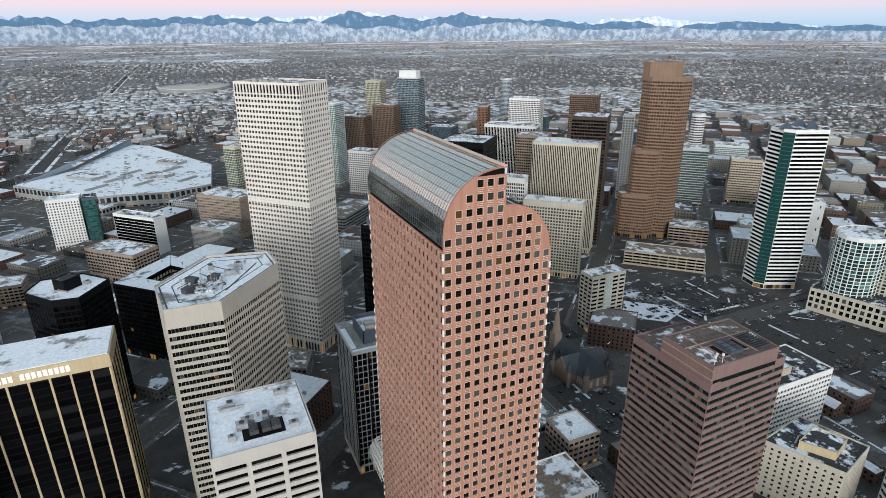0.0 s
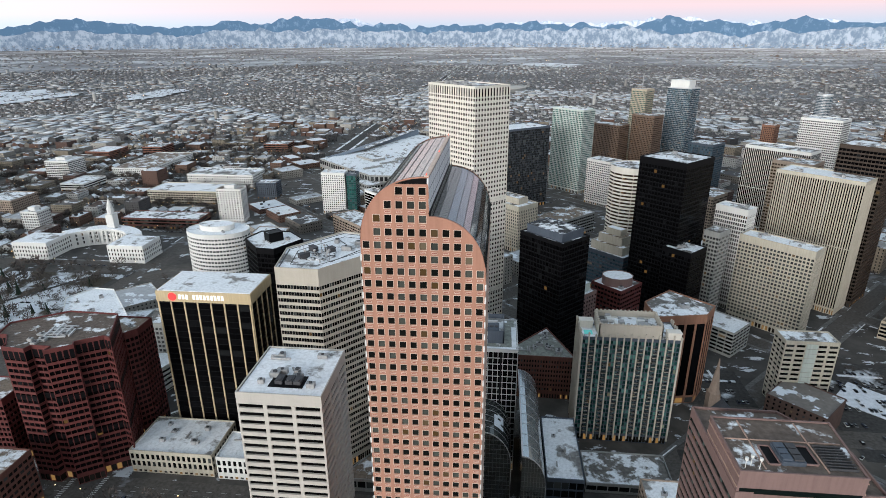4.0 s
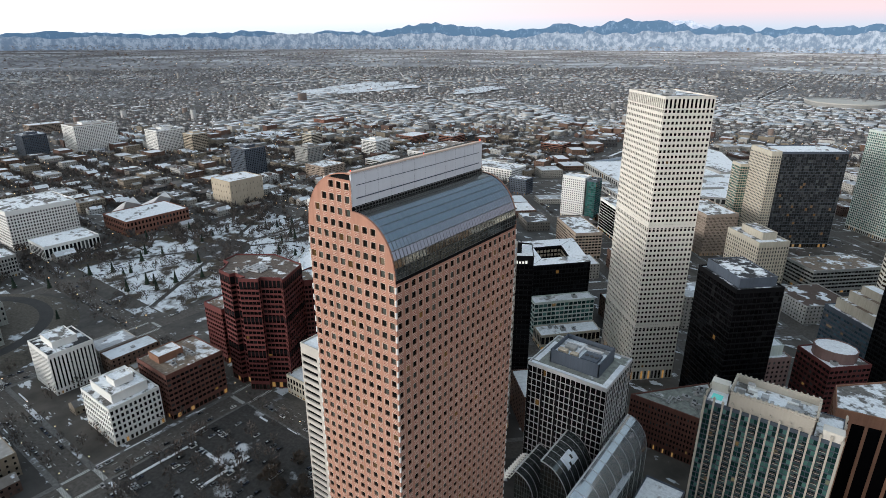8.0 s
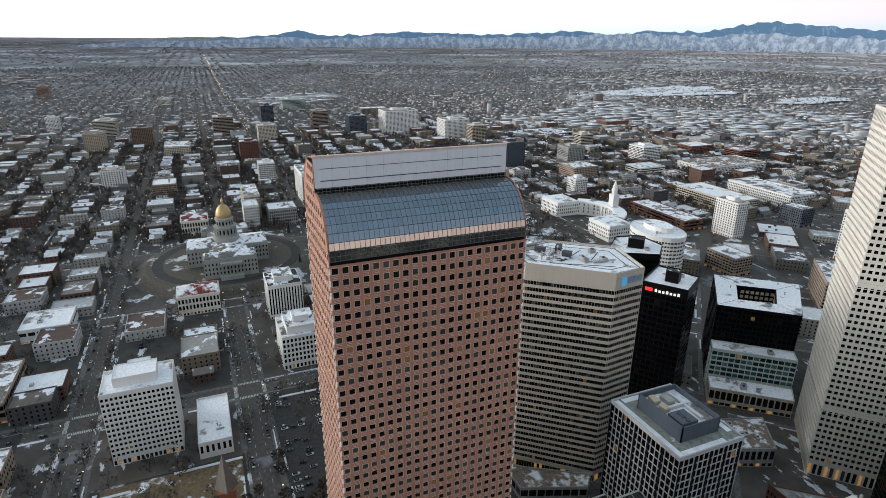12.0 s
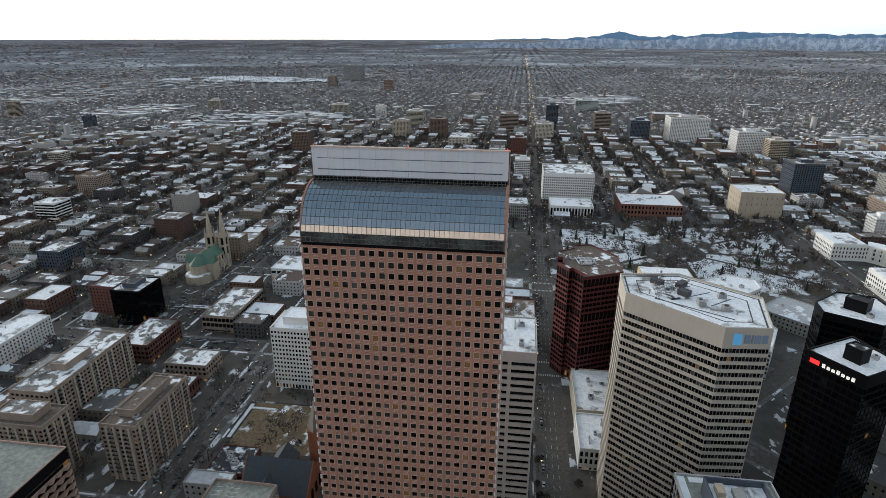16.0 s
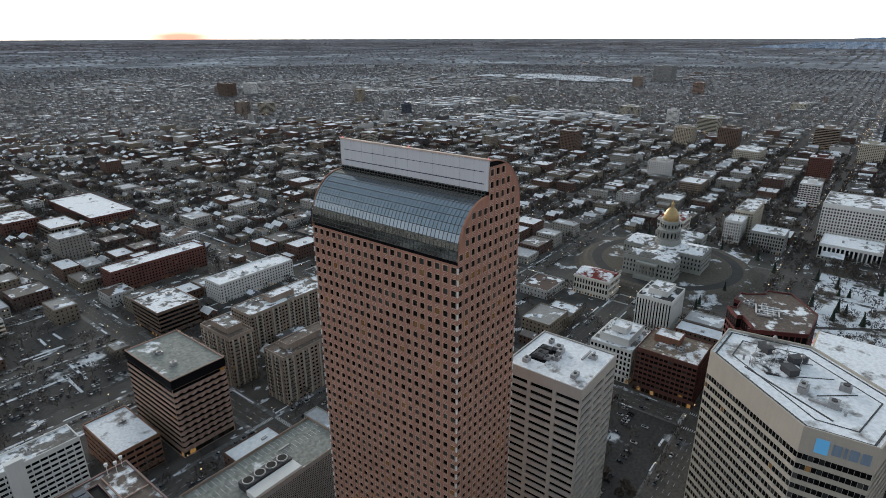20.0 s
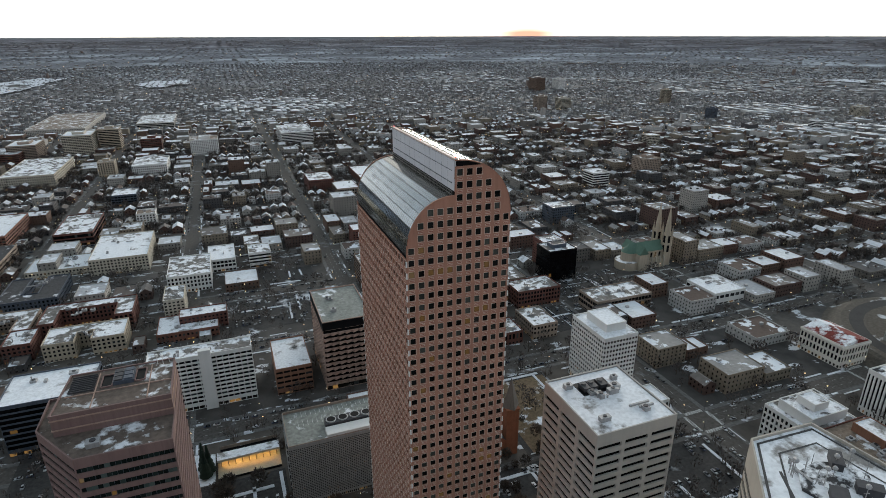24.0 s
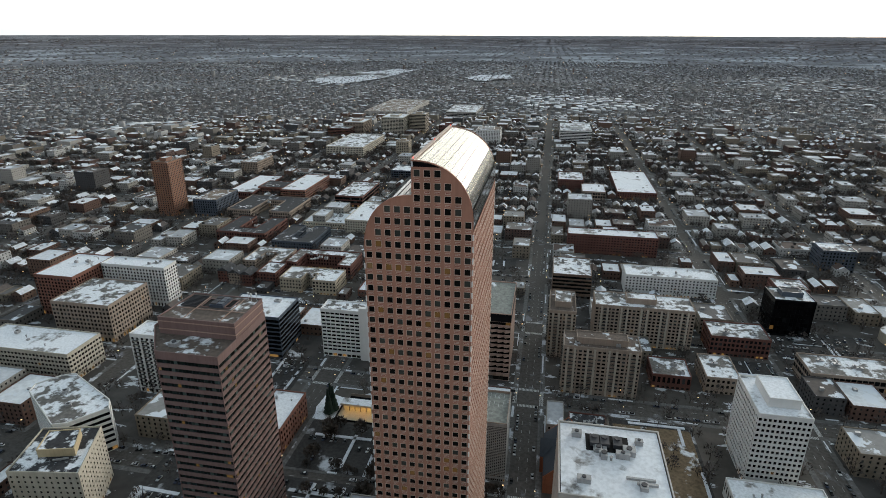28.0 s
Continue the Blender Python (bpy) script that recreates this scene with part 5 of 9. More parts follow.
building("parking_garage", "concrete parking garage with a snowy top deck", turned(290, 420, 62, 30), 22, "grey", "dark", 6, 3.2, 0.7, 1.4, 0.4, "snow", 1, 1.0, panes=20, plant=3)
b = building("office_block", "dark red granite tower with chamfered corners", [(-186, 250), (-180, 250), (-172, 240), (-172, 237), (-158, 236), (-157, 240), (-146, 240), (-146, 235), (-134, 243), (-136, 246), (-124, 254), (-119, 252), (-133, 281), (-165, 282), (-190, 264)], 90, "redbrick", "black", 3.2, 3.8, 0.3, 1.55, 0.5, "brown", 6, 5, panes=140, plant=8)
building("office_wing", "lower dark red granite wing", [(-150, 283), (-133, 282), (-128, 288), (-128, 304), (-150, 304)], 76, "redbrick", "black", 2.8, 3.8, 0.7, 1.6, 0.4, "bare", 6, 4, panes=30, plant=2)
building("office_block", "white court building with rounded snowy roof and a grid front", [(-253, 373), (-272, 402), (-261, 424), (-242, 423), (-196, 373), (-219, 352)], 38, "white", "blue", 3.2, 3.7, 0.7, 1.5, 0.4, "snow", 5, 2, panes=30, plant=6)
building("office_block", "slim grey stone office block beside the bank tower", rect(-173, -146, 352, 374), 45, "grey", "grey", 3.0, 3.7, 0.9, 1.4, 0.4, "half", 5, 3, panes=24, plant=5)
building("office_wing", "dark red granite side wing", rect(-216, -192, 246, 270), 48, "redbrick", "black", 2.8, 3.8, 0.7, 1.6, 0.4, "bare", 6, 4, panes=20, plant=2)
b = building("office_block", "red-brown brick office block with steel braces", rect(-196, -157, 179, 222), 35, "brick", "dark", 3.4, 3.8, 0.7, 1.8, 0.5, "bare", 5, 2.5, panes=80, plant=9)
penthouse(b, rect(-190, -176, 185, 203), 35.1, 5, "rust", "snow")
b = building("office_block", "white stone office block with a stepped-back top floor", rect(-200, -160, 142, 175), 28, "white", "dark", 3.0, 3.7, 1.3, 1.5, 0.4, "half", 5, 1.5, panes=90, plant=2)
penthouse(b, rect(-195, -165, 147, 170), 28.1, 6, "white", "half")
penthouse(b, rect(-184, -172, 153, 165), 34.7, 4.5, "white", "half")
b = building("office_block", "white stone office block with tall slot windows", rect(-290, -253, 143, 174), 33, "white", "dark", 2.6, 40, 1.4, 0.6, 0.6, "dark", 4, 2.5, panes=40, plant=2)
penthouse(b, rect(-284, -262, 150, 167), 33.1, 5, "white", "half")
b = building("office_block", "white precast office block with rows of square windows", rect(-117, -88.5, 29, 69), 50, "white", "black", 2.5, 3.5, 0.95, 1.6, 0.5, "snow", 5, 2, panes=180, plant=2)
penthouse(b, rect(-113, -96, 36, 60), 50.1, 5.5, "white", "snow")
building("bank_annex", "low white stone annex with small windows", rect(-126, -75, 78, 98), 11, "white", "dark", 3.6, 3.8, 1.8, 1.8, 0.3, "snow", 2.4, 1.5, panes=40, plant=2)
b = building("office_block", "black mirror-glass office cube on a plaza", rect(-197, -164, -157, -129), 34, "black", "black", 3.0, 3.8, 0.06, 0.1, 0.1, "half", 2, 0.5, panes=60, plant=3)
penthouse(b, rect(-189, -172, -150, -138), 34.1, 4, "slate", "dark")
b = building("apartment_block", "tan apartment block with stacked balconies", rect(-37, 17, -30, -7), 39, "tan", "dark", 3.3, 3.0, 1.2, 1.3, 0.6, "brown", 3, 2, panes=110, plant=6)
b = building("apartment_block", "tan apartment block with brick corner bays", rect(7, 28, -95, -56), 42, "tan", "dark", 3.3, 3.0, 1.2, 1.3, 0.6, "brown", 3, 2, panes=80, plant=6)
b = building("apartment_block", "tan apartment block with balconies", rect(-90, -10, -114, -86), 36, "tan", "dark", 3.3, 3.0, 1.2, 1.3, 0.6, "half", 3, 2, panes=60, plant=5)
b = building("office_block", "pink stone office block with zigzag ribbon windows", rect(56, 92, -73, -14), 56, "rose", "black", 4.0, 3.8, 0.0, 1.8, 0.4, "deck", 5, 6, panes=80, plant=4)
building("parking_garage", "brick parking block with a snowy top deck", rect(101, 127, -67, -21), 21, "rust", "dark", 5, 3.4, 0.7, 2.3, 0.3, "snow", 3, 1.5, panes=20, plant=1)
b = building("parking_garage", "white perforated metal garage with an open top deck", rect(50, 129.5, 60, 92.5), 40, "grey", "smoke", 1.15, 1.1, 0.40, 0.5, 0.12, "deck", 3, 1.0, panes=0, plant=2)
b = building("hotel_block", "long white hotel slab with ribbon windows and a plain lift shaft", rect(141, 209, -41, -24), 42, "white", "dark", 4.0, 3.1, 0.5, 1.5, 0.5, "half", 4, 2, panes=110, plant=8)
s = Solid()
s.prism(rect(168, 176, -25, -21.5), 0, 47)
part("lift_shaft", s, [WALL["white"]], b)
b = building("office_block", "white office block with rounded corners and dark ribbon windows", [(296, 108), (302, 100), (346, 78), (354, 82), (363, 94), (360, 102), (318, 129), (310, 126)], 30, "white", "dark", 3.2, 3.7, 0.0, 1.9, 0.35, "half", 4, 2, panes=70, plant=5)
b = building("hotel_block", "cream plaster hotel with small square windows", [(266, 166), (282, 130), (314, 138), (304, 172)], 35, "cream", "dark", 3.6, 3.2, 2.3, 1.8, 0.3, "dark", 4, 2, panes=90, plant=6)
penthouse(b, [(278, 154), (287, 139), (303, 144), (297, 159)], 35.1, 4.5, "gold", "dark")
b = building("office_block", "white precast block with a grid of deep windows", rect(290, 360, 190, 224), 42, "white", "dark", 3.0, 3.7, 0.9, 1.8, 0.5, "dark", 5, 3, panes=120, plant=6)
penthouse(b, rect(300, 330, 198, 214), 42.1, 5, "beige", "half")
b = building("apartment_tower", "white apartment tower with dark balconies", rect(300, 323, 30, 50), 48, "white", "dark", 4.0, 3.1, 1.5, 1.0, 0.7, "snow", 5, 2, panes=90, plant=3)
b = building("apartment_tower", "green glass apartment tower with curved balconies", ngon(541, 290, 24, 20, 14), 77, "white", "teal", 5.2, 3.2, 0.8, 0.5, 0.5, "half", 14, 3, panes=60, plant=3)
b = building("apartment_tower", "cream apartment tower with a dark pyramid roof", [(548, 278), (556, 254), (581, 262), (573, 286)], 82, "cream", "teal", 4.2, 3.2, 1.4, 1.0, 0.5, "dark", 14, 3, panes=20, plant=0, quiet=True)
s = Solid()
lathe(s, 564, 270, [(19, 82.2), (0.5, 94)], 4)
part("pyramid_roof", s, [WALL["slate"]], b, "dark green-grey pyramid roof")
building("podium_block", "pale stone podium with arched openings", [(510, 306), (530, 243), (587, 262), (567, 324)], 22, "cream", "dark", 5, 5, 2.0, 2.0, 0.6, "dark", 2, 2, panes=20, plant=1, quiet=True)
building("apartment_block", "orange and white apartment block round a court", rect(456, 497, -100, -45), 40, "orange", "dark", 3.3, 3.1, 1.4, 1.2, 0.5, "snow", 5, 2, panes=60, plant=4)
building("apartment_block", "white and orange apartment wing", rect(388, 455.5, -100, -80), 40, "white", "dark", 3.3, 3.1, 1.4, 1.2, 0.5, "snow", 5, 2, panes=60, plant=5)
building("apartment_block", "tan block with stepped terraces", rect(392, 448, -60, -10), 34, "tan", "dark", 3.4, 3.5, 1.4, 1.6, 0.4, "half", 5, 2, panes=90, plant=6)
building("office_block", "cream office block with a snowy roof", rect(380, 468, 16, 50), 24, "cream", "dark", 3.2, 3.6, 1.0, 1.7, 0.4, "snow", 4, 2, panes=70, plant=4)
building("office_block", "black ribbon-window office block with a snowy roof", rect(240, 292, -51, -13), 36, "slate", "black", 4, 3.6, 0.0, 1.2, 0.3, "snow", 4, 1.5, panes=30, plant=4)
building("club_house", "low white pavilion block with a dark base", rect(-324, -285, -60, -22), 12, "white", "smoke", 6, 6, 1.2, 3.5, 0.4, "snow", 3.2, 2, panes=20, plant=2)
building("court_house", "white stone court block with tall window slots", rect(-702, -630, 240, 318), 50, "white", "dark", 3.2, 3.8, 1.5, 1.7, 0.4, "half", 5, 5, panes=60, plant=5)
building("court_house", "low white court pavilion with columns and a glass dome", rect(-610, -562, 250, 312), 17, "white", "dark", 4.5, 12, 1.6, 0.6, 0.8, "snow", 3, 2.5, panes=30, plant=3)
building("office_block", "low white stone block at the street corner", rect(-121, -69, 249, 282), 15, "cream", "dark", 3.2, 3.6, 1.3, 1.5, 0.35, "snow", 3.2, 1.5, panes=60, plant=8)
building("office_block", "low white stone shop row", rect(-66, -30, 248, 272), 15, "white", "dark", 3.2, 3.6, 1.3, 1.5, 0.35, "snow", 3.2, 1.5, panes=30, plant=6)
building("office_block", "orange brick block with a white roof", rect(190, 212, 54, 94), 18, "orange", "dark", 3.4, 3.8, 1.6, 1.8, 0.4, "snow", 4, 1.5, panes=20, plant=2)
lit = holder("parking_ramp", 0, 0, 0, "sunken parking ramp under a snowy canopy, lit yellow", "garage")
TAKEN.append((130, 172, 24, 58))
s = Solid()
s.prism(rect(132.5, 169.5, 36.8, 44.2), 5.2, 5.8)
part("canopy", s, [ROOF["snow"]], lit, "long snow-covered canopy")
s = Solid()
s.slab((132.5, 44.3), (169.5, 44.3), -0.1, 0.15, 4.5, 5.9)
part("fascia", s, [WALL["cream"]], lit)
s = Solid()
s.prism(rect(132.5, 169.5, 36.6, 37.2), 0.2, 5.2)
part("back_wall", s, [WALL["beige"]], lit)
s = Solid()
s.prism(rect(132.5, 169.5, 37.2, 55.4), 0.22, 0.34)
part("apron", s, [WALL["beige"]], lit, "pale concrete apron")
for p, q in (((132.5, 55.6), (170, 55.6)), ((170, 55.6), (170, 37))):
    s = Solid()
    s.slab(p, q, -0.2, 0.2, 0.2, 1.5)
    part("kerb_wall", s, [WALL["black"]], lit)
for k in range(9):
    x = 134.5 + k * 4.1
    s = Solid()
    s.prism(rect(x - 0.2, x + 0.2, 43.5, 43.9), 0.3, 5.2)
    part("post", s, [WALL["tan"]], lit)
    if k < 8:
        s = Solid()
        s.prism(rect(x + 0.9, x + 3.2, 42.6, 43.0), 4.9, 5.1)
        part("lamp_tube", s, [shining("warm_tube", (1.0, 0.60, 0.17), 34)] if k == 0 else [bpy.data.materials["warm_tube"]], lit, "warm yellow strip lamp")
s = Solid()
s.prism(rect(133, 168, 27, 33.5), 0.2, 0.3)
part("lane", s, [WALL["black"]], lit)
for y in (26.6, 33.9):
    s = Solid()
    s.slab((168, y), (133, y), -0.15, 0.15, 0.2, 2.4)
    part("parapet_wall", s, [WALL["tan"]], lit)
s = Solid()
s.prism([(171, 30), (186, 26), (188, 44), (184, 57), (171, 57)], 0.2, 0.3)
tagged(part("snow_lawn", s, [ROOF["snow"]], None), "small corner lawn under snow beside the parking ramp", "lawn", kind="structure")
building("hotel_block", "red sandstone triangular hotel", [(100, 350), (155, 349), (137, 394)], 34, "brick", "dark", 2.0, 3.6, 1.0, 1.7, 0.4, "deck", 5, 2.5, panes=70, plant=34)
building("shop_block", "low black shop block with a snowy roof", rect(128, 149, 247, 303), 17, "slate", "dark", 4, 4, 0.4, 1.2, 0.3, "snow", 4, 1.5, panes=20, plant=7)
building("parking_garage", "small open parking deck", rect(152, 202, 258, 286), 6, "grey", "dark", 6, 3, 0.6, 1.2, 0.3, "half", 0.5, 1.0, panes=10, plant=0)
building("shop_block", "brown brick block with a snowy roof", rect(178, 201, 222, 246), 22, "tan", "dark", 4, 4, 1.0, 2.2, 0.3, "snow", 4, 1.5, panes=20, plant=3)
building("bank_hall", "low blue-glass hall with a grey metal roof", rect(116, 171, 186, 216), 22, "white", "blue", 2.2, 9, 0.5, 0.6, 0.4, "bare", 3, 2.5, panes=40, plant=4)
building("museum_block", "red brick museum block with a white hall", rect(-640, -575, 352, 440), 20, "orange", "dark", 5, 5, 2.5, 3, 0.4, "snow", 4, 2, panes=10, plant=4)
building("museum_block", "tall grey tiled museum block with narrow slots", rect(-640, -590, 520, 580), 40, "beige", "dark", 7, 9, 6.2, 6, 0.3, "snow", 6, 6, panes=10, plant=2)
b = building("office_tower", "white precast office tower with dark ribbon windows and snowy roof", rect(-9.7, 26.8, 178.4, 216.2), 111.5, "greige", "black", 12.4, 3.9, 1.7, 2.0, 0.9, "snow", 6, 5, panes=90, plant=14, parapet=0.6, category="skyscraper")
# black slab paints the shaded plant well; the roof stays flat
s = Solid()
s.prism(rect(2, 17, 184, 193), 111.57, 111.75)
part("roof_well", s, [WALL["black"]], b, "black slab painted for a shaded plant well")
for x in (6, 10.5, 14):
    s = Solid()
    s.prism(rect(x - 1.6, x + 1.6, 186, 191), 111.75, 113.4)
    s.prism(ngon(x, 187.4, 1.1, 1.1, 10), 113.4, 113.8)
    part("cooling_tower", s, [M_PLANT_DARK], b)
building("apartment_block", "long brick and grey apartment block", rect(-96, 8, -328, -303), 24, "brick", "dark", 3.4, 3.1, 1.6, 1.5, 0.4, "snow", 3, 2, panes=60, plant=5)
building("apartment_block", "white stucco apartment block with a notched roof", rect(-136, -48, -224, -196), 20, "white", "dark", 3.4, 3.0, 1.8, 1.4, 0.4, "snow", 3, 1.5, panes=60, plant=6)
building("apartment_block", "red brick apartment block", rect(-206, -178, -190, -164), 30, "brick", "dark", 3.4, 3.1, 1.9, 1.6, 0.3, "half", 3, 1.5, panes=30, plant=3)
building("office_block", "long brown office block with ribbon windows and snowy roof", rect(-226, -164, -72, -42), 15, "tan", "dark", 4, 3.6, 0.3, 1.7, 0.4, "half", 3, 1.5, panes=30, plant=7)
building("shop_block", "brown brick block with a snowy flat roof", rect(-78, -50, -52, -26), 11, "brick", "dark", 3.6, 3.6, 1.5, 1.7, 0.3, "half", 3.4, 1.2, panes=20, plant=4)
building("shop_block", "tan brick hall block beside the church", rect(-112, -88, -60, -26), 13, "tan", "dark", 3.6, 3.8, 1.6, 1.9, 0.3, "half", 3.4, 1.2, panes=20, plant=4)
building("office_block", "red brick office block with vertical window strips", rect(-150, -104, -112, -84), 17, "brick", "dark", 3.4, 3.5, 1.2, 1.6, 0.3, "half", 3.4, 1.2, panes=30, plant=5)
building("shop_block", "dark flat-roofed shop with snowy roof ducts", rect(-12, 12, 28, 52), 8, "brick", "dark", 4, 3.8, 1.2, 1.7, 0.3, "dark", 3.4, 1.2, panes=10, plant=16)
building("office_block", "white stone state office block", rect(-650, -582, 150, 172), 36, "cream", "dark", 3.0, 3.6, 1.3, 1.6, 0.3, "half", 4, 2.5, panes=30, plant=4)
building("office_block", "white stone state office with a stepped roof", rect(-580, -548, 146, 166), 30, "white", "dark", 3.0, 3.6, 1.3, 1.6, 0.3, "snow", 4, 2.5, panes=30, plant=4)
building("office_block", "grey stone office block near the park", rect(-575, -540, 178, 216), 24, "grey", "dark", 3.0, 3.6, 1.3, 1.6, 0.3, "snow", 4, 2.5, panes=30, plant=4)
# mid-rise blocks, district by district: x, y, length along x, length along y, height, wall, what it is
SOUTH_HILL = [
    (-1020, 196, 37, 37, 42, "brick", "red-brown office tower"),
    (-813, 207, 28, 28, 36, "white", "slim white apartment slab"),
    (-1406, 166, 51, 51, 47, "tan", "tan stepped tower"),
    (-1254, -114, 42, 42, 41, "beige", "beige apartment tower"),
    (-1614, -257, 30, 30, 37, "white", "white apartment tower"),
    (-1681, -417, 36, 60, 32, "cream", "cream twin apartment slab"),
    (-1475, -116, 51, 51, 41, "cream", "pale stepped apartment tower"),
    (-1275, -18, 44, 44, 46, "brown", "brown apartment tower"),
    (-1250, 260, 44, 44, 42, "cream", "cream grid office tower"),
    (-1448, 285, 34, 34, 67, "slate", "dark teal office tower"),
    (-1396, 420, 43, 43, 54, "tan", "tan brick tower"),
    (-1275, 613, 65, 93, 61, "white", "white and green hospital block"),
]
SOUTH_FAR = [
    (-1314, 504, 48, 48, 47, "slate", "grey glass office block"),
    (-1644, 647, 43, 87, 26, "tan", "long tan hospital wing"),
    (-1885, 424, 64, 80, 39, "teal", "pale green office block"),
    (-2177, 0, 47, 47, 24, "cream", "far cream apartment block"),
    # these three walls are paled in place of the haze before them
    (-3283, -828, 101, 101, 85, "grey", "haze-greyed pair of dark glass towers"),
    (-2796, -806, 40, 40, 51, "tan", "haze-paled orange tower far off"),
    (-2620, -461, 42, 42, 48, "rose", "haze-paled red brick tower far off"),
    (-863, -41, 35, 35, 32, "white", "white apartment block"),
    (-1137, 56, 72, 51, 24, "cream", "cream walk-up flats"),
    (-791, 40, 44, 36, 19, "tan", "tan brick flats"),
]
EAST = [
    (-454, -463, 32, 32, 26, "white", "white walk-up flats"),
    (-593, -504, 37, 37, 32, "tan", "tan stone school block"),
    (-287, -312, 35, 29, 24, "slate", "blue-grey apartment block"),
    (-805, -747, 29, 29, 24, "cream", "cream apartment block"),
    (-1429, -1424, 29, 29, 50, "beige", "beige tower by the park"),
    (-1372, -2082, 40, 57, 45, "white", "white tower by the park"),
    (-1241, -2062, 45, 76, 56, "brown", "brown tower by the park"),
    (-905, -1443, 32, 41, 45, "tan", "tan tower by the park"),
    (-968, -1398, 35, 44, 40, "cream", "cream tower by the park"),
    (-1279, -1044, 25, 25, 31, "slate", "dark slab pair"),
    (-990, -288, 38, 38, 49, "brown", "brown apartment tower with pale balconies"),
    (-1726, -895, 37, 37, 33, "cream", "cream apartment tower"),
    (-1369, -763, 26, 26, 26, "white", "white apartment block"),
]
CIVIC = [
    (-748, 667, 46, 46, 57, "slate", "grey-green glass apartment tower"),
    (-1130, 714, 54, 68, 51, "white", "white grid apartment slab"),
    (-1058, 745, 38, 38, 44, "beige", "beige stepped tower"),
    (-896, 951, 34, 34, 34, "cream", "cream office tower"),
    (-759, 822, 41, 41, 36, "grey", "grey glass office tower"),
    (-633, 753, 52, 52, 26, "tan", "tan terraced office block"),
    (-712, 977, 46, 46, 35, "white", "white banded office block"),
    (-631, 911, 43, 61, 13, "white", "low white office wing"),
    (-598, 1078, 79, 158, 15, "white", "long white apartment block"),
    (-524, 673, 24, 24, 31, "white", "white apartment slab with a blank end"),
    (-758, 1163, 54, 67, 19, "orange", "orange brick housing"),
    (-666, 1207, 43, 53, 21, "orange", "orange brick flats"),
    (-1311, 656, 25, 25, 57, "white", "white hospital tower"),
    (-1174, 1259, 48, 81, 16, "orange", "yellow-orange school"),
]
HOSPITAL_HILL = [
    (438, -1121, 57, 71, 44, "cream", "cream hospital block"),
    (384, -1160, 43, 43, 47, "beige", "beige hospital tower"),
    (548, -1578, 137, 342, 17, "greige", "long grey hospital slab"),
    (464, -875, 82, 164, 22, "cream", "long cream clinic block"),
    (537, -1103, 53, 76, 32, "tan", "tan hospital wing"),
    (563, -1078, 58, 96, 21, "brick", "brick hospital wing"),
    (351, -860, 28, 28, 27, "beige", "beige clinic block"),
    (276, -859, 59, 85, 22, "white", "white clinic block"),
    (295, -1109, 43, 43, 28, "brick", "red brick clinic"),
    (313, -1525, 94, 189, 18, "greige", "far grey clinic wing"),
    (182, -1033, 57, 57, 32, "white", "white and black flats"),
    (586, -644, 33, 66, 22, "tan", "tan apartment slab"),
]
UPTOWN_COURTS = [
    (296, -640, 35, 44, 17, "slate", "dark teal shop block"),
    (332, -485, 44, 89, 16, "brick", "brick walk-up flats"),
    (254, -503, 24, 24, 19, "white", "small white flats"),
    (192, -271, 42, 60, 18, "white", "white hall with an overhanging roof"),
    (160, -311, 29, 49, 14, "white", "white row flats"),
    (119, -300, 24, 30, 17, "white", "white corner flats"),
    (518, -385, 37, 61, 24, "slate", "grey-roofed court"),
    (517, -505, 45, 113, 11, "brick", "dark-roofed row flats"),
    (424, -496, 41, 104, 20, "orange", "orange row flats"),
]
LOW_EAST = [
    (6, -197, 38, 48, 25, "brown", "brown banded office block"),
    (-105, -637, 61, 153, 12, "brick", "long brick flats"),
    (-2, -620, 41, 59, 21, "brick", "red brick flats"),
    (-37, -568, 36, 52, 15, "tan", "tan flats"),
    (-23, -1106, 74, 124, 31, "white", "white and black apartment complex"),
]
OTHERS = [
    (573, -361, 26, 33, 78, "rust", "tall red-brown apartment tower"),
    (-390, 958, 120, 55, 22, "white", "long white court block with green glass"),
    (-402, 852, 115, 55, 20, "cream", "broad cream civic block"),
    (-367, 718, 112, 35, 14, "brick", "long red-roofed brick block"),
    (-281, 747, 36, 20, 48, "white", "white slab tower with a blank end"),
    (-280, 878, 33, 25, 26, "slate", "blue-black glass office block"),
    (-185, 642, 40, 28, 22, "tan", "tan brick office block"),
    (-413, 1278, 56, 45, 18, "orange", "low orange brick housing block"),
]
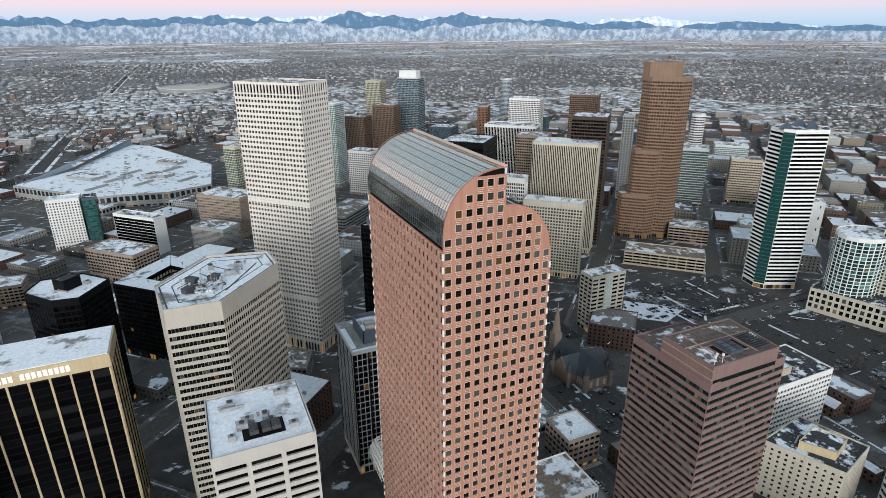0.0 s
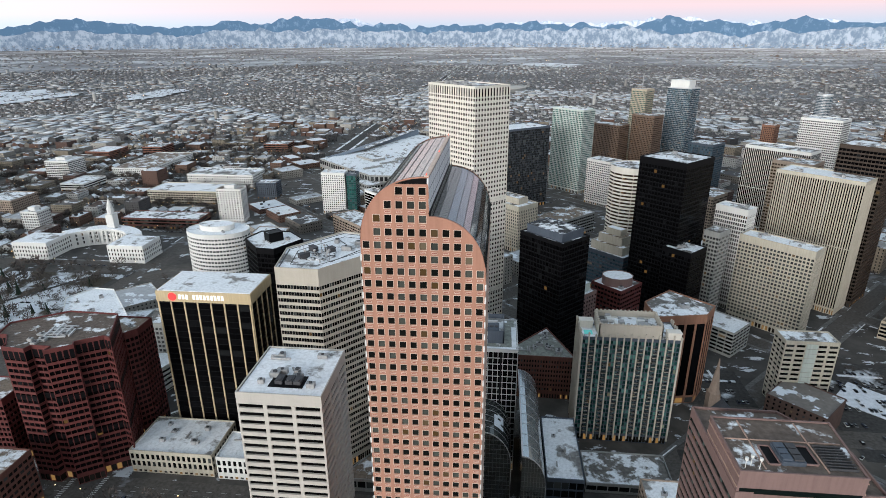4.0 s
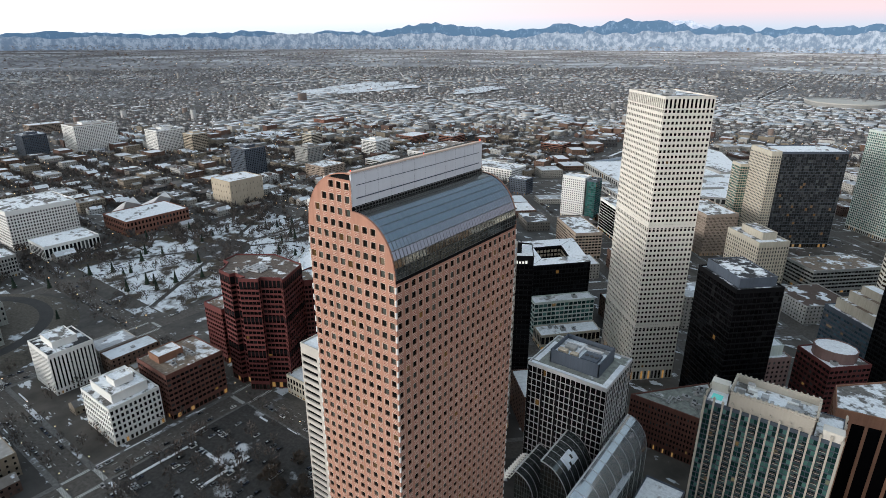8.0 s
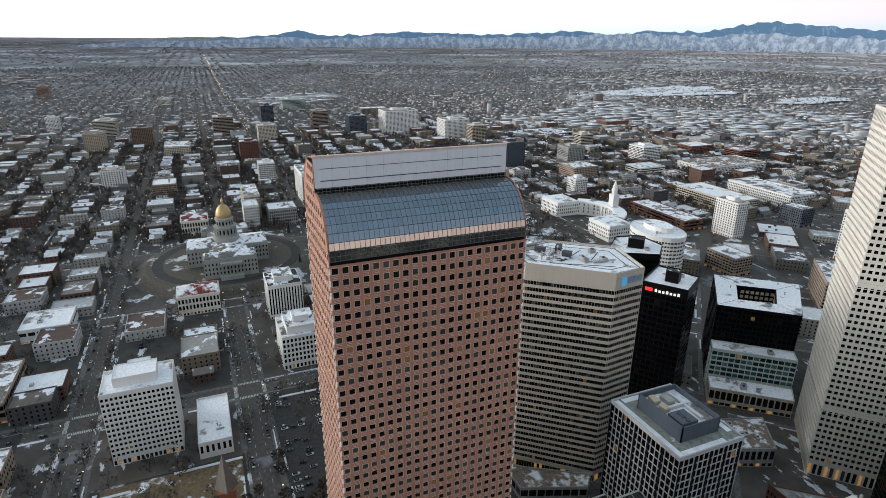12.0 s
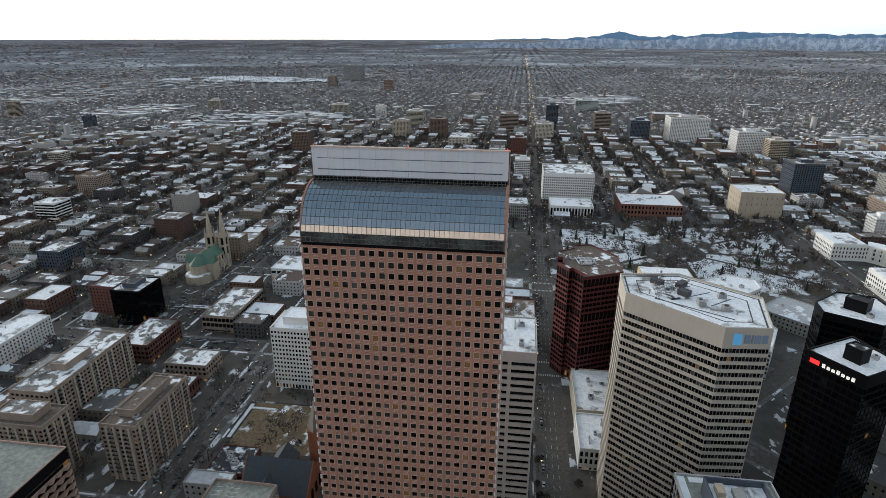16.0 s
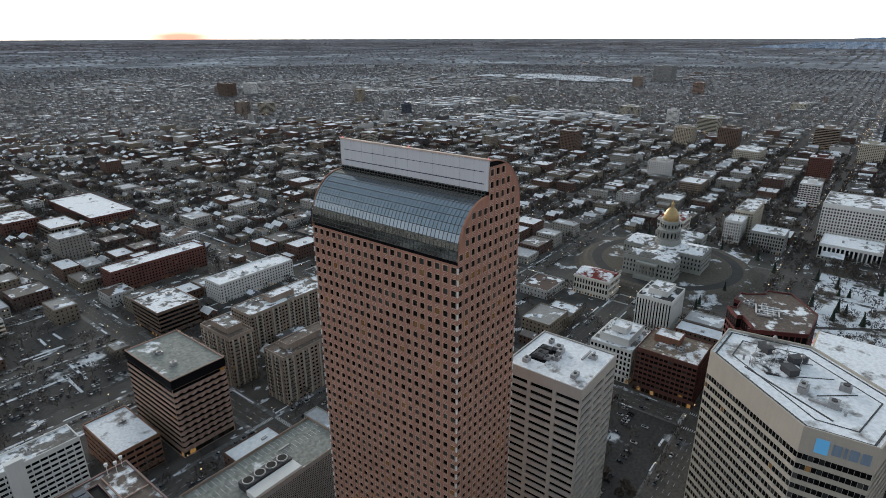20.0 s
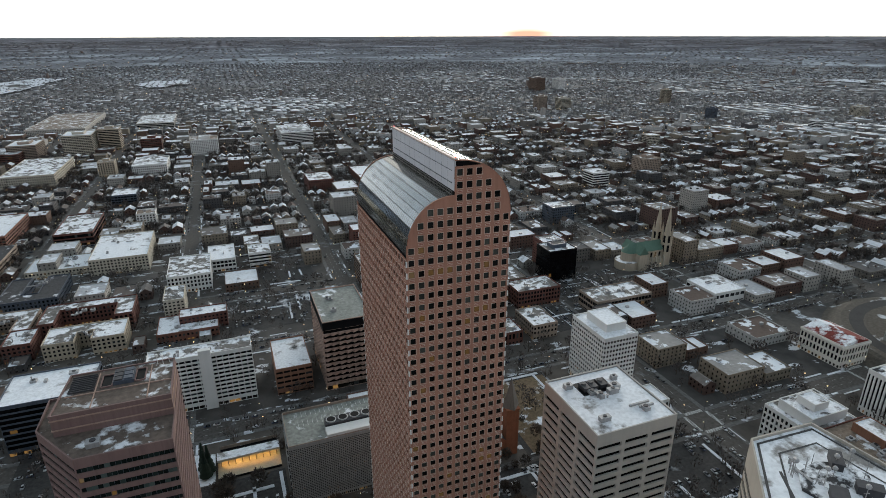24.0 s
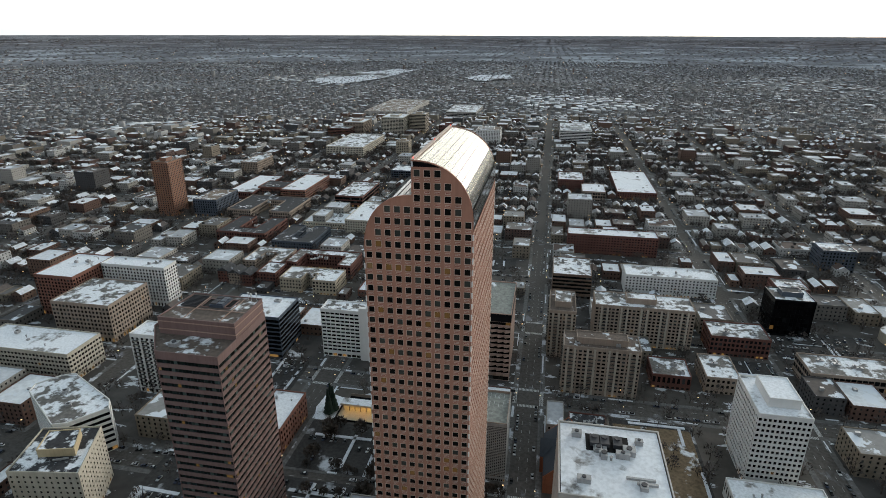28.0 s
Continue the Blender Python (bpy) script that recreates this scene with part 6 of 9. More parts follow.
for n_, (x, y, wx, wy, hh, wl_, lb) in enumerate(SOUTH_HILL + SOUTH_FAR + EAST + CIVIC + HOSPITAL_HILL + UPTOWN_COURTS + LOW_EAST + OTHERS):
    gx, gy, gz, k = (float(v) for v in far_out(x, y))
    bay, fl_, pr, sp = ((3.4, 3.3, 1.6, 1.5), (4.2, 3.2, 0.9, 1.4), (3.0, 3.5, 0.0, 1.7), (3.8, 3.1, 2.0, 1.3))[n_ % 4 if k > 0.97 else 0]
    root = building("mid_rise", lb + (" with rows of windows" if wl_ != "slate" else " with ribbon glazing"), rect(gx - wx * k / 2, gx + wx * k / 2, gy - wy * k / 2, gy + wy * k / 2), gz + hh * k, wl_, "office" if n_ % 3 == 0 else "dark", bay * k, fl_ * k, pr * k, sp * k, 0.35, ("half", "snow", "half", "bare")[n_ % 4] if hh > 12 else "snow", 4 * k, 1.6 * k, z0=gz, panes=6 if n_ % 5 == 0 else 0, plant=2, seed=n_)
    if hh > 26 and wx > 20:
        penthouse(root, rect(gx - wx * k * 0.22, gx + wx * k * 0.18, gy - wy * k * 0.2, gy + wy * k * 0.24), gz + hh * k + 0.1, 4.5 * k, wl_, "half")
for pl, hh, w_, g_, by, fl_, pr, sp, lb in ((turned(432, 932, 42, 40), 86, "slate", "blue", 3, 3.6, 0.3, 1.0, "dark navy glass block with a boxy top"), (turned(585, 1080, 22, 22), 97, "rust", "dark", 3, 3.3, 1.5, 1.4, "slim red brick apartment tower"), (turned(480, 735, 80, 36), 112, "white", "black", 2.4, 40, 0.7, 0.6, "black tower with white fins and crown"), (turned(624, 945, 60, 40), 124, "white", "dark", 3, 3.6, 0.9, 1.6, "white terraced tower with dark windows"), (turned(440, 528, 40, 42), 154, "umber", "black", 3, 3.8, 0.3, 1.5, "dark brown bronze-glass tower"), (turned(436, 640, 42, 34), 116, "tan", "bronze", 3, 3.7, 0.6, 1.8, "tan tower with brown window bands"), (turned(685, 595, 38, 30), 85, "white", "green", 2.2, 3.6, 0.2, 0.9, "white framed tower with green glass bands"), (ngon(726, 660, 10, 10, 14), 125, "white", "dark", 3, 3.7, 0.0, 1.9, "round white tower with dark bands"), (turned(768, 569, 42, 30), 66, "beige", "grey", 4, 3.6, 0.5, 1.9, "beige block with lit window bands"), (turned(604, 665, 16, 16), 130, "white", "black", 4, 3.8, 1.6, 1.6, "slim white slab tower"), (turned(702, 872, 52, 40), 134, "brown", "bronze", 3, 3.7, 0.8, 1.6, "red-brown tower with dark bands"), (turned(262, 862, 42, 30), 70, "white", "grey", 3.4, 3.3, 1.2, 1.4, "white apartment block with balconies"), (turned(652, 396, 26, 20), 62, "white", "dark", 9, 12, 7.5, 10, "blank white slab wall block"), (turned(800, 1000, 40, 40), 70, "teal", "blue", 3, 3.6, 0.5, 1.2, "teal glass loft tower"), (turned(880, 900, 50, 40), 48, "slate", "blue", 3, 3.6, 0.3, 1.0, "dark glass loft block"), (turned(760, 1120, 44, 40), 60, "slate", "green", 3, 3.6, 0.4, 1.0, "green glass apartment block"), (turned(980, 760, 60, 40), 36, "teal", "blue", 3, 3.4, 0.7, 1.2, "pale loft block with balconies"), (turned(900, 640, 70, 30), 30, "tan", "dark", 3.4, 3.4, 1.2, 1.5, "tan loft block by the rail yard"), (turned(560, 900, 44, 40), 60, "cream", "dark", 3.2, 3.5, 1.3, 1.5, "cream stone office block"), (turned(360, 700, 40, 36), 62, "tan", "dark", 3.2, 3.6, 1.2, 1.6, "tan stone office block"), (turned(300, 760, 44, 36), 44, "brick", "dark", 3.2, 3.6, 1.5, 1.6, "red brick warehouse block"), (turned(600, 770, 40, 36), 52, "beige", "dark", 3.2, 3.6, 1.3, 1.5, "beige stone office block"), (turned(50, 740, 68, 42), 52, "tan", "dark", 1.7, 3.6, 0.9, 1.2, "grey-tan office block with close window slots"), (turned(24, 690, 48, 30), 30, "grey", "dark", 1.6, 20, 0.8, 1.0, "grey ribbed telephone block"), (turned(-68, 634, 68, 33), 33, "tan", "dark", 4, 3.4, 0.8, 1.6, "tan parking and office block"), (turned(-48, 721, 64, 17), 45, "white", "black", 3.2, 3.5, 0.0, 0.45, "black ribbon-glass office slab with white blank ends")):
    building("office_block", lb, pl, hh, w_, g_, by, fl_, pr, sp, 0.4, "half", 5, 3, panes=16, plant=4, sides=(0, 1) if "blank ends" in lb else None)


def court(x0, x1, y0, y1, wing, gap0, gap1, west=True):
    """A court block: wings round a yard that opens to one side between gap0 and gap1."""
    if west:
        return [(x0, y0), (x1, y0), (x1, y1), (gap1, y1), (gap1, y0 + wing), (gap0, y0 + wing), (gap0, y1), (x0, y1)]
    return [(x0, y0), (gap0, y0), (gap0, y1 - wing), (gap1, y1 - wing), (gap1, y0), (x1, y0), (x1, y1), (x0, y1)]


COURTS = [
    (court(239, 299, -165, -134, 14, 264, 276), 15, "beige", "half", "cream brick apartment court with patchy snow"),
    (court(237, 311, -214, -174, 14, 252, 298), 16, "brick", "half", "red brick apartment court with a snowy roof"),
    (court(317, 362, -217, -174, 15, 331, 347), 14, "tan", "half", "tan brick apartment court with patchy snow"),
    (rect(308, 329, -172, -143), 15, "brick", "half", "red brick corner flats with patchy snow"),
    (court(389, 484, -430, -354, 22, 420, 448), 13, "tan", "shingle", "apartment court with wet dark roofs"),
    (court(380, 446, -328, -262, 20, 402, 424, False), 13, "brick", "shingle", "brick apartment court with dark shingled roofs"),
    (court(310, 362, -306, -244, 18, 330, 344, False), 12, "slate", "shingle", "grey apartment court with dark wet roofs"),
    (rect(166, 216, -170, -134), 8, "orange", "snow", "low red brick hall with a white roof"),
    (rect(158, 198, -168, -150), 14, "brick", "snow", "taller red brick wing with a white roof"),
    (rect(194, 212, -213, -178), 20, "cream", "half", "narrow cream flats with a stepped roof"),
    (rect(237, 296, -411, -322), 18, "cream", "snow", "broad cream store with a white roof"),
    (rect(298, 360, -380, -334), 8, "cream", "snow", "low cream store wing with a white roof"),
    (rect(410, 500, -520, -478), 13, "orange", "shingle", "orange row flats with dark roofs"),
]


# ---- balconies, braces and roof works of the named buildings ----
root_of = {}
for o in scene.objects:
    if o.parent is None and o.get("label"):
        root_of.setdefault(o["label"], o)
M_RAIL = stone("dark_railing", (0.05, 0.05, 0.052), 0.5, 0.1, streak=0)
M_STUCCO = stone("pale_stucco", (0.42, 0.38, 0.32), 0.9, 0.12)


def balconies(root, p, q, at, z0, z1, step, width=3.0, out=1.3, backing=None):
    """Stacks of balconies on one wall: slab and railing on every floor, a stack at each share of its length."""
    p, q = Vector(p), Vector(q)
    d, l = (q - p).normalized(), (q - p).length
    for t in at:
        c = p + d * (l * t)
        a, b = c - d * width / 2, c + d * width / 2
        slab, rail = Solid(), Solid()
        z = z0
        while z < z1:
            slab.slab(a, b, 0.0, out, z, z + 0.2)
            rail.slab(a, b, out - 0.06, out, z + 0.35, z + 1.2)
            rail.slab(a, a + d * 0.06, 0.02, out, z + 0.35, z + 1.2)
            rail.slab(b - d * 0.06, b, 0.02, out, z + 0.35, z + 1.2)
            z += step
        st = part("balcony_stack", slab, [M_STUCCO], root)
        part("railing", rail, [M_RAIL], st)
        if backing:
            s = Solid()
            for e in (-1, 1):
                g = c + d * e * (width / 2 + 0.9)
                s.slab(g - d * 0.8, g + d * 0.8, 0.0, 0.5, 0.5, z1 + 2.5)
            part("pale_bay", s, [backing], root)


r = root_of["tan apartment block with stacked balconies"]
balconies(r, (17, -7), (-37, -7), (0.1, 0.36, 0.64, 0.9), 6, 36, 3.0, 3.2, 1.2, M_STUCCO)
balconies(r, (17, -30), (17, -7), (0.3, 0.7), 6, 36, 3.0, 3.0, 1.2, M_STUCCO)
penthouse(r, rect(-28, 8, -24, -13), 39.1, 4.5, "tan", "brown")
r = root_of["tan apartment block with brick corner bays"]
balconies(r, (28, -56), (7, -56), (0.25, 0.75), 6, 38, 3.0, 3.0, 1.2, M_STUCCO)
balconies(r, (28, -95), (28, -56), (0.2, 0.5, 0.8), 6, 38, 3.0, 3.0, 1.2, M_STUCCO)
penthouse(r, rect(11, 24, -86, -64), 42.1, 4.5, "tan", "half")
r = root_of["tan apartment block with balconies"]
balconies(r, (-10, -86), (-90, -86), (0.1, 0.3, 0.5, 0.7, 0.9), 5, 33, 3.0, 3.0, 1.2, M_STUCCO)
penthouse(r, rect(-60, -36, -106, -94), 36.1, 4.5, "tan", "half")
r = root_of["white apartment tower with dark balconies"]
balconies(r, (323, 50), (300, 50), (0.2, 0.5, 0.8), 6, 45, 3.1, 3.4, 1.4)
balconies(r, (300, 50), (300, 30), (0.25, 0.75), 6, 45, 3.1, 3.4, 1.4)
r = root_of["pale apartment tower with teal glass and balconies"]
balconies(r, (150, 305), (209, 305), (0.105, 0.25, 0.392, 0.607, 0.75, 0.893), 8, 72, 3.1, 2.4, 1.1)
s = Solid()
s.prism(rect(152, 157, 309, 314), 76.1, 76.35)
part("roof_pool", s, [shining("lit_pool", (0.10, 0.45, 0.42), 0.35)], r, "small lit turquoise roof pool")
for x, y in ((190, 326), (170, 326), (205, 308), (154, 320)):
    s = Solid()
    s.prism(rect(x - 4, x + 4, y - 2.5, y + 2.5), 76.1, 80.5)
    s.prism(rect(x - 4.3, x + 4.3, y - 2.8, y + 2.8), 80.5, 81.1)
    part("roof_pavilion", s, [WALL["pale"]], r)
# the green glass corner of the banded tower
r = root_of["white banded tower with a dark green glass corner"]
p, q = Vector((509.6, 363.2)), Vector((514, 354.2))
s = Solid()
s.slab(p, q, -0.2, 0.5, 6, 158)
part("green_corner", s, [PANE["green"]], r, "dark green glass corner strip")
s = Solid()
for k in range(39):
    s.slab(p, q, 0.5, 0.56, 8 + k * 3.9, 8.5 + k * 3.9)
part("corner_transom", s, [WALL["slate"]], r)
for x, y in ((516, 366), (541, 358), (545, 374)):
    s = Solid()
    lathe(s, x, y, [(9, 160.1), (1.0, 166)], 4)
    part("peak", s, [WALL["slate"]], r, "dark pyramid roof light")
# masts, dishes and tarred lines on the banded tower's roof
r = root_of["cream and dark banded office tower with chamfered corners"]
TB = [(-21, 258), (3, 257), (34, 293), (32, 313), (0, 320), (-25, 288)]
s = Solid()
for off, w in ((1.6, 0.7), (7.0, 0.5)):
    ring = inset(TB, off)
    for p, q in zip(ring, ring[1:] + ring[:1]):
        s.slab(p, q, -w, 0, 134.06, 134.16)
for t in (0.2, 0.45, 0.7):
    s.slab((-10 + 30 * t, 266 + 40 * t), (-16 + 26 * t, 284 + 30 * t), -0.3, 0.3, 134.06, 134.15)
s.slab((6, 270), (24, 300), -0.4, 0.4, 134.06, 134.15)
part("tar_line", s, [M_RAIL], r, "black tarred seams in the snowy roof")
s = Solid()
s.prism(ngon(-4, 279, 11, 8, 8, 0.6), 134.06, 134.9)
part("plant_deck", s, [ROOF["dark"]], r)
mast_rnd = random.Random(9)
for k in range(16):
    x, y = -4 + mast_rnd.uniform(-11, 11), 279 + mast_rnd.uniform(-8, 9)
    s = Solid()
    hgt = mast_rnd.uniform(2.5, 7)
    lathe(s, x, y, [(0.14, 134), (0.08, 134 + hgt)], 5)
    if k % 2 == 0:
        z = 134 + hgt
        lathe(s, x, y, [(0.1, z), (0.6, z + 0.3), (0.75, z + 0.8), (0.5, z + 1.3), (0.1, z + 1.5)], 8)
    for e in (0.4, 0.7):
        s.box(x, y, 134 + hgt * e, 134.1 + hgt * e, 1.6, 0.08, k)
    part("antenna_mast", s, [M_PLANT], r)
for x, y, w, d in ((-10, 274, 6, 3), (2, 284, 5, 4), (-8, 285, 3, 6)):
    s = Solid()
    s.box(x, y, 134.9, 137.2, w, d, 0.8)
    s.box(x, y, 137.2, 137.4, w + 0.4, d + 0.4, 0.8)
    part("equipment_hut", s, [M_PLANT_DARK], r)
# steel crates of pipes on the red granite tower
r = root_of["dark red granite tower with chamfered corners"]
for k in range(5):
    s = Solid()
    s.box(-158 + k * 3.4, 256 + (k % 2) * 2, 90.3, 91.3, 0.9, 12 - k, 0.2)
    s.box(-152, 250 + k * 3.2, 90.3, 91.1, 14 - k, 0.8, 0.2)
    part("duct", s, [WALL["silver"]], r)
RG = [(-186, 250), (-180, 250), (-172, 240), (-172, 237), (-158, 236), (-157, 240), (-146, 240), (-146, 235), (-134, 243), (-136, 246), (-124, 254), (-119, 252), (-133, 281), (-165, 282), (-190, 264)]
for z0_, z1_ in ((29, 32.4), (57, 60.4), (83.5, 88.5)):
    s = Solid()
    for p, q in zip(RG, RG[1:] + RG[:1]):
        p, q = Vector(p), Vector(q)
        d, l = (q - p).normalized(), (q - p).length
        n = max(1, round(l / 3.2))
        for k in range(n):
            c = p + d * ((k + 0.5) * l / n)
            w = l / n * 0.5 - 0.35
            if w > 0.4:
                s.slab(c - d * w, c + d * w, -0.1, 0.06, z0_, z1_)
    tagged(part("tall_window_band", s, [WALL["black"]], r, "band of tall dark windows"), kind="stuff")
# zigzag glazing edges on the pink stone block
r = root_of["pink stone office block with zigzag ribbon windows"]
for p, q in ((Vector((92, -14)), Vector((56, -14))),):
    d, l = (q - p).normalized(), (q - p).length
    for fl_ in range(11):
        s = Solid()
        n = 7
        z = 5 + 4.1 * fl_
        for k in range(n):
            a, b = p + d * (l * k / n), p + d * (l * (k + 1) / n)
            o = Vector((d.y, -d.x)) * 2.0
            m = a + (b - a) * 0.25 + o
            s.v += [(a.x, a.y, z), (m.x, m.y, z), (b.x, b.y, z), (a.x, a.y, z + 1.8), (m.x, m.y, z + 1.8), (b.x, b.y, z + 1.8)]
            i = len(s.v) - 6
            s.f += [(i, i + 1, i + 4, i + 3), (i + 1, i + 2, i + 5, i + 4), (i + 3, i + 4, i + 5), (i, i + 2, i + 1)]
            s.m += [0] * 4
        part("spandrel", s, [WALL["rose"]], r)
s = Solid()
ring = rect(56, 92, -73, -14)
for p, q in zip(ring, ring[1:] + ring[:1]):
    s.slab(p, q, 0.0, 0.06, 50.2, 56.4)
part("attic_band", s, [WALL["black"]], r, "black glass attic band")
# fans and stair house on the perforated garage
r = root_of["white perforated metal garage with an open top deck"]
s = Solid()
s.prism(rect(80, 107.5, 77, 83.8), 40.1, 44)
fan_box = part("fan_housing", s, [M_PLANT_DARK], r)
for k in range(4):
    s = Solid()
    s.prism(ngon(83.6 + k * 6.8, 80.4, 2.9, 2.9, 18), 44, 44.7)
    part("fan", s, [M_PLANT], fan_box)
    s = Solid()
    s.prism(ngon(83.6 + k * 6.8, 80.4, 2.4, 2.4, 18), 44.7, 44.73)
    part("fan_throat", s, [WALL["black"]], fan_box)
s = Solid()
s.prism(rect(80, 108, 84.4, 91.6), 40.1, 43)
part("plant_screen", s, [WALL["white"]], r, "white plant house on the top deck")
s = Solid()
for p, q in (((50.3, 60.3), (129.2, 60.3)), ((129.2, 60.3), (129.2, 92.2)), ((129.2, 92.2), (50.3, 92.2)), ((50.3, 92.2), (50.3, 60.3))):
    s.slab(p, q, -0.3, 0.0, 40, 41.6)
part("deck_wall", s, [WALL["tan"]], r)
s = Solid()
for k in range(9):
    s.prism(rect(129.2, 130.0, 86.5, 88.5), 4 + k * 4.2, 5.6 + k * 4.2)
part("corner_slot", s, [WALL["black"]], r, "small dark openings stacked at the corner")
s = Solid()
for k in range(26):
    for y in (61.5, 70):
        s.prism(rect(54 + k * 2.7, 54.14 + k * 2.7, y, y + 5), 40.07, 40.1)
part("bay_line", s, [WALL["white"]], r)
# the stadium bowl beyond the rail yards
gx, gy, gz, k = (float(v) for v in far_out(70.0, 2860.0))
bowl = Solid()
lathe(bowl, 0, 0, [(126, 0), (131, 10), (134, 17), (128, 20), (96, 10), (64, 2), (60, 1)], 48)
bowl.v = [(x * 1.1, y, z + 6 * (1 - abs(y) / 134) * (z > 12)) for x, y, z in bowl.v]
stadium = holder("stadium", gx, gy, gz, "grey oval stadium bowl with a curved rim", "stadium")
stadium.scale = (k, k, k)
part("bowl", bowl, [WALL["grey"]], stadium)
rim = Solid()
lathe(rim, 0, 0, [(134.5, 16), (136, 18), (134, 20), (128, 20.6), (134.4, 16.1)], 48)
rim.v = [(x * 1.1, y, z + 6 * (1 - abs(y) / 134)) for x, y, z in rim.v]
part("rim", rim, [WALL["greige"]], stadium)
# the great white halls south-west of downtown and snow lying in the open
hall = building("convention_centre", "huge low convention centre with a snow-white roof", [(-262, 1100), (-130, 963), (-97, 963), (-35, 950), (28, 975), (38, 1130), (-70, 1385), (-112, 1420), (-190, 1190), (-240, 1150)], 19, "grey", "smoke", 9, 8, 2.8, 5.5, 0.4, "snow", 4, 2, panes=0, plant=60)
for x0_, y0_, a_, b_ in ((-125, 928, 96, 30), (-20, 915, 30, 34)):
    building("loading_hall", "low grey loading hall before the convention centre", turned(x0_, y0_, a_, b_), 9, "grey", "dark", 6, 6, 2.5, 2.5, 0.4, "half", 1, 1.5, panes=4, plant=14, quiet=True)
s = Solid()
s.v = [(-262, 1108, 19.1), (-240, 1152, 19.1), (-118, 1440, 19.1), (-104, 1420, 19.1), (-225, 1140, 19.1), (-196, 1200, 25), (-118, 1440, 31), (-110, 1426, 31), (-186, 1186, 25)]
s.f = [(0, 1, 5), (1, 2, 6, 5), (2, 3, 7, 6), (3, 4, 8, 7), (4, 0, 8), (0, 5, 8), (5, 6, 7, 8)]
s.m = [0] * 6 + [1]
part("roof_blade", s, [stone("blue_grey_sheet", (0.17, 0.205, 0.25), 0.5, 0.15), ROOF["half"]], hall, "long blue-grey blade roof")
for q in range(7):
    s = Solid()
    s.prism(turned(-150 + q * 22, 1010 + (q % 3) * 46, 6, 40), 19.1, 21.4)
    part("roof_monitor", s, [WALL["grey"]], hall)
for x, y, w in ((-150, 1080, 60), (-40, 1050, 44), (-20, 1150, 50)):
    penthouse(hall, turned(x, y, w, w * 0.5), 19.1, 4, "grey", "half")
for k, (pl, t_, wl_, rf, lb) in enumerate(COURTS):
    building("apartment_block" if "store" not in lb else "store", lb, pl, t_, wl_, "dark", 3.4, 3.1, 1.6, 1.5, 0.35, rf, 3, 1.4, panes=14, plant=9 if rf == "half" else 5, seed=k, quiet="wing" in lb or "hall" in lb)


# ---- plain name boards on the towers ----
def board(root, p, q, z0, z1, out, mat, label=""):
    s = Solid()
    s.slab(p, q, out, out + 0.25, z0, z1)
    return part("sign_board", s, [mat], root, label)


M_SIGN_BLUE, M_SIGN_WHITE, M_SIGN_RED, M_SIGN_GREY = shining("blue_sign", (0.10, 0.35, 0.62), 0.25), shining("white_sign", (0.85, 0.83, 0.76), 0.45), shining("red_sign", (0.9, 0.03, 0.03), 0.8), stone("grey_sign", (0.20, 0.27, 0.36), 0.5, 0.05)
root_of = {}
for o in scene.objects:
    if o.parent is None and o.get("label"):
        root_of.setdefault(o["label"], o)
r = root_of["cream and dark banded office tower with chamfered corners"]
pa, pb = Vector((34, 293)), Vector((32, 313))
board(r, pa + (pb - pa) * 0.20, pa + (pb - pa) * 0.38, 127, 132.2, 0.02, M_SIGN_BLUE, "blue square sign panel")
for k0, k1 in ((0.43, 0.55), (0.58, 0.62), (0.65, 0.77), (0.80, 0.92)):
    board(r, pa + (pb - pa) * k0, pa + (pb - pa) * k1, 127.8, 131.6, 0.02, M_SIGN_GREY)
r = root_of["black glass bank tower with a snowy roof"]
pa, pb = Vector((-5, 347)), Vector((18, 363))
board(r, pa + (pb - pa) * 0.10, pa + (pb - pa) * 0.26, 101.4, 103.6, 0.02, M_SIGN_RED, "red lit sign shape")
for k in range(7):
    board(r, pa + (pb - pa) * (0.31 + k * 0.08), pa + (pb - pa) * (0.36 + k * 0.08), 101.4, 103.4 if k in (0, 3, 6) else 102.9, 0.02, M_SIGN_WHITE, "white lit sign bar")
r = root_of["black glass bank tower with gold ribs and crown"]
s = Solid()
s.v = [(-99 + 2.6 * math.cos(2 * math.pi * i / 20), 285.2, 101.6 + 2.6 * math.sin(2 * math.pi * i / 20)) for i in range(20)] + [(-99 + 2.6 * math.cos(2 * math.pi * i / 20), 285.49, 101.6 + 2.6 * math.sin(2 * math.pi * i / 20)) for i in range(20)]
s.f = [tuple(range(20)), tuple(range(39, 19, -1))] + [((i + 1) % 20, i, 20 + i, 20 + (i + 1) % 20) for i in range(20)]
s.m = [0] * 22
part("sign_disc", s, [M_SIGN_RED], r, "red round sign disc")
for k in [0, 1, 2, 4, 5, 6, 7, 8, 9, 10, 11, 12]:
    board(r, (-95 + k * 2.25, 285.5), (-93.5 + k * 2.25, 285.5), 100.2, 103.2, 0.02, M_SIGN_WHITE, "white sign bar")


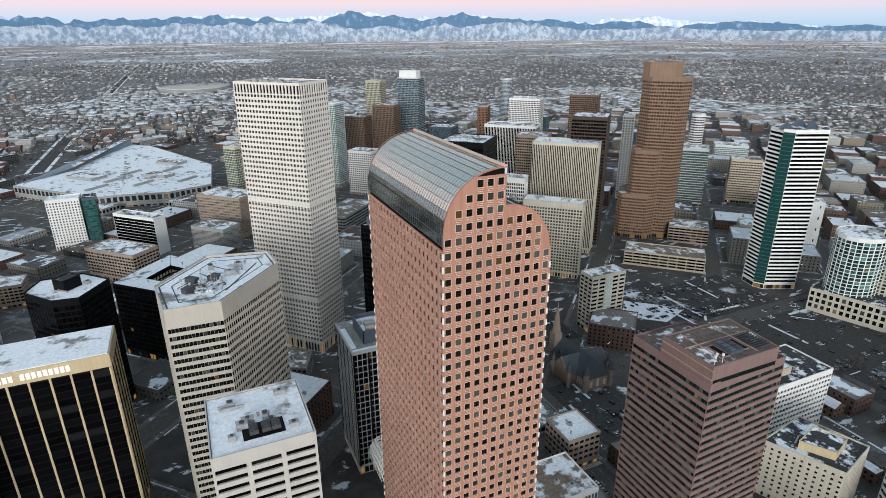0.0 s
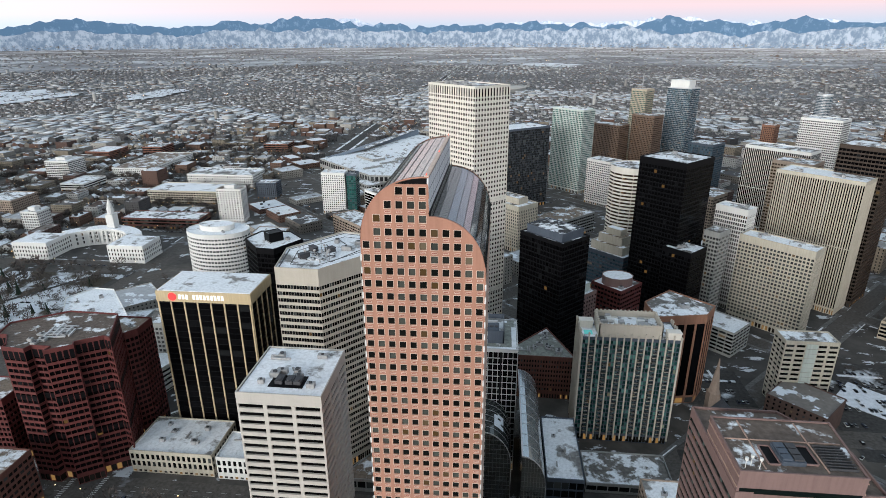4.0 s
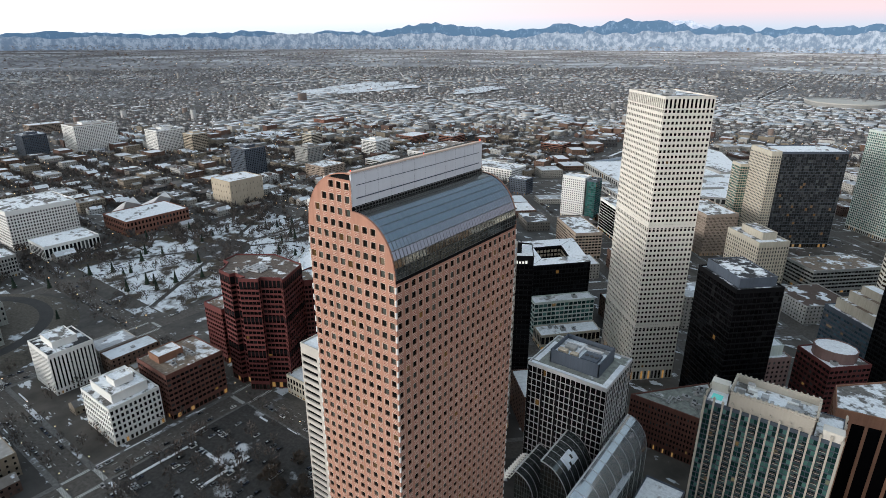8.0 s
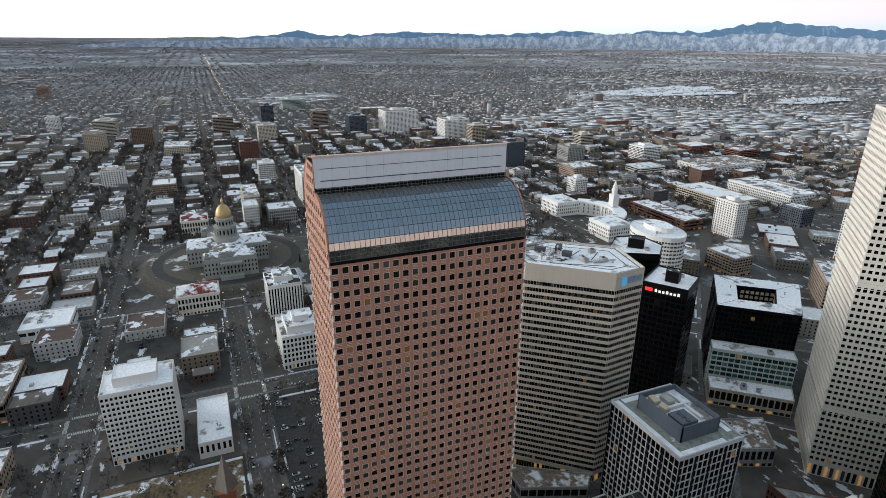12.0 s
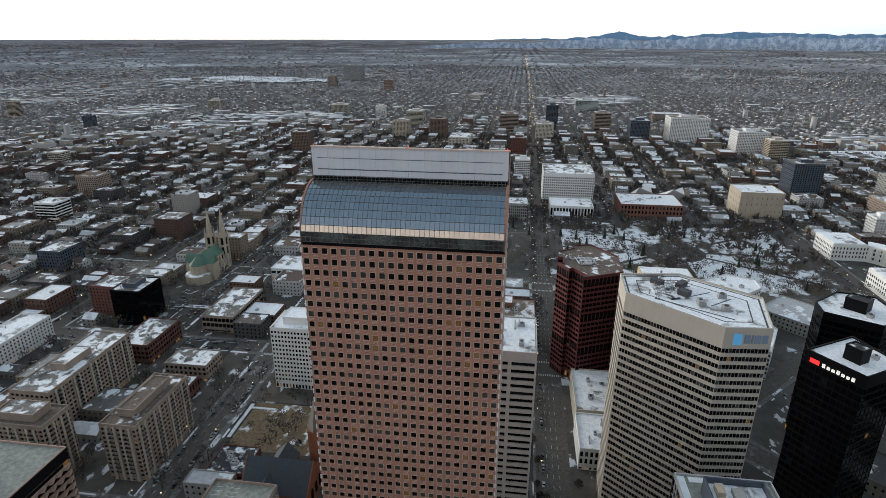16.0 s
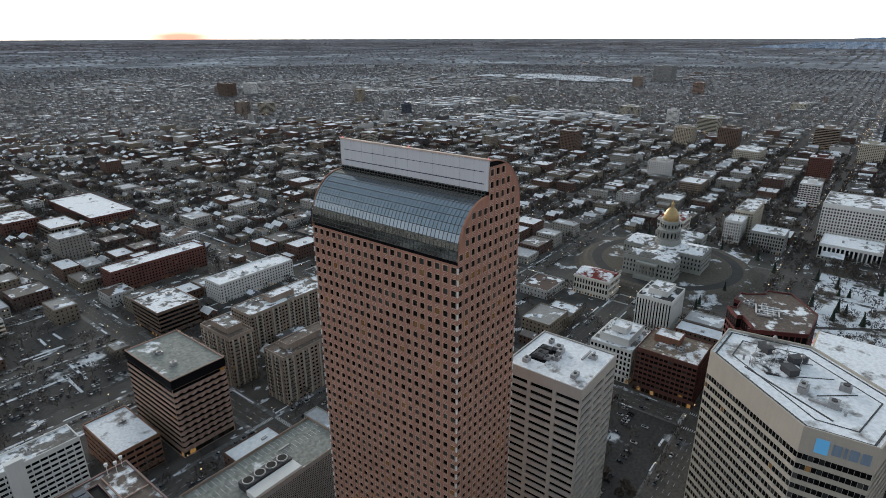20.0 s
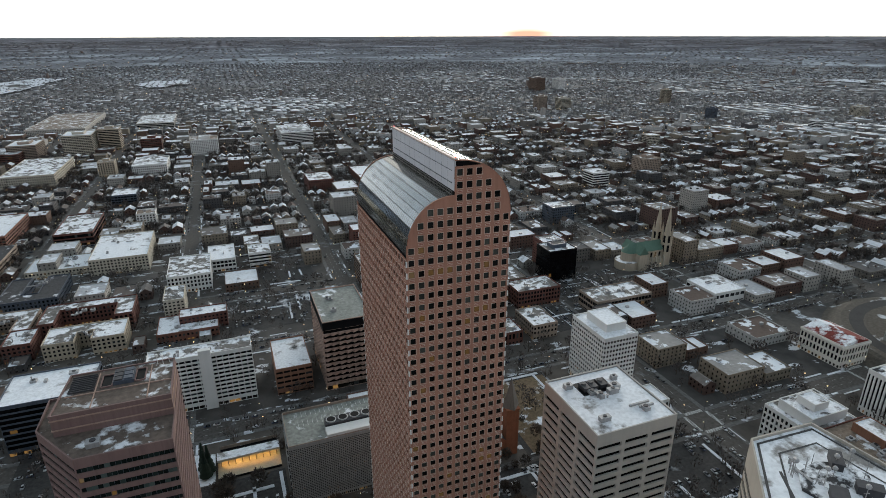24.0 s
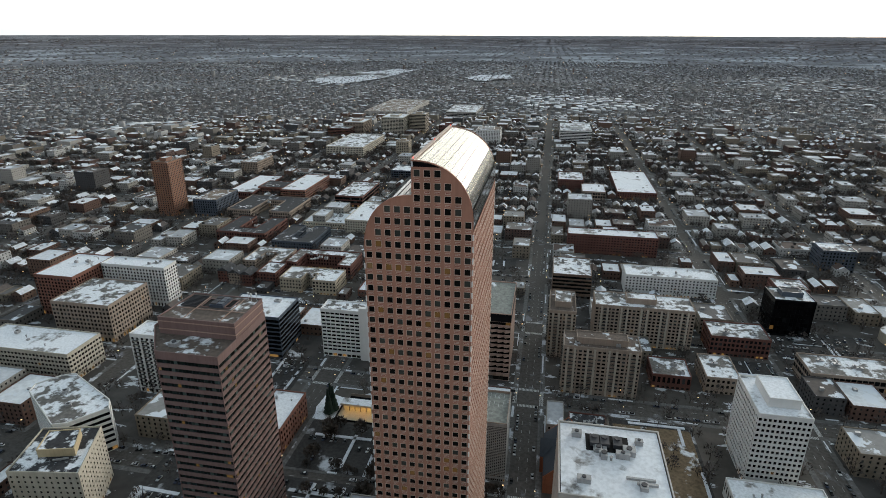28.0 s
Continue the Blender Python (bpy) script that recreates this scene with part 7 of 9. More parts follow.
# ---- landmarks ----
def gable(solid, x0, x1, y0, y1, z, h, along_x=True, mat=0, eave=0.5):
    if along_x:
        ym = (y0 + y1) / 2
        a = [(x0 - eave, y0 - eave, z), (x1 + eave, y0 - eave, z), (x1 + eave, y1 + eave, z), (x0 - eave, y1 + eave, z), (x0 - eave, ym, z + h), (x1 + eave, ym, z + h)]
        fs = [(0, 1, 5, 4), (2, 3, 4, 5), (3, 0, 4), (1, 2, 5), (3, 2, 1, 0)]
    else:
        xm = (x0 + x1) / 2
        a = [(x0 - eave, y0 - eave, z), (x1 + eave, y0 - eave, z), (x1 + eave, y1 + eave, z), (x0 - eave, y1 + eave, z), (xm, y0 - eave, z + h), (xm, y1 + eave, z + h)]
        fs = [(1, 2, 5, 4), (3, 0, 4, 5), (0, 1, 4), (2, 3, 5), (3, 2, 1, 0)]
    n = len(solid.v)
    solid.v += a
    for f in fs:
        solid.f.append(tuple(n + i for i in f))
        solid.m.append(mat)


M_GOLD = stone("gold_leaf", (0.42, 0.31, 0.155), 0.45, 0.12, 3, metal=0.8, streak=0)
for k, (x, y, wl_) in enumerate(((340, -147, "brick"), (354, -149, "tan"), (368, -152, "brick"))):
    root = building("town_house", "gabled brick flats in a short row", rect(x - 6.4, x + 6.4, y - 8, y + 8), 13, wl_, "dark", 3.2, 3.1, 1.5, 1.5, 0.3, "dark", 2, 1, panes=10, plant=0, parapet=0, seed=k)
    s = Solid()
    gable(s, x - 6.6, x + 6.6, y - 8.2, y + 8.2, 13, 4.2, False)
    part("gable_roof", s, [ROOF["shingle"]], root, "dark shingled gable roof")
CAPITOL_Z = 7.0
TAKEN += [(-290, -255, 52, 140), (-253, -226, 128, 180)]
M_LAWN = snowy("winter_lawn", (0.085, 0.075, 0.062), 0.12, 13, (0.55, 0.57, 0.60))
mound = Solid()
lathe(mound, -417, 117, [(101, 0.1), (97, 1.2), (91, 5.6), (87, 7.0), (0.1, 7.02)], 56)
tagged(new("capitol_lawn", mound.mesh("capitol_lawn", [M_LAWN])), "raised brown lawn with patchy snow round the capitol", "lawn", kind="structure")
drive = Solid()
for k in range(64):
    a, b = 2 * math.pi * k / 64, 2 * math.pi * (k + 1) / 64
    drive.quad(*[(-417 + r_ * math.cos(c), 117 + r_ * math.sin(c), 7.12) for r_, c in ((70, a), (81, a), (81, b), (70, b))])
tagged(new("circular_drive", drive.mesh("circular_drive", [stone("dark_asphalt", (0.045, 0.044, 0.044), 0.85, 0.2)])), "round asphalt drive about the capitol", "road", kind="structure")
for x, y, w, d, hh, lb in ((-306, 83, 30, 37, 19, "white stone museum block with a red tiled roof and snow"), (-554, 83, 34, 33, 20, "white stone state block with a red tiled roof")):
    root = building("museum_block", lb, rect(x - w / 2, x + w / 2, y - d / 2, y + d / 2), hh, "pale", "dark", 3.2, 5.4, 1.3, 2.0, 0.5, "half", 4, 2.4, panes=40, plant=0)
    for p, q in (((x - w / 2, y - d / 2), (x + w / 2, y - d / 2)), ((x + w / 2, y - d / 2), (x + w / 2, y + d / 2)), ((x + w / 2, y + d / 2), (x - w / 2, y + d / 2)), ((x - w / 2, y + d / 2), (x - w / 2, y - d / 2))):
        s = Solid()
        s.slab(p, q, -0.3, 0.9, hh - 1.2, hh + 0.2)
        part("cornice", s, [WALL["pale"]], root)
    s = Solid()
    gable(s, x - w / 2 + 1, x + w / 2 - 1, y - d / 2 + 1, y + d / 2 - 1, hh + 1.05, 4.0, False)
    part("tiled_roof", s, [snowy("red_tile_roof" if x > -400 else "red_tile_roof_old", (0.17, 0.035, 0.028), 0.42, 9)], root, "red tiled roof under patchy snow")
M_GREY_STONE = stone("grey_granite", (0.285, 0.29, 0.27), 0.85, 0.15)


def capitol():
    root = holder("capitol", 0, 0, 0, "grey granite capitol with a gold dome, porticoes and snowy roofs", "capitol")
    TAKEN.append((-520, -322, 20, 216))
    x, y = -411, 118
    root.location = (-6, -1, CAPITOL_Z)
    for nm, x0, x1, y0, y1, hh in (("main_wing", x - 56, x + 56, y - 20, y + 20, 20), ("cross_wing", x - 19, x + 19, y - 43, y + 43, 21), ("north_pavilion", x + 38, x + 60, y - 27, y + 27, 22), ("south_pavilion", x - 60, x - 38, y - 27, y + 27, 22)):
        p = Solid()
        p.prism(rect(x0, x1, y0, y1), 0, hh)
        w = part(nm, p, [M_GREY_STONE], root)
        r = Solid()
        r.prism(inset(rect(x0, x1, y0, y1), 1.0), hh, hh + 0.8)
        gable(r, x0 + 3, x1 - 3, y0 + 3, y1 - 3, hh + 0.8, 3, (x1 - x0) > (y1 - y0))
        part("roof", r, [ROOF["half"]], w)
        g = Solid()
        for a, b in ((Vector((x0, y0)), Vector((x1, y0))), (Vector((x1, y0)), Vector((x1, y1))), (Vector((x1, y1)), Vector((x0, y1))), (Vector((x0, y1)), Vector((x0, y0)))):
            n = int((b - a).length / 3.6)
            d = (b - a).normalized()
            for k in range(n):
                c = a + (b - a) * (k + 0.5) / n
                for z in (4.5, 9.5, 14.5):
                    g.slab(c - d * 0.7, c + d * 0.7, -0.1, 0.05, z, z + 2.6)
        tagged(part("glazing", g, [PANES["dark"]], w), kind="stuff")
    for sx in (-1, 1):
        s = Solid()
        for k in range(6):
            s.prism(ngon(x + 63.5 if sx > 0 else x - 63.5, y - 9 + 3.6 * k, 0.8, 0.8, 8), 4, 16)
        s.prism(rect(x + sx * 65 - 2.5, x + sx * 65 + 2.5, y - 11, y + 11), 16, 18.5)
        s.prism(rect(x + sx * 65 - 3.5, x + sx * 65 + 3.5, y - 12, y + 12), 0, 4)
        part("portico", s, [M_GREY_STONE], root)
    s = Solid()
    lathe(s, x, y, [(14, 21), (14, 28), (10.6, 29), (10.6, 38), (12.2, 38.4), (12.2, 40), (9.4, 40.4), (9.4, 47.4), (10.2, 47.8), (10.2, 49), (8.6, 50)], 24)
    drum = part("drum", s, [M_GREY_STONE], root)
    for k in range(16):
        a = 2 * math.pi * (k + 0.5) / 16
        for r_, z0_, z1_ in ((10.65, 31, 36.5), (9.45, 42, 46)):
            s = Solid()
            s.box(x + r_ * math.cos(a), y + r_ * math.sin(a), z0_, z1_, 0.2, 1.5, a)
            part("drum_window", s, [PANE["dark"]], drum)
    for k in range(16):
        a = 2 * math.pi * k / 16
        s = Solid()
        s.prism(ngon(x + 11.6 * math.cos(a), y + 11.6 * math.sin(a), 0.5, 0.5, 8), 28.0, 38.4)
        part("column", s, [M_GREY_STONE], root)
    s = Solid()
    lathe(s, x, y, [(8.6, 50), (8.5, 53), (7.8, 56.6), (6.4, 59.8), (4.4, 62.4), (2.4, 64), (1.4, 64.5)], 24)
    part("dome", s, [M_GOLD], root, "gold leaf dome")
    s = Solid()
    lathe(s, x, y, [(1.5, 64.3), (1.5, 68), (1.8, 68.2), (1.0, 70), (0.3, 72.5), (0.1, 74)], 10)
    part("lantern", s, [M_GOLD], root)


def cathedral():
    root = holder("cathedral", 0, 0, 0, "pale limestone cathedral with twin spires and a green roof", "church")
    TAKEN.append((-326, -256, -158, -112))
    x, y = -270, -135
    s = Solid()
    s.prism(rect(x - 42, x, y - 8.5, y + 8.5), 0, 19)
    s.prism(rect(x - 14, x - 3, y - 16, y + 16), 0, 19.02)
    s.prism(ngon(x, y, 8.5, 8.5, 14), 0, 18.9)
    part("nave", s, [WALL["beige"]], root)
    s = Solid()
    s.prism(rect(x - 42, x - 14, y - 13, y - 8.6), 0, 10)
    s.prism(rect(x - 42, x - 14, y + 8.6, y + 13), 0, 10)
    s.prism(ngon(x + 1, y, 13.5, 13.5, 16), 0, 9)
    part("aisle", s, [WALL["beige"], ROOF["snow"]], root)
    s = Solid()
    s.prism(ngon(x + 1, y, 13.2, 13.2, 16), 9.05, 9.5)
    part("aisle_roof", s, [ROOF["snow"]], root, "snowy lean-to roof round the apse")
    s = Solid()
    gable(s, x - 42, x, y - 8.5, y + 8.5, 19.1, 9)
    gable(s, x - 14, x - 3, y - 16, y + 16, 19.15, 8.6, False)
    lathe(s, x, y, [(8.6, 19.1), (0.3, 28)], 14)
    part("roof", s, [stone("green_copper", (0.10, 0.17, 0.13), 0.7, 0.2)], root, "weathered green copper roof")
    for dy in (-8, 8):
        s = Solid()
        s.prism(rect(x - 48, x - 41, y + dy - 3.4, y + dy + 3.4), 0, 38)
        for ax in (-48, -41):
            for ay in (-3.4, 3.4):
                s.prism(rect(x + ax - 0.8, x + ax + 0.8, y + dy + ay - 0.8, y + dy + ay + 0.8), 0, 40)
                lathe(s, x + ax, y + dy + ay, [(1.1, 40), (0.1, 47)], 4)
        lathe(s, x - 44.5, y + dy, [(3.3, 38), (3.0, 45), (0.2, 69)], 8)
        tower = part("spire_tower", s, [WALL["beige"]], root)
        for z in (16, 27):
            for side in (-1, 1):
                s = Solid()
                s.prism(rect(x - 46, x - 43, y + dy + side * 3.5 - 0.12, y + dy + side * 3.5 + 0.12), z, z + 8)
                part("louvred_opening", s, [WALL["black"]], tower)
            s = Solid()
            s.prism(rect(x - 41.1, x - 40.85, y + dy - 1.5, y + dy + 1.5), z, z + 8)
            part("louvred_opening", s, [WALL["black"]], tower)
    for sy in (-1, 1):
        for k in range(5):
            xx = x - 39 + k * 5.6
            s = Solid()
            s.prism(rect(xx - 0.6, xx + 0.6, y + sy * 13.0 - 1.2, y + sy * 13.0 + 1.2), 0, 13)
            lathe(s, xx, y + sy * 13.0, [(0.7, 13), (0.1, 17)], 4)
            part("buttress", s, [WALL["cream"]], root)
            s = Solid()
            s.prism(rect(xx + 1.6, xx + 4.0, y + sy * 8.6 - 0.1, y + sy * 8.6 + 0.1), 11.5, 17)
            part("tall_window", s, [PANE["dark"]], root)


def brick_church():
    root = holder("church", 0, 0, 0, "orange-red sandstone church with a slate roof and corner spire", "church")
    TAKEN.append((-14, 34, 54, 104))
    m_slate = stone("slate_roof", (0.05, 0.058, 0.07), 0.6, 0.25)
    red = stone("orange_sandstone", (0.26, 0.10, 0.055), 0.85, 0.18, 3)
    s = Solid()
    s.prism(rect(0, 28, 58, 97), 0, 12)
    s.prism(rect(-6, 30, 66, 80), 0, 11.9)
    part("nave", s, [red], root)
    s = Solid()
    for ya in (58, 97):
        n = len(s.v)
        s.v += [(0, ya - 0.3, 12), (28, ya - 0.3, 12), (14, ya - 0.3, 26), (0, ya + 0.3, 12), (28, ya + 0.3, 12), (14, ya + 0.3, 26)]
        s.f += [(n, n + 1, n + 2), (n + 4, n + 3, n + 5), (n, n + 3, n + 4, n + 1), (n + 1, n + 4, n + 5, n + 2), (n + 3, n, n + 2, n + 5)]
        s.m += [0] * 5
    part("gable_wall", s, [red], root)
    s = Solid()
    gable(s, 0, 28, 58.6, 96.4, 12.05, 13.4, False, eave=0.3)
    part("roof", s, [m_slate], root, "dark slate roof")
    s = Solid()
    gable(s, -6, 30, 66, 80, 12.0, 8, True)
    part("cross_roof", s, [m_slate], root)
    s = Solid()
    s.prism(rect(-8, 0.2, 89, 97.2), 0, 34)
    s.prism(rect(-8.4, 0.6, 88.6, 97.6), 33.2, 34.4)
    part("bell_tower", s, [red], root)
    s = Solid()
    lathe(s, -3.9, 93.1, [(5.8, 34.4), (0.2, 54)], 4)
    part("spire", s, [stone("grey_spire", (0.17, 0.15, 0.13), 0.8, 0.2)], root)
    for xx in (8, 14, 20):
        s = Solid()
        n = len(s.v)
        pts = [(xx - 1.6, 4.5), (xx + 1.6, 4.5), (xx + 1.6, 10), (xx + 1.1, 11.2), (xx, 11.9), (xx - 1.1, 11.2), (xx - 1.6, 10)]
        s.v = [(a, 97.36, z) for a, z in pts] + [(a, 97.3, z) for a, z in pts]
        s.f = [tuple(range(6, -1, -1))] + [(i, (i + 1) % 7, 7 + (i + 1) % 7, 7 + i) for i in range(7)]
        s.m = [0] * 8
        part("arched_window", s, [PANE["black"]], root)


def old_church():
    root = holder("church", 0, 0, 0, "brown stone church with steep slate roofs and a tall slim spire", "church")
    TAKEN.append((226, 272, 278, 345))
    m_d = stone("brown_stone", (0.215, 0.168, 0.138), 0.9, 0.25)
    m_s = stone("charcoal_slate", (0.062, 0.068, 0.080), 0.6, 0.25)
    m_t = stone("pale_trim", (0.42, 0.37, 0.31), 0.8, 0.1)
    s = Solid()
    s.prism(rect(239, 260, 284, 328), 0, 10)
    part("nave", s, [m_d], root)
    s = Solid()
    s.prism(rect(232, 267, 296, 314), 0, 9.4)
    part("transept", s, [m_d], root)
    s = Solid()
    gable(s, 239, 260, 284, 328, 10.05, 12, False)
    part("roof", s, [m_s], root)
    s = Solid()
    gable(s, 232, 267, 296, 314, 9.45, 11, True)
    part("roof", s, [m_s], root)
    for x, z in ((232, 9.4), (267, 9.4)):
        s = Solid()
        sg = -1 if x < 250 else 1
        n = len(s.v)
        s.v += [(x + sg * 0.55, 296, z), (x + sg * 0.55, 314, z), (x + sg * 0.55, 305, z + 11.4), (x + sg * 1.1, 296, z), (x + sg * 1.1, 314, z), (x + sg * 1.1, 305, z + 11.4)]
        for f in ((0, 1, 2), (3, 5, 4), (0, 3, 4, 1), (1, 4, 5, 2), (2, 5, 3, 0)):
            s.f.append(tuple(n + i for i in f))
            s.m.append(0)
        part("gable_wall", s, [m_d], root)
    for x, y, r, h in ((238.5, 284, 2.2, 15), (260.5, 284, 2.2, 14), (231.5, 295, 1.7, 13), (267.5, 295, 1.7, 13), (231.5, 315, 1.6, 12)):
        s = Solid()
        lathe(s, x, y, [(r, 0), (r, h), (r + 0.35, h), (r + 0.35, h + 0.5)], 10)
        turret = part("turret", s, [m_d], root)
        s = Solid()
        lathe(s, x, y, [(r + 0.5, h + 0.5), (0.08, h + 8)], 10)
        part("turret_cap", s, [m_s], turret)
    for y in (289, 320):
        for x in (242.3, 256.7):
            s = Solid()
            gable(s, x - 1.8, x + 1.8, y - 1.5, y + 1.5, 13.5, 2.6, True, 0, 0.2)
            part("dormer", s, [m_s], root)
    for i in range(4):
        for x in (238.9, 260.1):
            s = Solid()
            s.prism(rect(x - 0.12, x + 0.12, 286 + i * 2.4, 287.3 + i * 2.4), 3, 8)
            part("lancet_window", s, [m_t], root, "tall window with a pale stone surround")
    for i, x in enumerate((243.5, 249.5, 255.5)):
        s = Solid()
        s.prism(rect(x - 1.1, x + 1.1, 283.85, 283.97), 2.5, 9.5 if i == 1 else 7.5)
        part("lancet_window", s, [m_t], root, "tall window with a pale stone surround")
    s = Solid()
    s.prism(rect(241, 248, 328.1, 335), 0, 25)
    part("steeple", s, [m_d], root)
    s = Solid()
    lathe(s, 244.5, 331.5, [(4.3, 25.02), (3.4, 26.5), (0.15, 51)], 8)
    part("spire", s, [m_d], root)


def atrium():
    """Three quarter-vaults of glass, stepped, at the foot of the tower, and an open white arbour before them."""
    root = holder("glass_atrium", 0, 0, 0, "stepped quarter-vault glass atrium at the foot of the tower", "atrium")
    TAKEN.append((70, 128, 224, 306))
    m_roof = vault_glass("atrium_roof", (0.38, 0.41, 0.43), (0.52, 0.55, 0.57), 0.8, 0.12)
    m_wall = vault_glass("atrium_wall", (0.06, 0.068, 0.068), (0.13, 0.142, 0.138), 0.7, 0.06)
    for nm, xa, za, xb, zb, y0, y1, rib in (("long_vault", 112.5, 50, 125, 31, 225, 306, 9.0), ("middle_vault", 91.6, 51, 107.5, 30, 241, 271.3, 5.0), ("front_vault", 80, 42, 91.2, 27, 236, 262, 4.3)):
        k = 12
        arc = [(xa + (xb - xa) * math.sin(math.pi / 2 * i / k), zb + (za - zb) * math.cos(math.pi / 2 * i / k)) for i in range(k + 1)]
        n = round((y1 - y0) / 1.7)
        glass, bars = Solid(), Solid()
        for j in range(n):
            ya, yb = y0 + (y1 - y0) * j / n + 0.05, y0 + (y1 - y0) * (j + 1) / n - 0.05
            for (x0, z0), (x1, z1) in zip(arc, arc[1:]):
                glass.quad((x0, yb, z0), (x0, ya, z0), (x1, ya, z1), (x1, yb, z1))
        tagged(part("vault_glazing", glass, [m_roof if nm == "long_vault" else m_wall], root), kind="stuff")
        bed = Solid()
        for (x0, z0), (x1, z1) in zip(arc, arc[1:]):
            bed.quad((x0 - 0.2, y1 - 0.1, z0 - 0.15), (x0 - 0.2, y0 + 0.1, z0 - 0.15), (x1 - 0.2, y0 + 0.1, z1 - 0.15), (x1 - 0.2, y1 - 0.1, z1 - 0.15))
        part("vault_bed", bed, [WALL["slate"]], root)
        body = Solid()
        prof = [(xa, 0.2)] + [(xb - 0.3, 0.2)] + [(x - 0.3, z - 0.3) for x, z in arc[::-1]]
        q = len(prof)
        body.v = [(x, y0 + 0.3, z) for x, z in prof] + [(x, y1 - 0.3, z) for x, z in prof]
        body.f = [tuple(range(q)), tuple(range(2 * q - 1, q - 1, -1))] + [((i + 1) % q, i, q + i, q + (i + 1) % q) for i in range(q)]
        body.m = [0] * len(body.f)
        part("hall", body, [m_wall], root)
        for j in range(round((y1 - y0) / rib) + 1):
            y = y0 + (y1 - y0) * j / round((y1 - y0) / rib)
            r = Solid()
            for (x0, z0), (x1, z1) in zip(arc, arc[1:]):
                r.quad((x0, y + 0.16, z0 + 0.2), (x0, y - 0.16, z0 + 0.2), (x1 + 0.2, y - 0.16, z1 + 0.1), (x1 + 0.2, y + 0.16, z1 + 0.1))
            r.prism(rect(xb, xb + 0.2, y - 0.16, y + 0.16), 0.2, zb)
            part("rib", r, [WALL["silver"]], root)
        # glazing bars of the end wall and the side wall, and the bright edge along the crest
        for i in range(1, 8):
            x = xa + (xb - xa) * i / 8
            top = zb + (za - zb) * math.sqrt(max(0.0, 1 - ((x - xa) / (xb - xa)) ** 2))
            bars.prism(rect(x - 0.06, x + 0.06, y0 + 0.1, y0 + 0.3), 0.2, top)
        for z in range(4, int(za), 3):
            if z > zb:
                x = xa + (xb - xa) * math.sqrt(max(0.0, 1 - ((z - zb) / (za - zb)) ** 2))
            else:
                x = xb
            bars.prism(rect(xa, x, y0 + 0.12, y0 + 0.3), z - 0.06, z + 0.06)
            if z < zb:
                bars.prism(rect(xb - 0.3, xb - 0.1, y0, y1), z - 0.06, z + 0.06)
        part("glazing_bars", bars, [M_MULLION], root)
        drift = Solid()
        for j in range(int(n * 0.3), int(n * 0.72)):
            ya, yb = y0 + (y1 - y0) * j / n, y0 + (y1 - y0) * (j + 1) / n
            for (x0, z0), (x1, z1) in zip(arc[3:6], arc[4:7]):
                if nm == "middle_vault" and (j + int(x0)) % 9:
                    drift.quad((x0 + 0.1, yb, z0 + 0.14), (x0 + 0.1, ya, z0 + 0.14), (x1 + 0.1, ya, z1 + 0.14), (x1 + 0.1, yb, z1 + 0.14))
        if drift.f:
            part("snow_patch", drift, [stone("vault_snow", (0.62, 0.65, 0.69), 0.9, 0.2, 3, streak=0)], root, "snow lying on the glass vault")
        edge = Solid()
        for (x0, z0), (x1, z1) in zip(arc, arc[1:]):
            edge.quad((x0, y0 - 0.1, z0 - 0.5), (x1, y0 - 0.1, z1 - 0.5), (x1, y0 - 0.1, z1 + 0.25), (x0, y0 - 0.1, z0 + 0.25))
        edge.prism(rect(xa - 0.5, xa + 0.3, y0, y1), za - 0.6, za + 0.3)
        part("crest", edge, [WALL["silver"]], root)
    arb = Solid()
    arc = [(76 - 8 * math.cos(math.pi / 2 * i / 7), 22 + 12 * math.sin(math.pi / 2 * i / 7)) for i in range(8)]
    for j in range(11):
        y = 238 + 2.2 * j
        for (x0, z0), (x1, z1) in zip(arc, arc[1:]):
            arb.prism([(x0, y - 0.12), (x1, y - 0.12), (x1, y + 0.12), (x0, y + 0.12)], min(z0, z1), max(z0, z1) + 0.2)
    for x, z in arc:
        arb.prism(rect(x - 0.12, x + 0.12, 238, 260), z, z + 0.25)
    part("arbour", arb, [WALL["white"]], root, "open white lattice arbour")


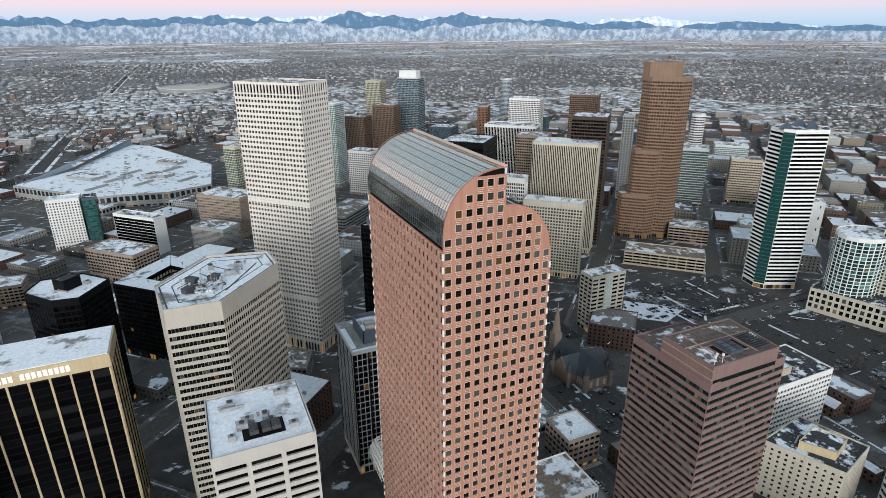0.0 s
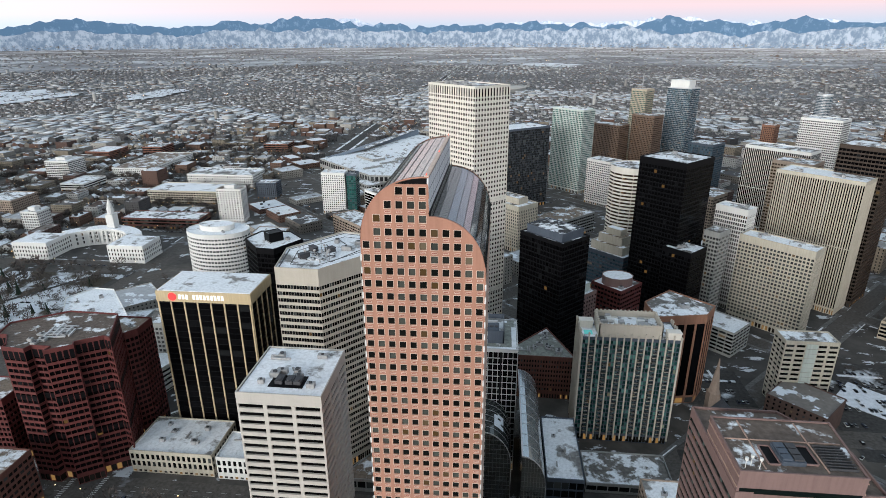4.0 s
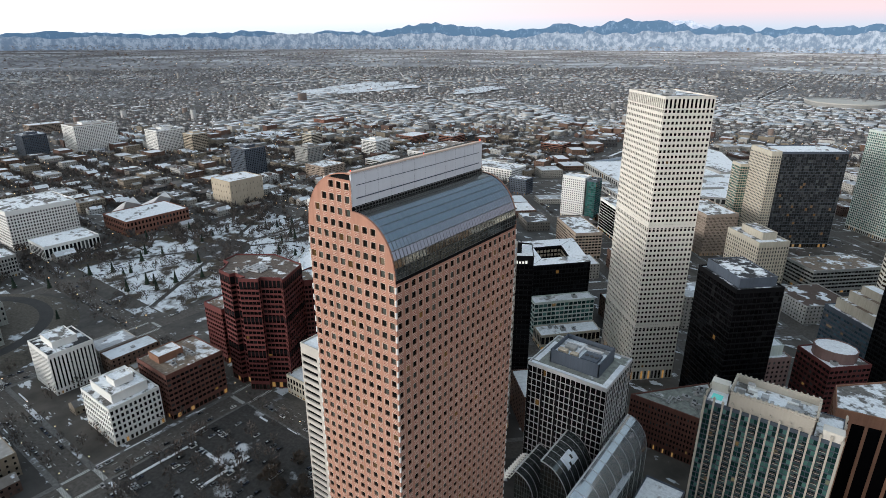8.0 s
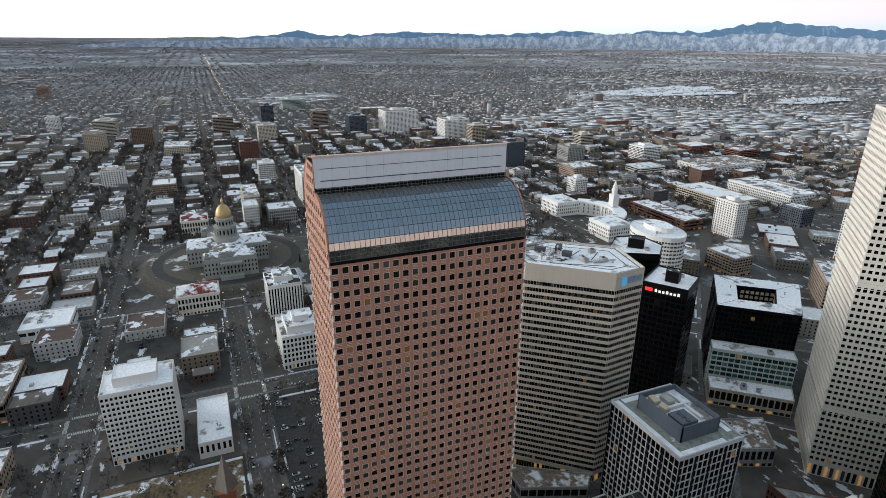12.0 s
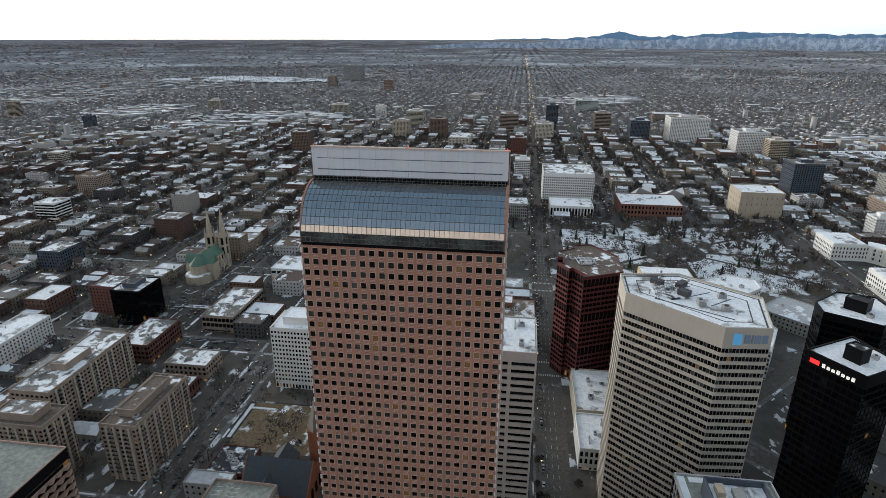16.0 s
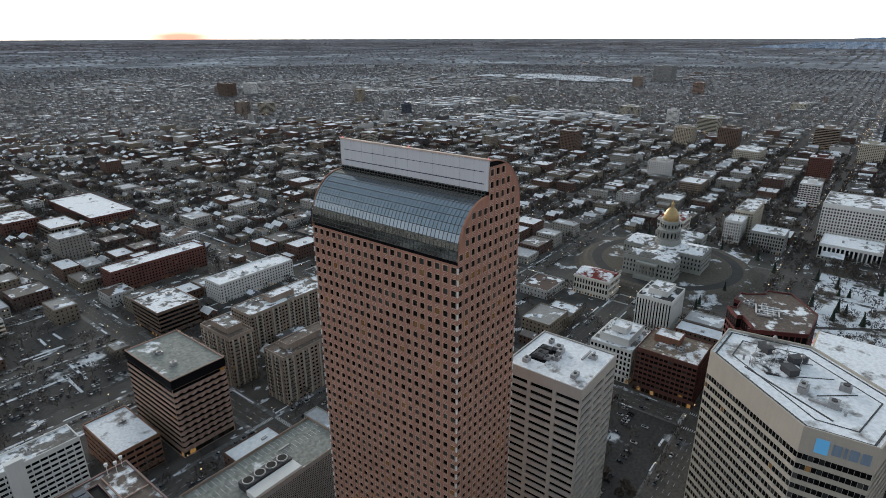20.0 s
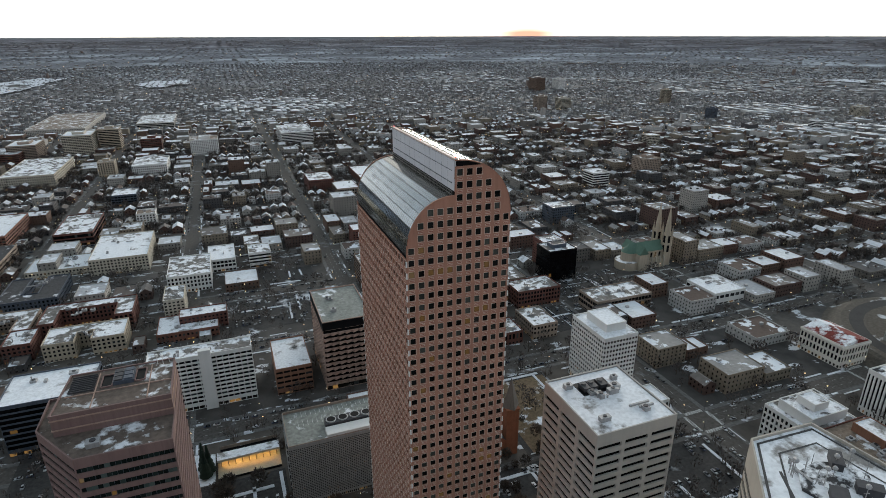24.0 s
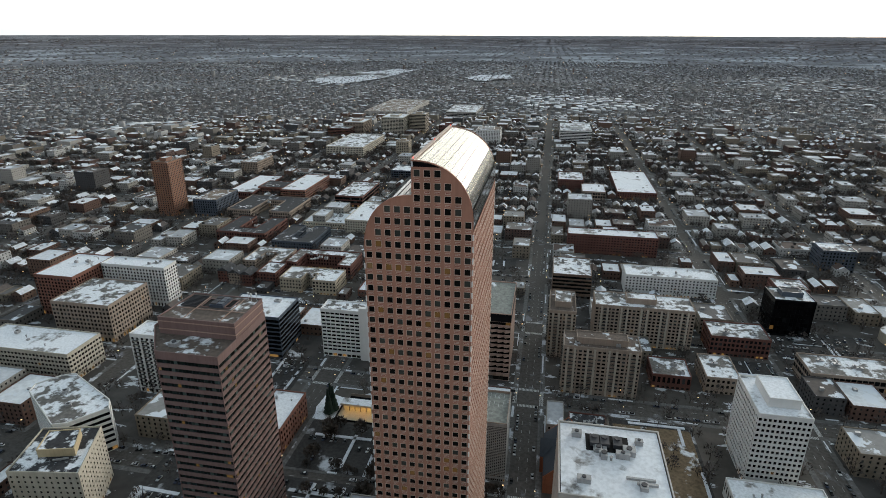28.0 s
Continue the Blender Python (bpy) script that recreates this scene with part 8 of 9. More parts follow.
def city_hall():
    root = holder("city_hall", 0, 0, 0, "pale curved neoclassical city hall with a clock tower", "city hall")
    TAKEN.append((-470, -300, 560, 680))
    s = Solid()
    pts_o, pts_i = [], []
    for i in range(13):
        a = radians(-60 + 120 * i / 12)
        pts_o.append((-395 + 62 * math.sin(a), 590 + 62 * math.cos(a)))
        pts_i.append((-395 + 44 * math.sin(a), 590 + 44 * math.cos(a)))
    s.prism((pts_o + pts_i[::-1])[::-1], 0, 20)
    part("curved_wing", s, [WALL["white"]], root)
    g = Solid()
    for i in range(40):
        a = radians(-58 + 116 * i / 39)
        for rad, sgn in ((62, 1), (44, -1)):
            cx, cy = -395 + rad * math.sin(a), 590 + rad * math.cos(a)
            tx, ty = math.cos(a) * sgn, -math.sin(a) * sgn
            for z in (4, 9.5, 14.5):
                g.slab((cx + tx * 0.8, cy + ty * 0.8), (cx - tx * 0.8, cy - ty * 0.8), -0.3, 0.12, z, z + 3.2)
    tagged(part("glazing", g, [PANES["dark"]], root), kind="stuff")
    s = Solid()
    s.prism(inset((pts_o + pts_i[::-1])[::-1], 1.0), 20, 20.7)
    part("roof", s, [ROOF["snow"]], root)
    for xx in (-455, -335):
        p = rect(xx - 22, xx + 22, 575, 612)
        s = Solid()
        s.prism(p, 0, 21)
        w = part("end_wing", s, [WALL["white"]], root)
        s = Solid()
        s.prism(inset(p, 1), 21, 21.6)
        part("roof", s, [ROOF["snow"]], w)
        g = Solid()
        for a, b in zip(p, p[1:] + p[:1]):
            a, b = Vector(a), Vector(b)
            n = int((b - a).length / 3.4)
            d = (b - a).normalized()
            for k in range(n):
                c = a + (b - a) * (k + 0.5) / n
                for z in (4, 9, 14):
                    g.slab(c - d * 0.7, c + d * 0.7, -0.1, 0.05, z, z + 2.8)
        tagged(part("glazing", g, [PANES["dark"]], w), kind="stuff")
    for i in range(16):
        a = radians(-52 + 104 * i / 15)
        s = Solid()
        s.prism(ngon(-395 + 43 * math.sin(a), 590 + 43 * math.cos(a), 0.7, 0.7, 8), 3, 18)
        part("column", s, [WALL["white"]], root)
    s = Solid()
    s.prism(rect(-400, -390, 640, 650), 20, 38)
    lathe(s, -395, 645, [(4, 38), (4, 46), (3.2, 46.5), (2.8, 50), (0.3, 58)], 8)
    part("clock_tower", s, [WALL["white"]], root)


def angular_museum():
    root = holder("museum", 0, 0, 0, "jagged titanium museum with sloping prow-like volumes", "museum")
    TAKEN.append((-720, -648, 350, 470))
    for p, z, tip in ((rect(-700, -660, 380, 420), 20, (-640, 400, 34)), (rect(-705, -670, 420, 455), 16, (-650, 470, 30))):
        s = Solid()
        n = 0
        s.v = [(x, y, 0) for x, y in p] + [(x * 0.5 + tip[0] * 0.5, y * 0.5 + tip[1] * 0.5, z + (i % 2) * 8) for i, (x, y) in enumerate(p)]
        s.f = [(0, 1, 5, 4), (1, 2, 6, 5), (2, 3, 7, 6), (3, 0, 4, 7), (4, 5, 6, 7)]
        s.m = [0] * 5
        part("volume", s, [WALL["silver"]], root)


def wavy_hall():
    root = holder("municipal_hall", 0, 0, 0, "low white civic block with curved snowy roof terraces", "building")
    TAKEN.append((-262, -130, 300, 420))
    for pl, hh, w in (([(-230, 320), (-150, 318), (-140, 350), (-170, 372), (-235, 360)], 20, "white"), ([(-225, 366), (-180, 376), (-150, 400), (-190, 420), (-240, 400)], 24, "white")):
        building("municipal_hall", "", pl, hh, w, "dark", 5, 3.6, 0.0, 1.9, 0.4, "snow", 3, 2, panes=20, plant=4, root=root)


capitol()
cathedral()
brick_church()
old_church()
atrium()
city_hall()
angular_museum()
wavy_hall()


# ---- fill of the city: blocks, houses, trees, cars, lamps ----
rnd = random.Random(11)
LOTS = [(-133, -16, 126, 221), (-70, -14, 18, 104), (131, 184, 58, 104), (215, 262, 232, 300), (214, 262, 60, 165), (132, 186, 112, 138), (-20, 30, 108, 132), (330, 420, 300, 420), (395, 500, 330, 400), (420, 560, 180, 330), (215, 285, -20, 56), (238, 286, 352, 400), (-235, -160, -138, -78), (66, 158, -198, -132), (66, 124, -268, -222), (-150, -118, -78, -30)]
TREE_SPOTS, CAR_SPOTS, LAMP_SPOTS, LOW = [], [], [], []


def free(x, y, r=0.0):
    return not any(a - r < x < b + r and c - r < y < d + r for a, b, c, d in TAKEN)


s, ridge = Solid(), Solid()
for i_, (a, b, c, d) in enumerate(LOTS):
    s.prism(rect(a, b, c, d), 0.0, 0.22 + 0.01 * (i_ % 6))
    for k in range(3):
        w = rnd.uniform(16, 50)
        x, y = rnd.uniform(a + 2, max(a + 3, b - w)), rnd.uniform(c + 2, d - 4)
        if k % 2:
            ridge.slab((x, y), (min(x + w, b), y + rnd.uniform(-1, 1)), -1.2, 1.2, 0.1, 0.6)
        else:
            y = rnd.uniform(c + 2, max(c + 3, d - w))
            ridge.slab((x, y), (x + rnd.uniform(-1, 1), min(y + w, d)), -1.0, 1.0, 0.1, 0.6)
ridge.prism([(343, 367), (373, 341), (408, 354), (367, 392)], 0.1, 0.55)
tagged(new("snow_ridges", ridge.mesh("snow_ridges", [stone("lot_snow", (0.66, 0.68, 0.72), 0.9, 0.25, 3, streak=0)])), "ploughed ridges of snow on the parking lots", "snow", kind="stuff")
fields = Solid()
for x, y, rx, ry, n_, tilt in ((-3130, -1400, 300, 640, 18, 0.0), (1120, -3000, 220, 950, 18, -0.12), (380, -3050, 170, 330, 14, 0.0), (560, 5350, 420, 420, 16, 0.4), (-2000, 2300, 300, 500, 14, 0.2), (-1450, 2500, 120, 300, 12, 0.1), (-3400, -10500, 900, 500, 14, 0.0), (-1112, 960, 70, 130, 12, 0.1)):
    ring = []
    for k in range(n_ * 3):
        a = 2 * math.pi * k / (n_ * 3)
        j = 0.72 + 0.35 * noise.fractal(Vector((math.cos(a) * 1.6, math.sin(a) * 1.6, x * 0.01)), 0.8, 2.0, 3)
        u, v = rx * j * math.cos(a), ry * j * math.sin(a)
        ring.append((x + u * math.cos(tilt) - v * math.sin(tilt), y + u * math.sin(tilt) + v * math.cos(tilt)))
    px, py, pz, kk = far_out(np.array([x] + [p[0] for p in ring]), np.array([y] + [p[1] for p in ring]))
    o = len(fields.v)
    fields.v += [(float(a), float(b), float(c) + 6.5 * float(e)) for a, b, c, e in zip(px, py, pz, kk)]
    for k in range(len(ring)):
        fields.f.append((o, o + 1 + k, o + 1 + (k + 1) % len(ring)))
        fields.m.append(0)
tagged(new("snow_fields", fields.mesh("snow_fields", [snowy("open_snow", (0.10, 0.09, 0.08), 0.86, 90, (0.72, 0.74, 0.78))])), "snow-covered golf courses and frozen lakes in the suburbs", "snow field", kind="structure")
tagged(new("parking_lot", s.mesh("parking_lot", [snowy("lot_asphalt", (0.052, 0.049, 0.047), 0.03, 22, (0.62, 0.64, 0.67))])), "asphalt parking lots with ploughed snow ridges", "parking lot", kind="structure")
s = Solid()
s.prism(rect(-68, -18, 24, 102), 0.24, 0.3)
tagged(new("bare_lot", s.mesh("bare_lot", [snowy("brown_dirt", (0.16, 0.115, 0.07), 0.15, 9)])), "fenced lot of brown bare earth", "lot", kind="structure")
for a, b, c, d in LOTS:
    if (a, c) == (-70, 18):
        continue
    y = c + 5
    while y < d - 5:
        x = a + 4
        while x < b - 4:
            if rnd.random() < (0.30 if a < 400 else 0.13):
                CAR_SPOTS.append((x, y, math.pi / 2 + rnd.gauss(0, 0.03), 0.24))
            x += 2.9
        y += rnd.choice((5.6, 13.0))
    for k in range(6):
        if rnd.random() < 0.5:
            TREE_SPOTS.append((rnd.uniform(a, b), rnd.choice((c + 1, d - 1)), rnd.uniform(0.5, 0.9), 0.2))
PARKS = [rect(-520, -322, 60, 190), rect(-545, -322, 262, 400), rect(-545, -322, 404, 540)]
s = Solid()
for p in PARKS:
    s.prism(p, 0.0, 0.2)
tagged(new("park_lawn", s.mesh("park_lawn", [snowy("park_snow", (0.075, 0.062, 0.046), 0.56, 22, (0.70, 0.73, 0.77))])), "park lawn under melting snow and brown grass", "lawn", kind="structure")
s = Solid()
for p, q in (((-345, 262), (-530, 540)), ((-345, 540), (-530, 262)), ((-435, 262), (-435, 540)), ((-330, 400), (-545, 400)), ((-335, 60), (-335, 190)), ((-500, 64), (-340, 74))):
    s.slab(p, q, -2.6, 2.6, 0.1, 0.26)
lathe(s, -435, 400, [(34, 0.1), (34, 0.27)], 28)
lathe(s, -411, 118, [(88, 0.05), (88, 0.22)], 36)
tagged(new("path", s.mesh("path", [M_WALK])), "grey concrete park paths", "path", kind="structure")
for i in range(150):
    a, b, c, d = ((-520, -325, 60, 190), (-545, -325, 262, 540), (-545, -325, 262, 540))[i % 3]
    x, y = rnd.uniform(a, b), rnd.uniform(c, d)
    if math.hypot(x + 411, y - 118) > 75:
        TREE_SPOTS.append((x, y, rnd.uniform(0.7, 1.3), 0.2))
TAKEN.append((131, 190, 18, 58))
TAKEN += [(a - 2, b + 2, c - 2, d + 2) for a, b, c, d in LOTS] + [(-548, -318, 258, 545), (-524, -318, 55, 195)]


def lot_row(x0, x1, y0, y1, along_x, dist):
    """Buildings side by side along one side of a block."""
    u, end = (x0, x1) if along_x else (y0, y1)
    while u < end - 8:
        big = rnd.random() < (0.60 if dist < 600 else 0.24)
        w = rnd.uniform(18, 38) if big else rnd.uniform(9, 14)
        w = min(w, end - u - 1)
        dep = abs((y1 - y0) if along_x else (x1 - x0)) * (rnd.uniform(0.62, 0.92) if big else rnd.uniform(0.34, 0.55))
        hh = rnd.uniform(8, 17) if big else rnd.uniform(5.5, 8.5)
        if big and rnd.random() < 0.07 and dist < 1200:
            hh = rnd.uniform(20, 34)
        c = u + w / 2
        off = rnd.uniform(-0.5, 0.5) * 4
        x, y = (c, (y0 + y1) / 2 + off) if along_x else ((x0 + x1) / 2 + off, c)
        ww, dd = (w, dep) if along_x else (dep, w)
        if rnd.random() < 0.90:
            LOW.append([x, y, ww, dd, hh, 0.0, 0 if (big or rnd.random() < 0.35) else 1])
        elif rnd.random() < 0.6:
            for k in range(3):
                CAR_SPOTS.append((x - ww / 3 + k * 3.2, y, math.pi / 2, 0.2))
        if rnd.random() < 0.75:
            TREE_SPOTS.append((x + rnd.uniform(-0.6, 0.6) * ww, y + rnd.choice((-1, 1)) * (dd / 2 + 3.5), rnd.uniform(0.55, 1.1), 0.18))
        u += w + rnd.uniform(1.5, 5.0)


for i in range(len(AVENUES) - 1):
    for j in range(len(STREETS) - 1):
        a0, a1, b0, b1 = AVENUES[i] + 12, AVENUES[i + 1] - 12, STREETS[j] + 12, STREETS[j + 1] - 12
        mx, my = (a0 + a1) / 2, (b0 + b1) / 2
        dist = math.hypot(mx - CX, my - CY)
        if dist > 1650 or in_downtown(mx, my) or (mx > 500 and my > 900):
            continue
        mid = (b0 + b1) / 2
        lot_row(a0, a1, b0, mid - 3, True, dist)
        lot_row(a0, a1, mid + 3, b1, True, dist)
        for k in range(int((a1 - a0) * (b1 - b0) / (200 if dist < 500 else 115))):
            TREE_SPOTS.append((rnd.uniform(a0, a1), mid + rnd.gauss(0, 0.30) * (b1 - b0), rnd.uniform(0.55, 1.35), 0.18))
        for k in range(int((a1 - a0) / 11)):
            for yy in (b0 - 3.2, b1 + 3.2):
                if rnd.random() < 0.55:
                    TREE_SPOTS.append((a0 + k * 11 + rnd.uniform(-2, 2), yy, rnd.uniform(0.6, 1.25), 0.18))
        if dist < 1100:
            for k in range(int((a1 - a0) / 6.2)):
                for yy in (b0 - 6.0, b1 + 6.0):
                    if rnd.random() < 0.5:
                        CAR_SPOTS.append((a0 + k * 6.2, yy, 0.0, 0.08))
            for k in range(int((b1 - b0) / 6.2)):
                for xx in (a0 - 6.0, a1 + 6.0):
                    if rnd.random() < 0.35:
                        CAR_SPOTS.append((xx, b0 + k * 6.2, math.pi / 2, 0.06))
        for xx in (a0 - 3, a0 * 0.67 + a1 * 0.33, a0 * 0.33 + a1 * 0.67, a1 + 3):
            LAMP_SPOTS.append((xx, b0 - 3))
            LAMP_SPOTS.append((xx, b1 + 3))
for g in [-50 + 122 * i for i in range(-8, 14)]:
    for g2 in [-30 + 122 * i for i in range(-8, 14)]:
        for du, dw in ((32, 32), (88, 32), (32, 88), (88, 88)):
            x, y = diag(g2 + du, g + dw)
            if not in_downtown(x, y):
                continue
            dist = math.hypot(x - 300, y - 600)
            w, d = rnd.uniform(26, 50), rnd.uniform(26, 50)
            hh = rnd.uniform(8, 24) if dist > 500 else rnd.uniform(9, 32)
            if x < 0 or y > 1000:
                hh = rnd.uniform(6, 18)
            if rnd.random() < 0.16:
                for k in range(9):
                    CAR_SPOTS.append((x + rnd.uniform(-20, 20), y + rnd.uniform(-20, 20), rnd.choice((0.785, 2.356)), 0.02))
                continue
            LOW.append([x, y, w, d, hh, math.pi / 4, 0])
            if rnd.random() < 0.5:
                LAMP_SPOTS.append(diag(g2 + 9, g + dw))
            for k in range(2):
                TREE_SPOTS.append((*diag(g2 + 10, g + dw + rnd.uniform(-25, 25)), rnd.uniform(0.4, 0.7), 0.02))



def clear_of(b):
    """True where a low building overlaps nothing that stands."""
    w, d = (b[2] / 2, b[3] / 2) if b[5] == 0 else (max(b[2], b[3]) * 0.42, max(b[2], b[3]) * 0.42)
    return not any(x0 - w + 2 < b[0] < x1 + w - 2 and y0 - d + 2 < b[1] < y1 + d - 2 for x0, x1, y0, y1 in TAKEN)


LOW = [b for b in LOW if clear_of(b)]
HOMES = {}
for b in LOW:
    for gx in range(int((b[0] - b[2] / 2) // 40), int((b[0] + b[2] / 2) // 40) + 1):
        for gy in range(int((b[1] - b[3] / 2) // 40), int((b[1] + b[3] / 2) // 40) + 1):
            HOMES.setdefault((gx, gy), []).append(b)
TREE_SPOTS = [t for t in TREE_SPOTS if not any(abs(t[0] - b[0]) < b[2] / 2 + 0.4 and abs(t[1] - b[1]) < b[3] / 2 + 0.4 for b in HOMES.get((int(t[0] // 40), int(t[1] // 40)), []))]
TREE_SPOTS = [t for t in TREE_SPOTS if not any(a + 4 < t[0] < b - 4 and c + 4 < t[1] < d - 4 for a, b, c, d in TAKEN[:-len(LOTS) - 2])]
CAR_SPOTS = [t for t in CAR_SPOTS if not any(a + 3 < t[0] < b - 3 and c + 3 < t[1] < d - 3 for a, b, c, d in TAKEN[:-len(LOTS) - 2])]

WALLS_LOW = [(0.13, 0.078, 0.062), (0.22, 0.19, 0.15), (0.28, 0.265, 0.24), (0.105, 0.068, 0.058), (0.17, 0.155, 0.14), (0.38, 0.36, 0.33), (0.08, 0.078, 0.08), (0.24, 0.20, 0.155), (0.15, 0.095, 0.072), (0.46, 0.455, 0.44)]
ROOFS_LOW = [(0.76, 0.78, 0.80), (0.15, 0.14, 0.135), (0.58, 0.60, 0.63), (0.20, 0.18, 0.165), (0.09, 0.088, 0.09), (0.42, 0.43, 0.45), (0.13, 0.11, 0.10), (0.30, 0.29, 0.28), (0.72, 0.74, 0.77), (0.11, 0.08, 0.068)]
M_WALL_ONE, M_WALL_MANY = palette("lowrise_wall", WALLS_LOW, False), palette("lowrise_wall_many", WALLS_LOW, True)


def roof_palette(name, island):
    """Each roof its own felt or tile, with snow lying on a part of it."""
    m = palette(name, ROOFS_LOW, island, 0.9, 0.25)
    nd, ln = m.node_tree.nodes, m.node_tree.links
    bs = nd["Principled BSDF"]
    src = bs.inputs["Base Color"].links[0].from_socket
    sn = ramp(nd, ln, grain(nd, ln, 15, 5, rough=0.6), [(0.54, 0.0), (0.57, 1.0)])
    ln.new(mixed(nd, ln, sn, src, (0.68, 0.71, 0.75)), bs.inputs["Base Color"])
    return m


M_ROOF_ONE, M_ROOF_MANY = roof_palette("lowrise_roof", False), roof_palette("lowrise_roof_many", True)


def low_shape(s, x, y, w, d, h, turn, kind):
    c, sn = math.cos(turn), math.sin(turn)

    def at(u, v, z):
        return (x + u * c - v * sn, y + u * sn + v * c, z)

    n = len(s.v)
    a, b = w / 2, d / 2
    if kind:
        e = 0.5
        s.v += [at(-a, -b, 0), at(a, -b, 0), at(a, b, 0), at(-a, b, 0), at(-a, -b, h), at(a, -b, h), at(a, b, h), at(-a, b, h)]
        along = w > d
        r = min(w, d) * 0.32
        s.v += [at(-a, 0, h + r), at(a, 0, h + r)] if along else [at(0, -b, h + r), at(0, b, h + r)]
        s.f += [(n + i, n + (i + 1) % 4, n + 4 + (i + 1) % 4, n + 4 + i) for i in range(4)]
        if along:
            s.f += [(n + 4, n + 5, n + 9, n + 8), (n + 6, n + 7, n + 8, n + 9), (n + 7, n + 4, n + 8), (n + 5, n + 6, n + 9)]
            s.m += [0] * 4 + [1, 1, 0, 0]
        else:
            s.f += [(n + 5, n + 6, n + 9, n + 8), (n + 7, n + 4, n + 8, n + 9), (n + 4, n + 5, n + 8), (n + 6, n + 7, n + 9)]
            s.m += [0] * 4 + [1, 1, 0, 0]
    else:
        t = 0.45
        p = [(-a, -b), (a, -b), (a, b), (-a, b)]
        q = [(-a + t, -b + t), (a - t, -b + t), (a - t, b - t), (-a + t, b - t)]
        s.v += [at(u, v, 0) for u, v in p] + [at(u, v, h + 0.8) for u, v in p] + [at(u, v, h + 0.8) for u, v in q] + [at(u, v, h) for u, v in q]
        for i in range(4):
            k = (i + 1) % 4
            s.f += [(n + i, n + k, n + 4 + k, n + 4 + i), (n + 4 + i, n + 4 + k, n + 8 + k, n + 8 + i), (n + 8 + i, n + 8 + k, n + 12 + k, n + 12 + i)]
            s.m += [0, 0, 0]
        s.f.append((n + 12, n + 13, n + 14, n + 15))
        s.m.append(1)


def low_windows(s, x, y, w, d, h, turn):
    c, sn = math.cos(turn), math.sin(turn)
    for nx, ny, l, o in ((0, -1, w, d / 2), (1, 0, d, w / 2), (0, 1, w, d / 2), (-1, 0, d, w / 2)):
        wx, wy = nx * c - ny * sn, nx * sn + ny * c
        if (CX - x) * wx + (CY - y) * wy < -40 and h < 30:
            continue
        nb = max(2, int(l / 3.6))
        nf = max(1, int(h / 3.3))
        for j in range(nb):
            u = (j + 0.5) / nb * l - l / 2
            px, py = (u * -ny + nx * (o + 0.04), u * nx + ny * (o + 0.04))
            ax, ay = -ny * 0.62, nx * 0.62
            for k in range(nf):
                z = 1.2 + k * h / nf
                p0, p1 = (px - ax, py - ay), (px + ax, py + ay)
                g = [(x + p[0] * c - p[1] * sn, y + p[0] * sn + p[1] * c) for p in (p0, p1)]
                s.quad((*g[0], z), (*g[1], z), (*g[1], z + 1.6), (*g[0], z + 1.6))


LOW.sort(key=lambda b: math.hypot(b[0] - CX, b[1] - CY))
NEAR = 200
far_low, far_win, far_plant = Solid(), Solid(), Solid()
for i, b in enumerate(LOW):
    if i < NEAR:
        house = b[6] == 1
        root = holder("house" if house else "low_building", 0, 0, 0, "gabled city house with snow on its roof" if house else "flat-roofed brick or stucco city building with patchy snow", "house" if house else "building", "houses on the blocks" if house else "low buildings on the blocks")
        s = Solid()
        low_shape(s, *b)
        part("body", s, [M_WALL_ONE, M_ROOF_ONE], root)
        g = Solid()
        low_windows(g, *b[:6])
        if g.f:
            tagged(part("glazing", g, [PANES["dark"]], root), kind="stuff")
        if not house and b[2] > 12:
            for k in range(1):
                g = Solid()
                ux, uy = rnd.uniform(-0.3, 0.3) * b[2], rnd.uniform(-0.3, 0.3) * b[3]
                c, sn = math.cos(b[5]), math.sin(b[5])
                g.box(b[0] + ux * c - uy * sn, b[1] + ux * sn + uy * c, b[4], b[4] + rnd.uniform(1, 2.6), rnd.uniform(1.5, 4), rnd.uniform(1.5, 3), b[5])
                part("air_handler", g, [M_PLANT], root)
    else:
        low_shape(far_low, *b)
        if i < 2600:
            low_windows(far_win, *b[:6])
        if b[6] == 0 and i < 1700:
            c, sn = math.cos(b[5]), math.sin(b[5])
            for k in range(rnd.randint(1, 5)):
                ux, uy = rnd.uniform(-0.4, 0.4) * b[2], rnd.uniform(-0.4, 0.4) * b[3]
                far_plant.box(b[0] + ux * c - uy * sn, b[1] + ux * sn + uy * c, b[4], b[4] + rnd.uniform(0.9, 2.6), rnd.uniform(1.2, 4.5), rnd.uniform(1.2, 3.5), b[5])
tagged(new("low_buildings", far_low.mesh("low_buildings", [M_WALL_MANY, M_ROOF_MANY])), "blocks of low brick houses and flats under patchy snow", "buildings", kind="stuff")
tagged(new("roof_plant", far_plant.mesh("roof_plant", [palette("roof_plant", [(0.05, 0.05, 0.052), (0.42, 0.42, 0.43), (0.13, 0.10, 0.09), (0.22, 0.22, 0.22), (0.62, 0.63, 0.65)], True)])), "stair heads, vents and air units on the low roofs", "roof plant", kind="stuff")
tagged(new("low_building_windows", far_win.mesh("low_building_windows", [PANES["dark"]])), "dark windows of the low buildings", "windows", kind="stuff")


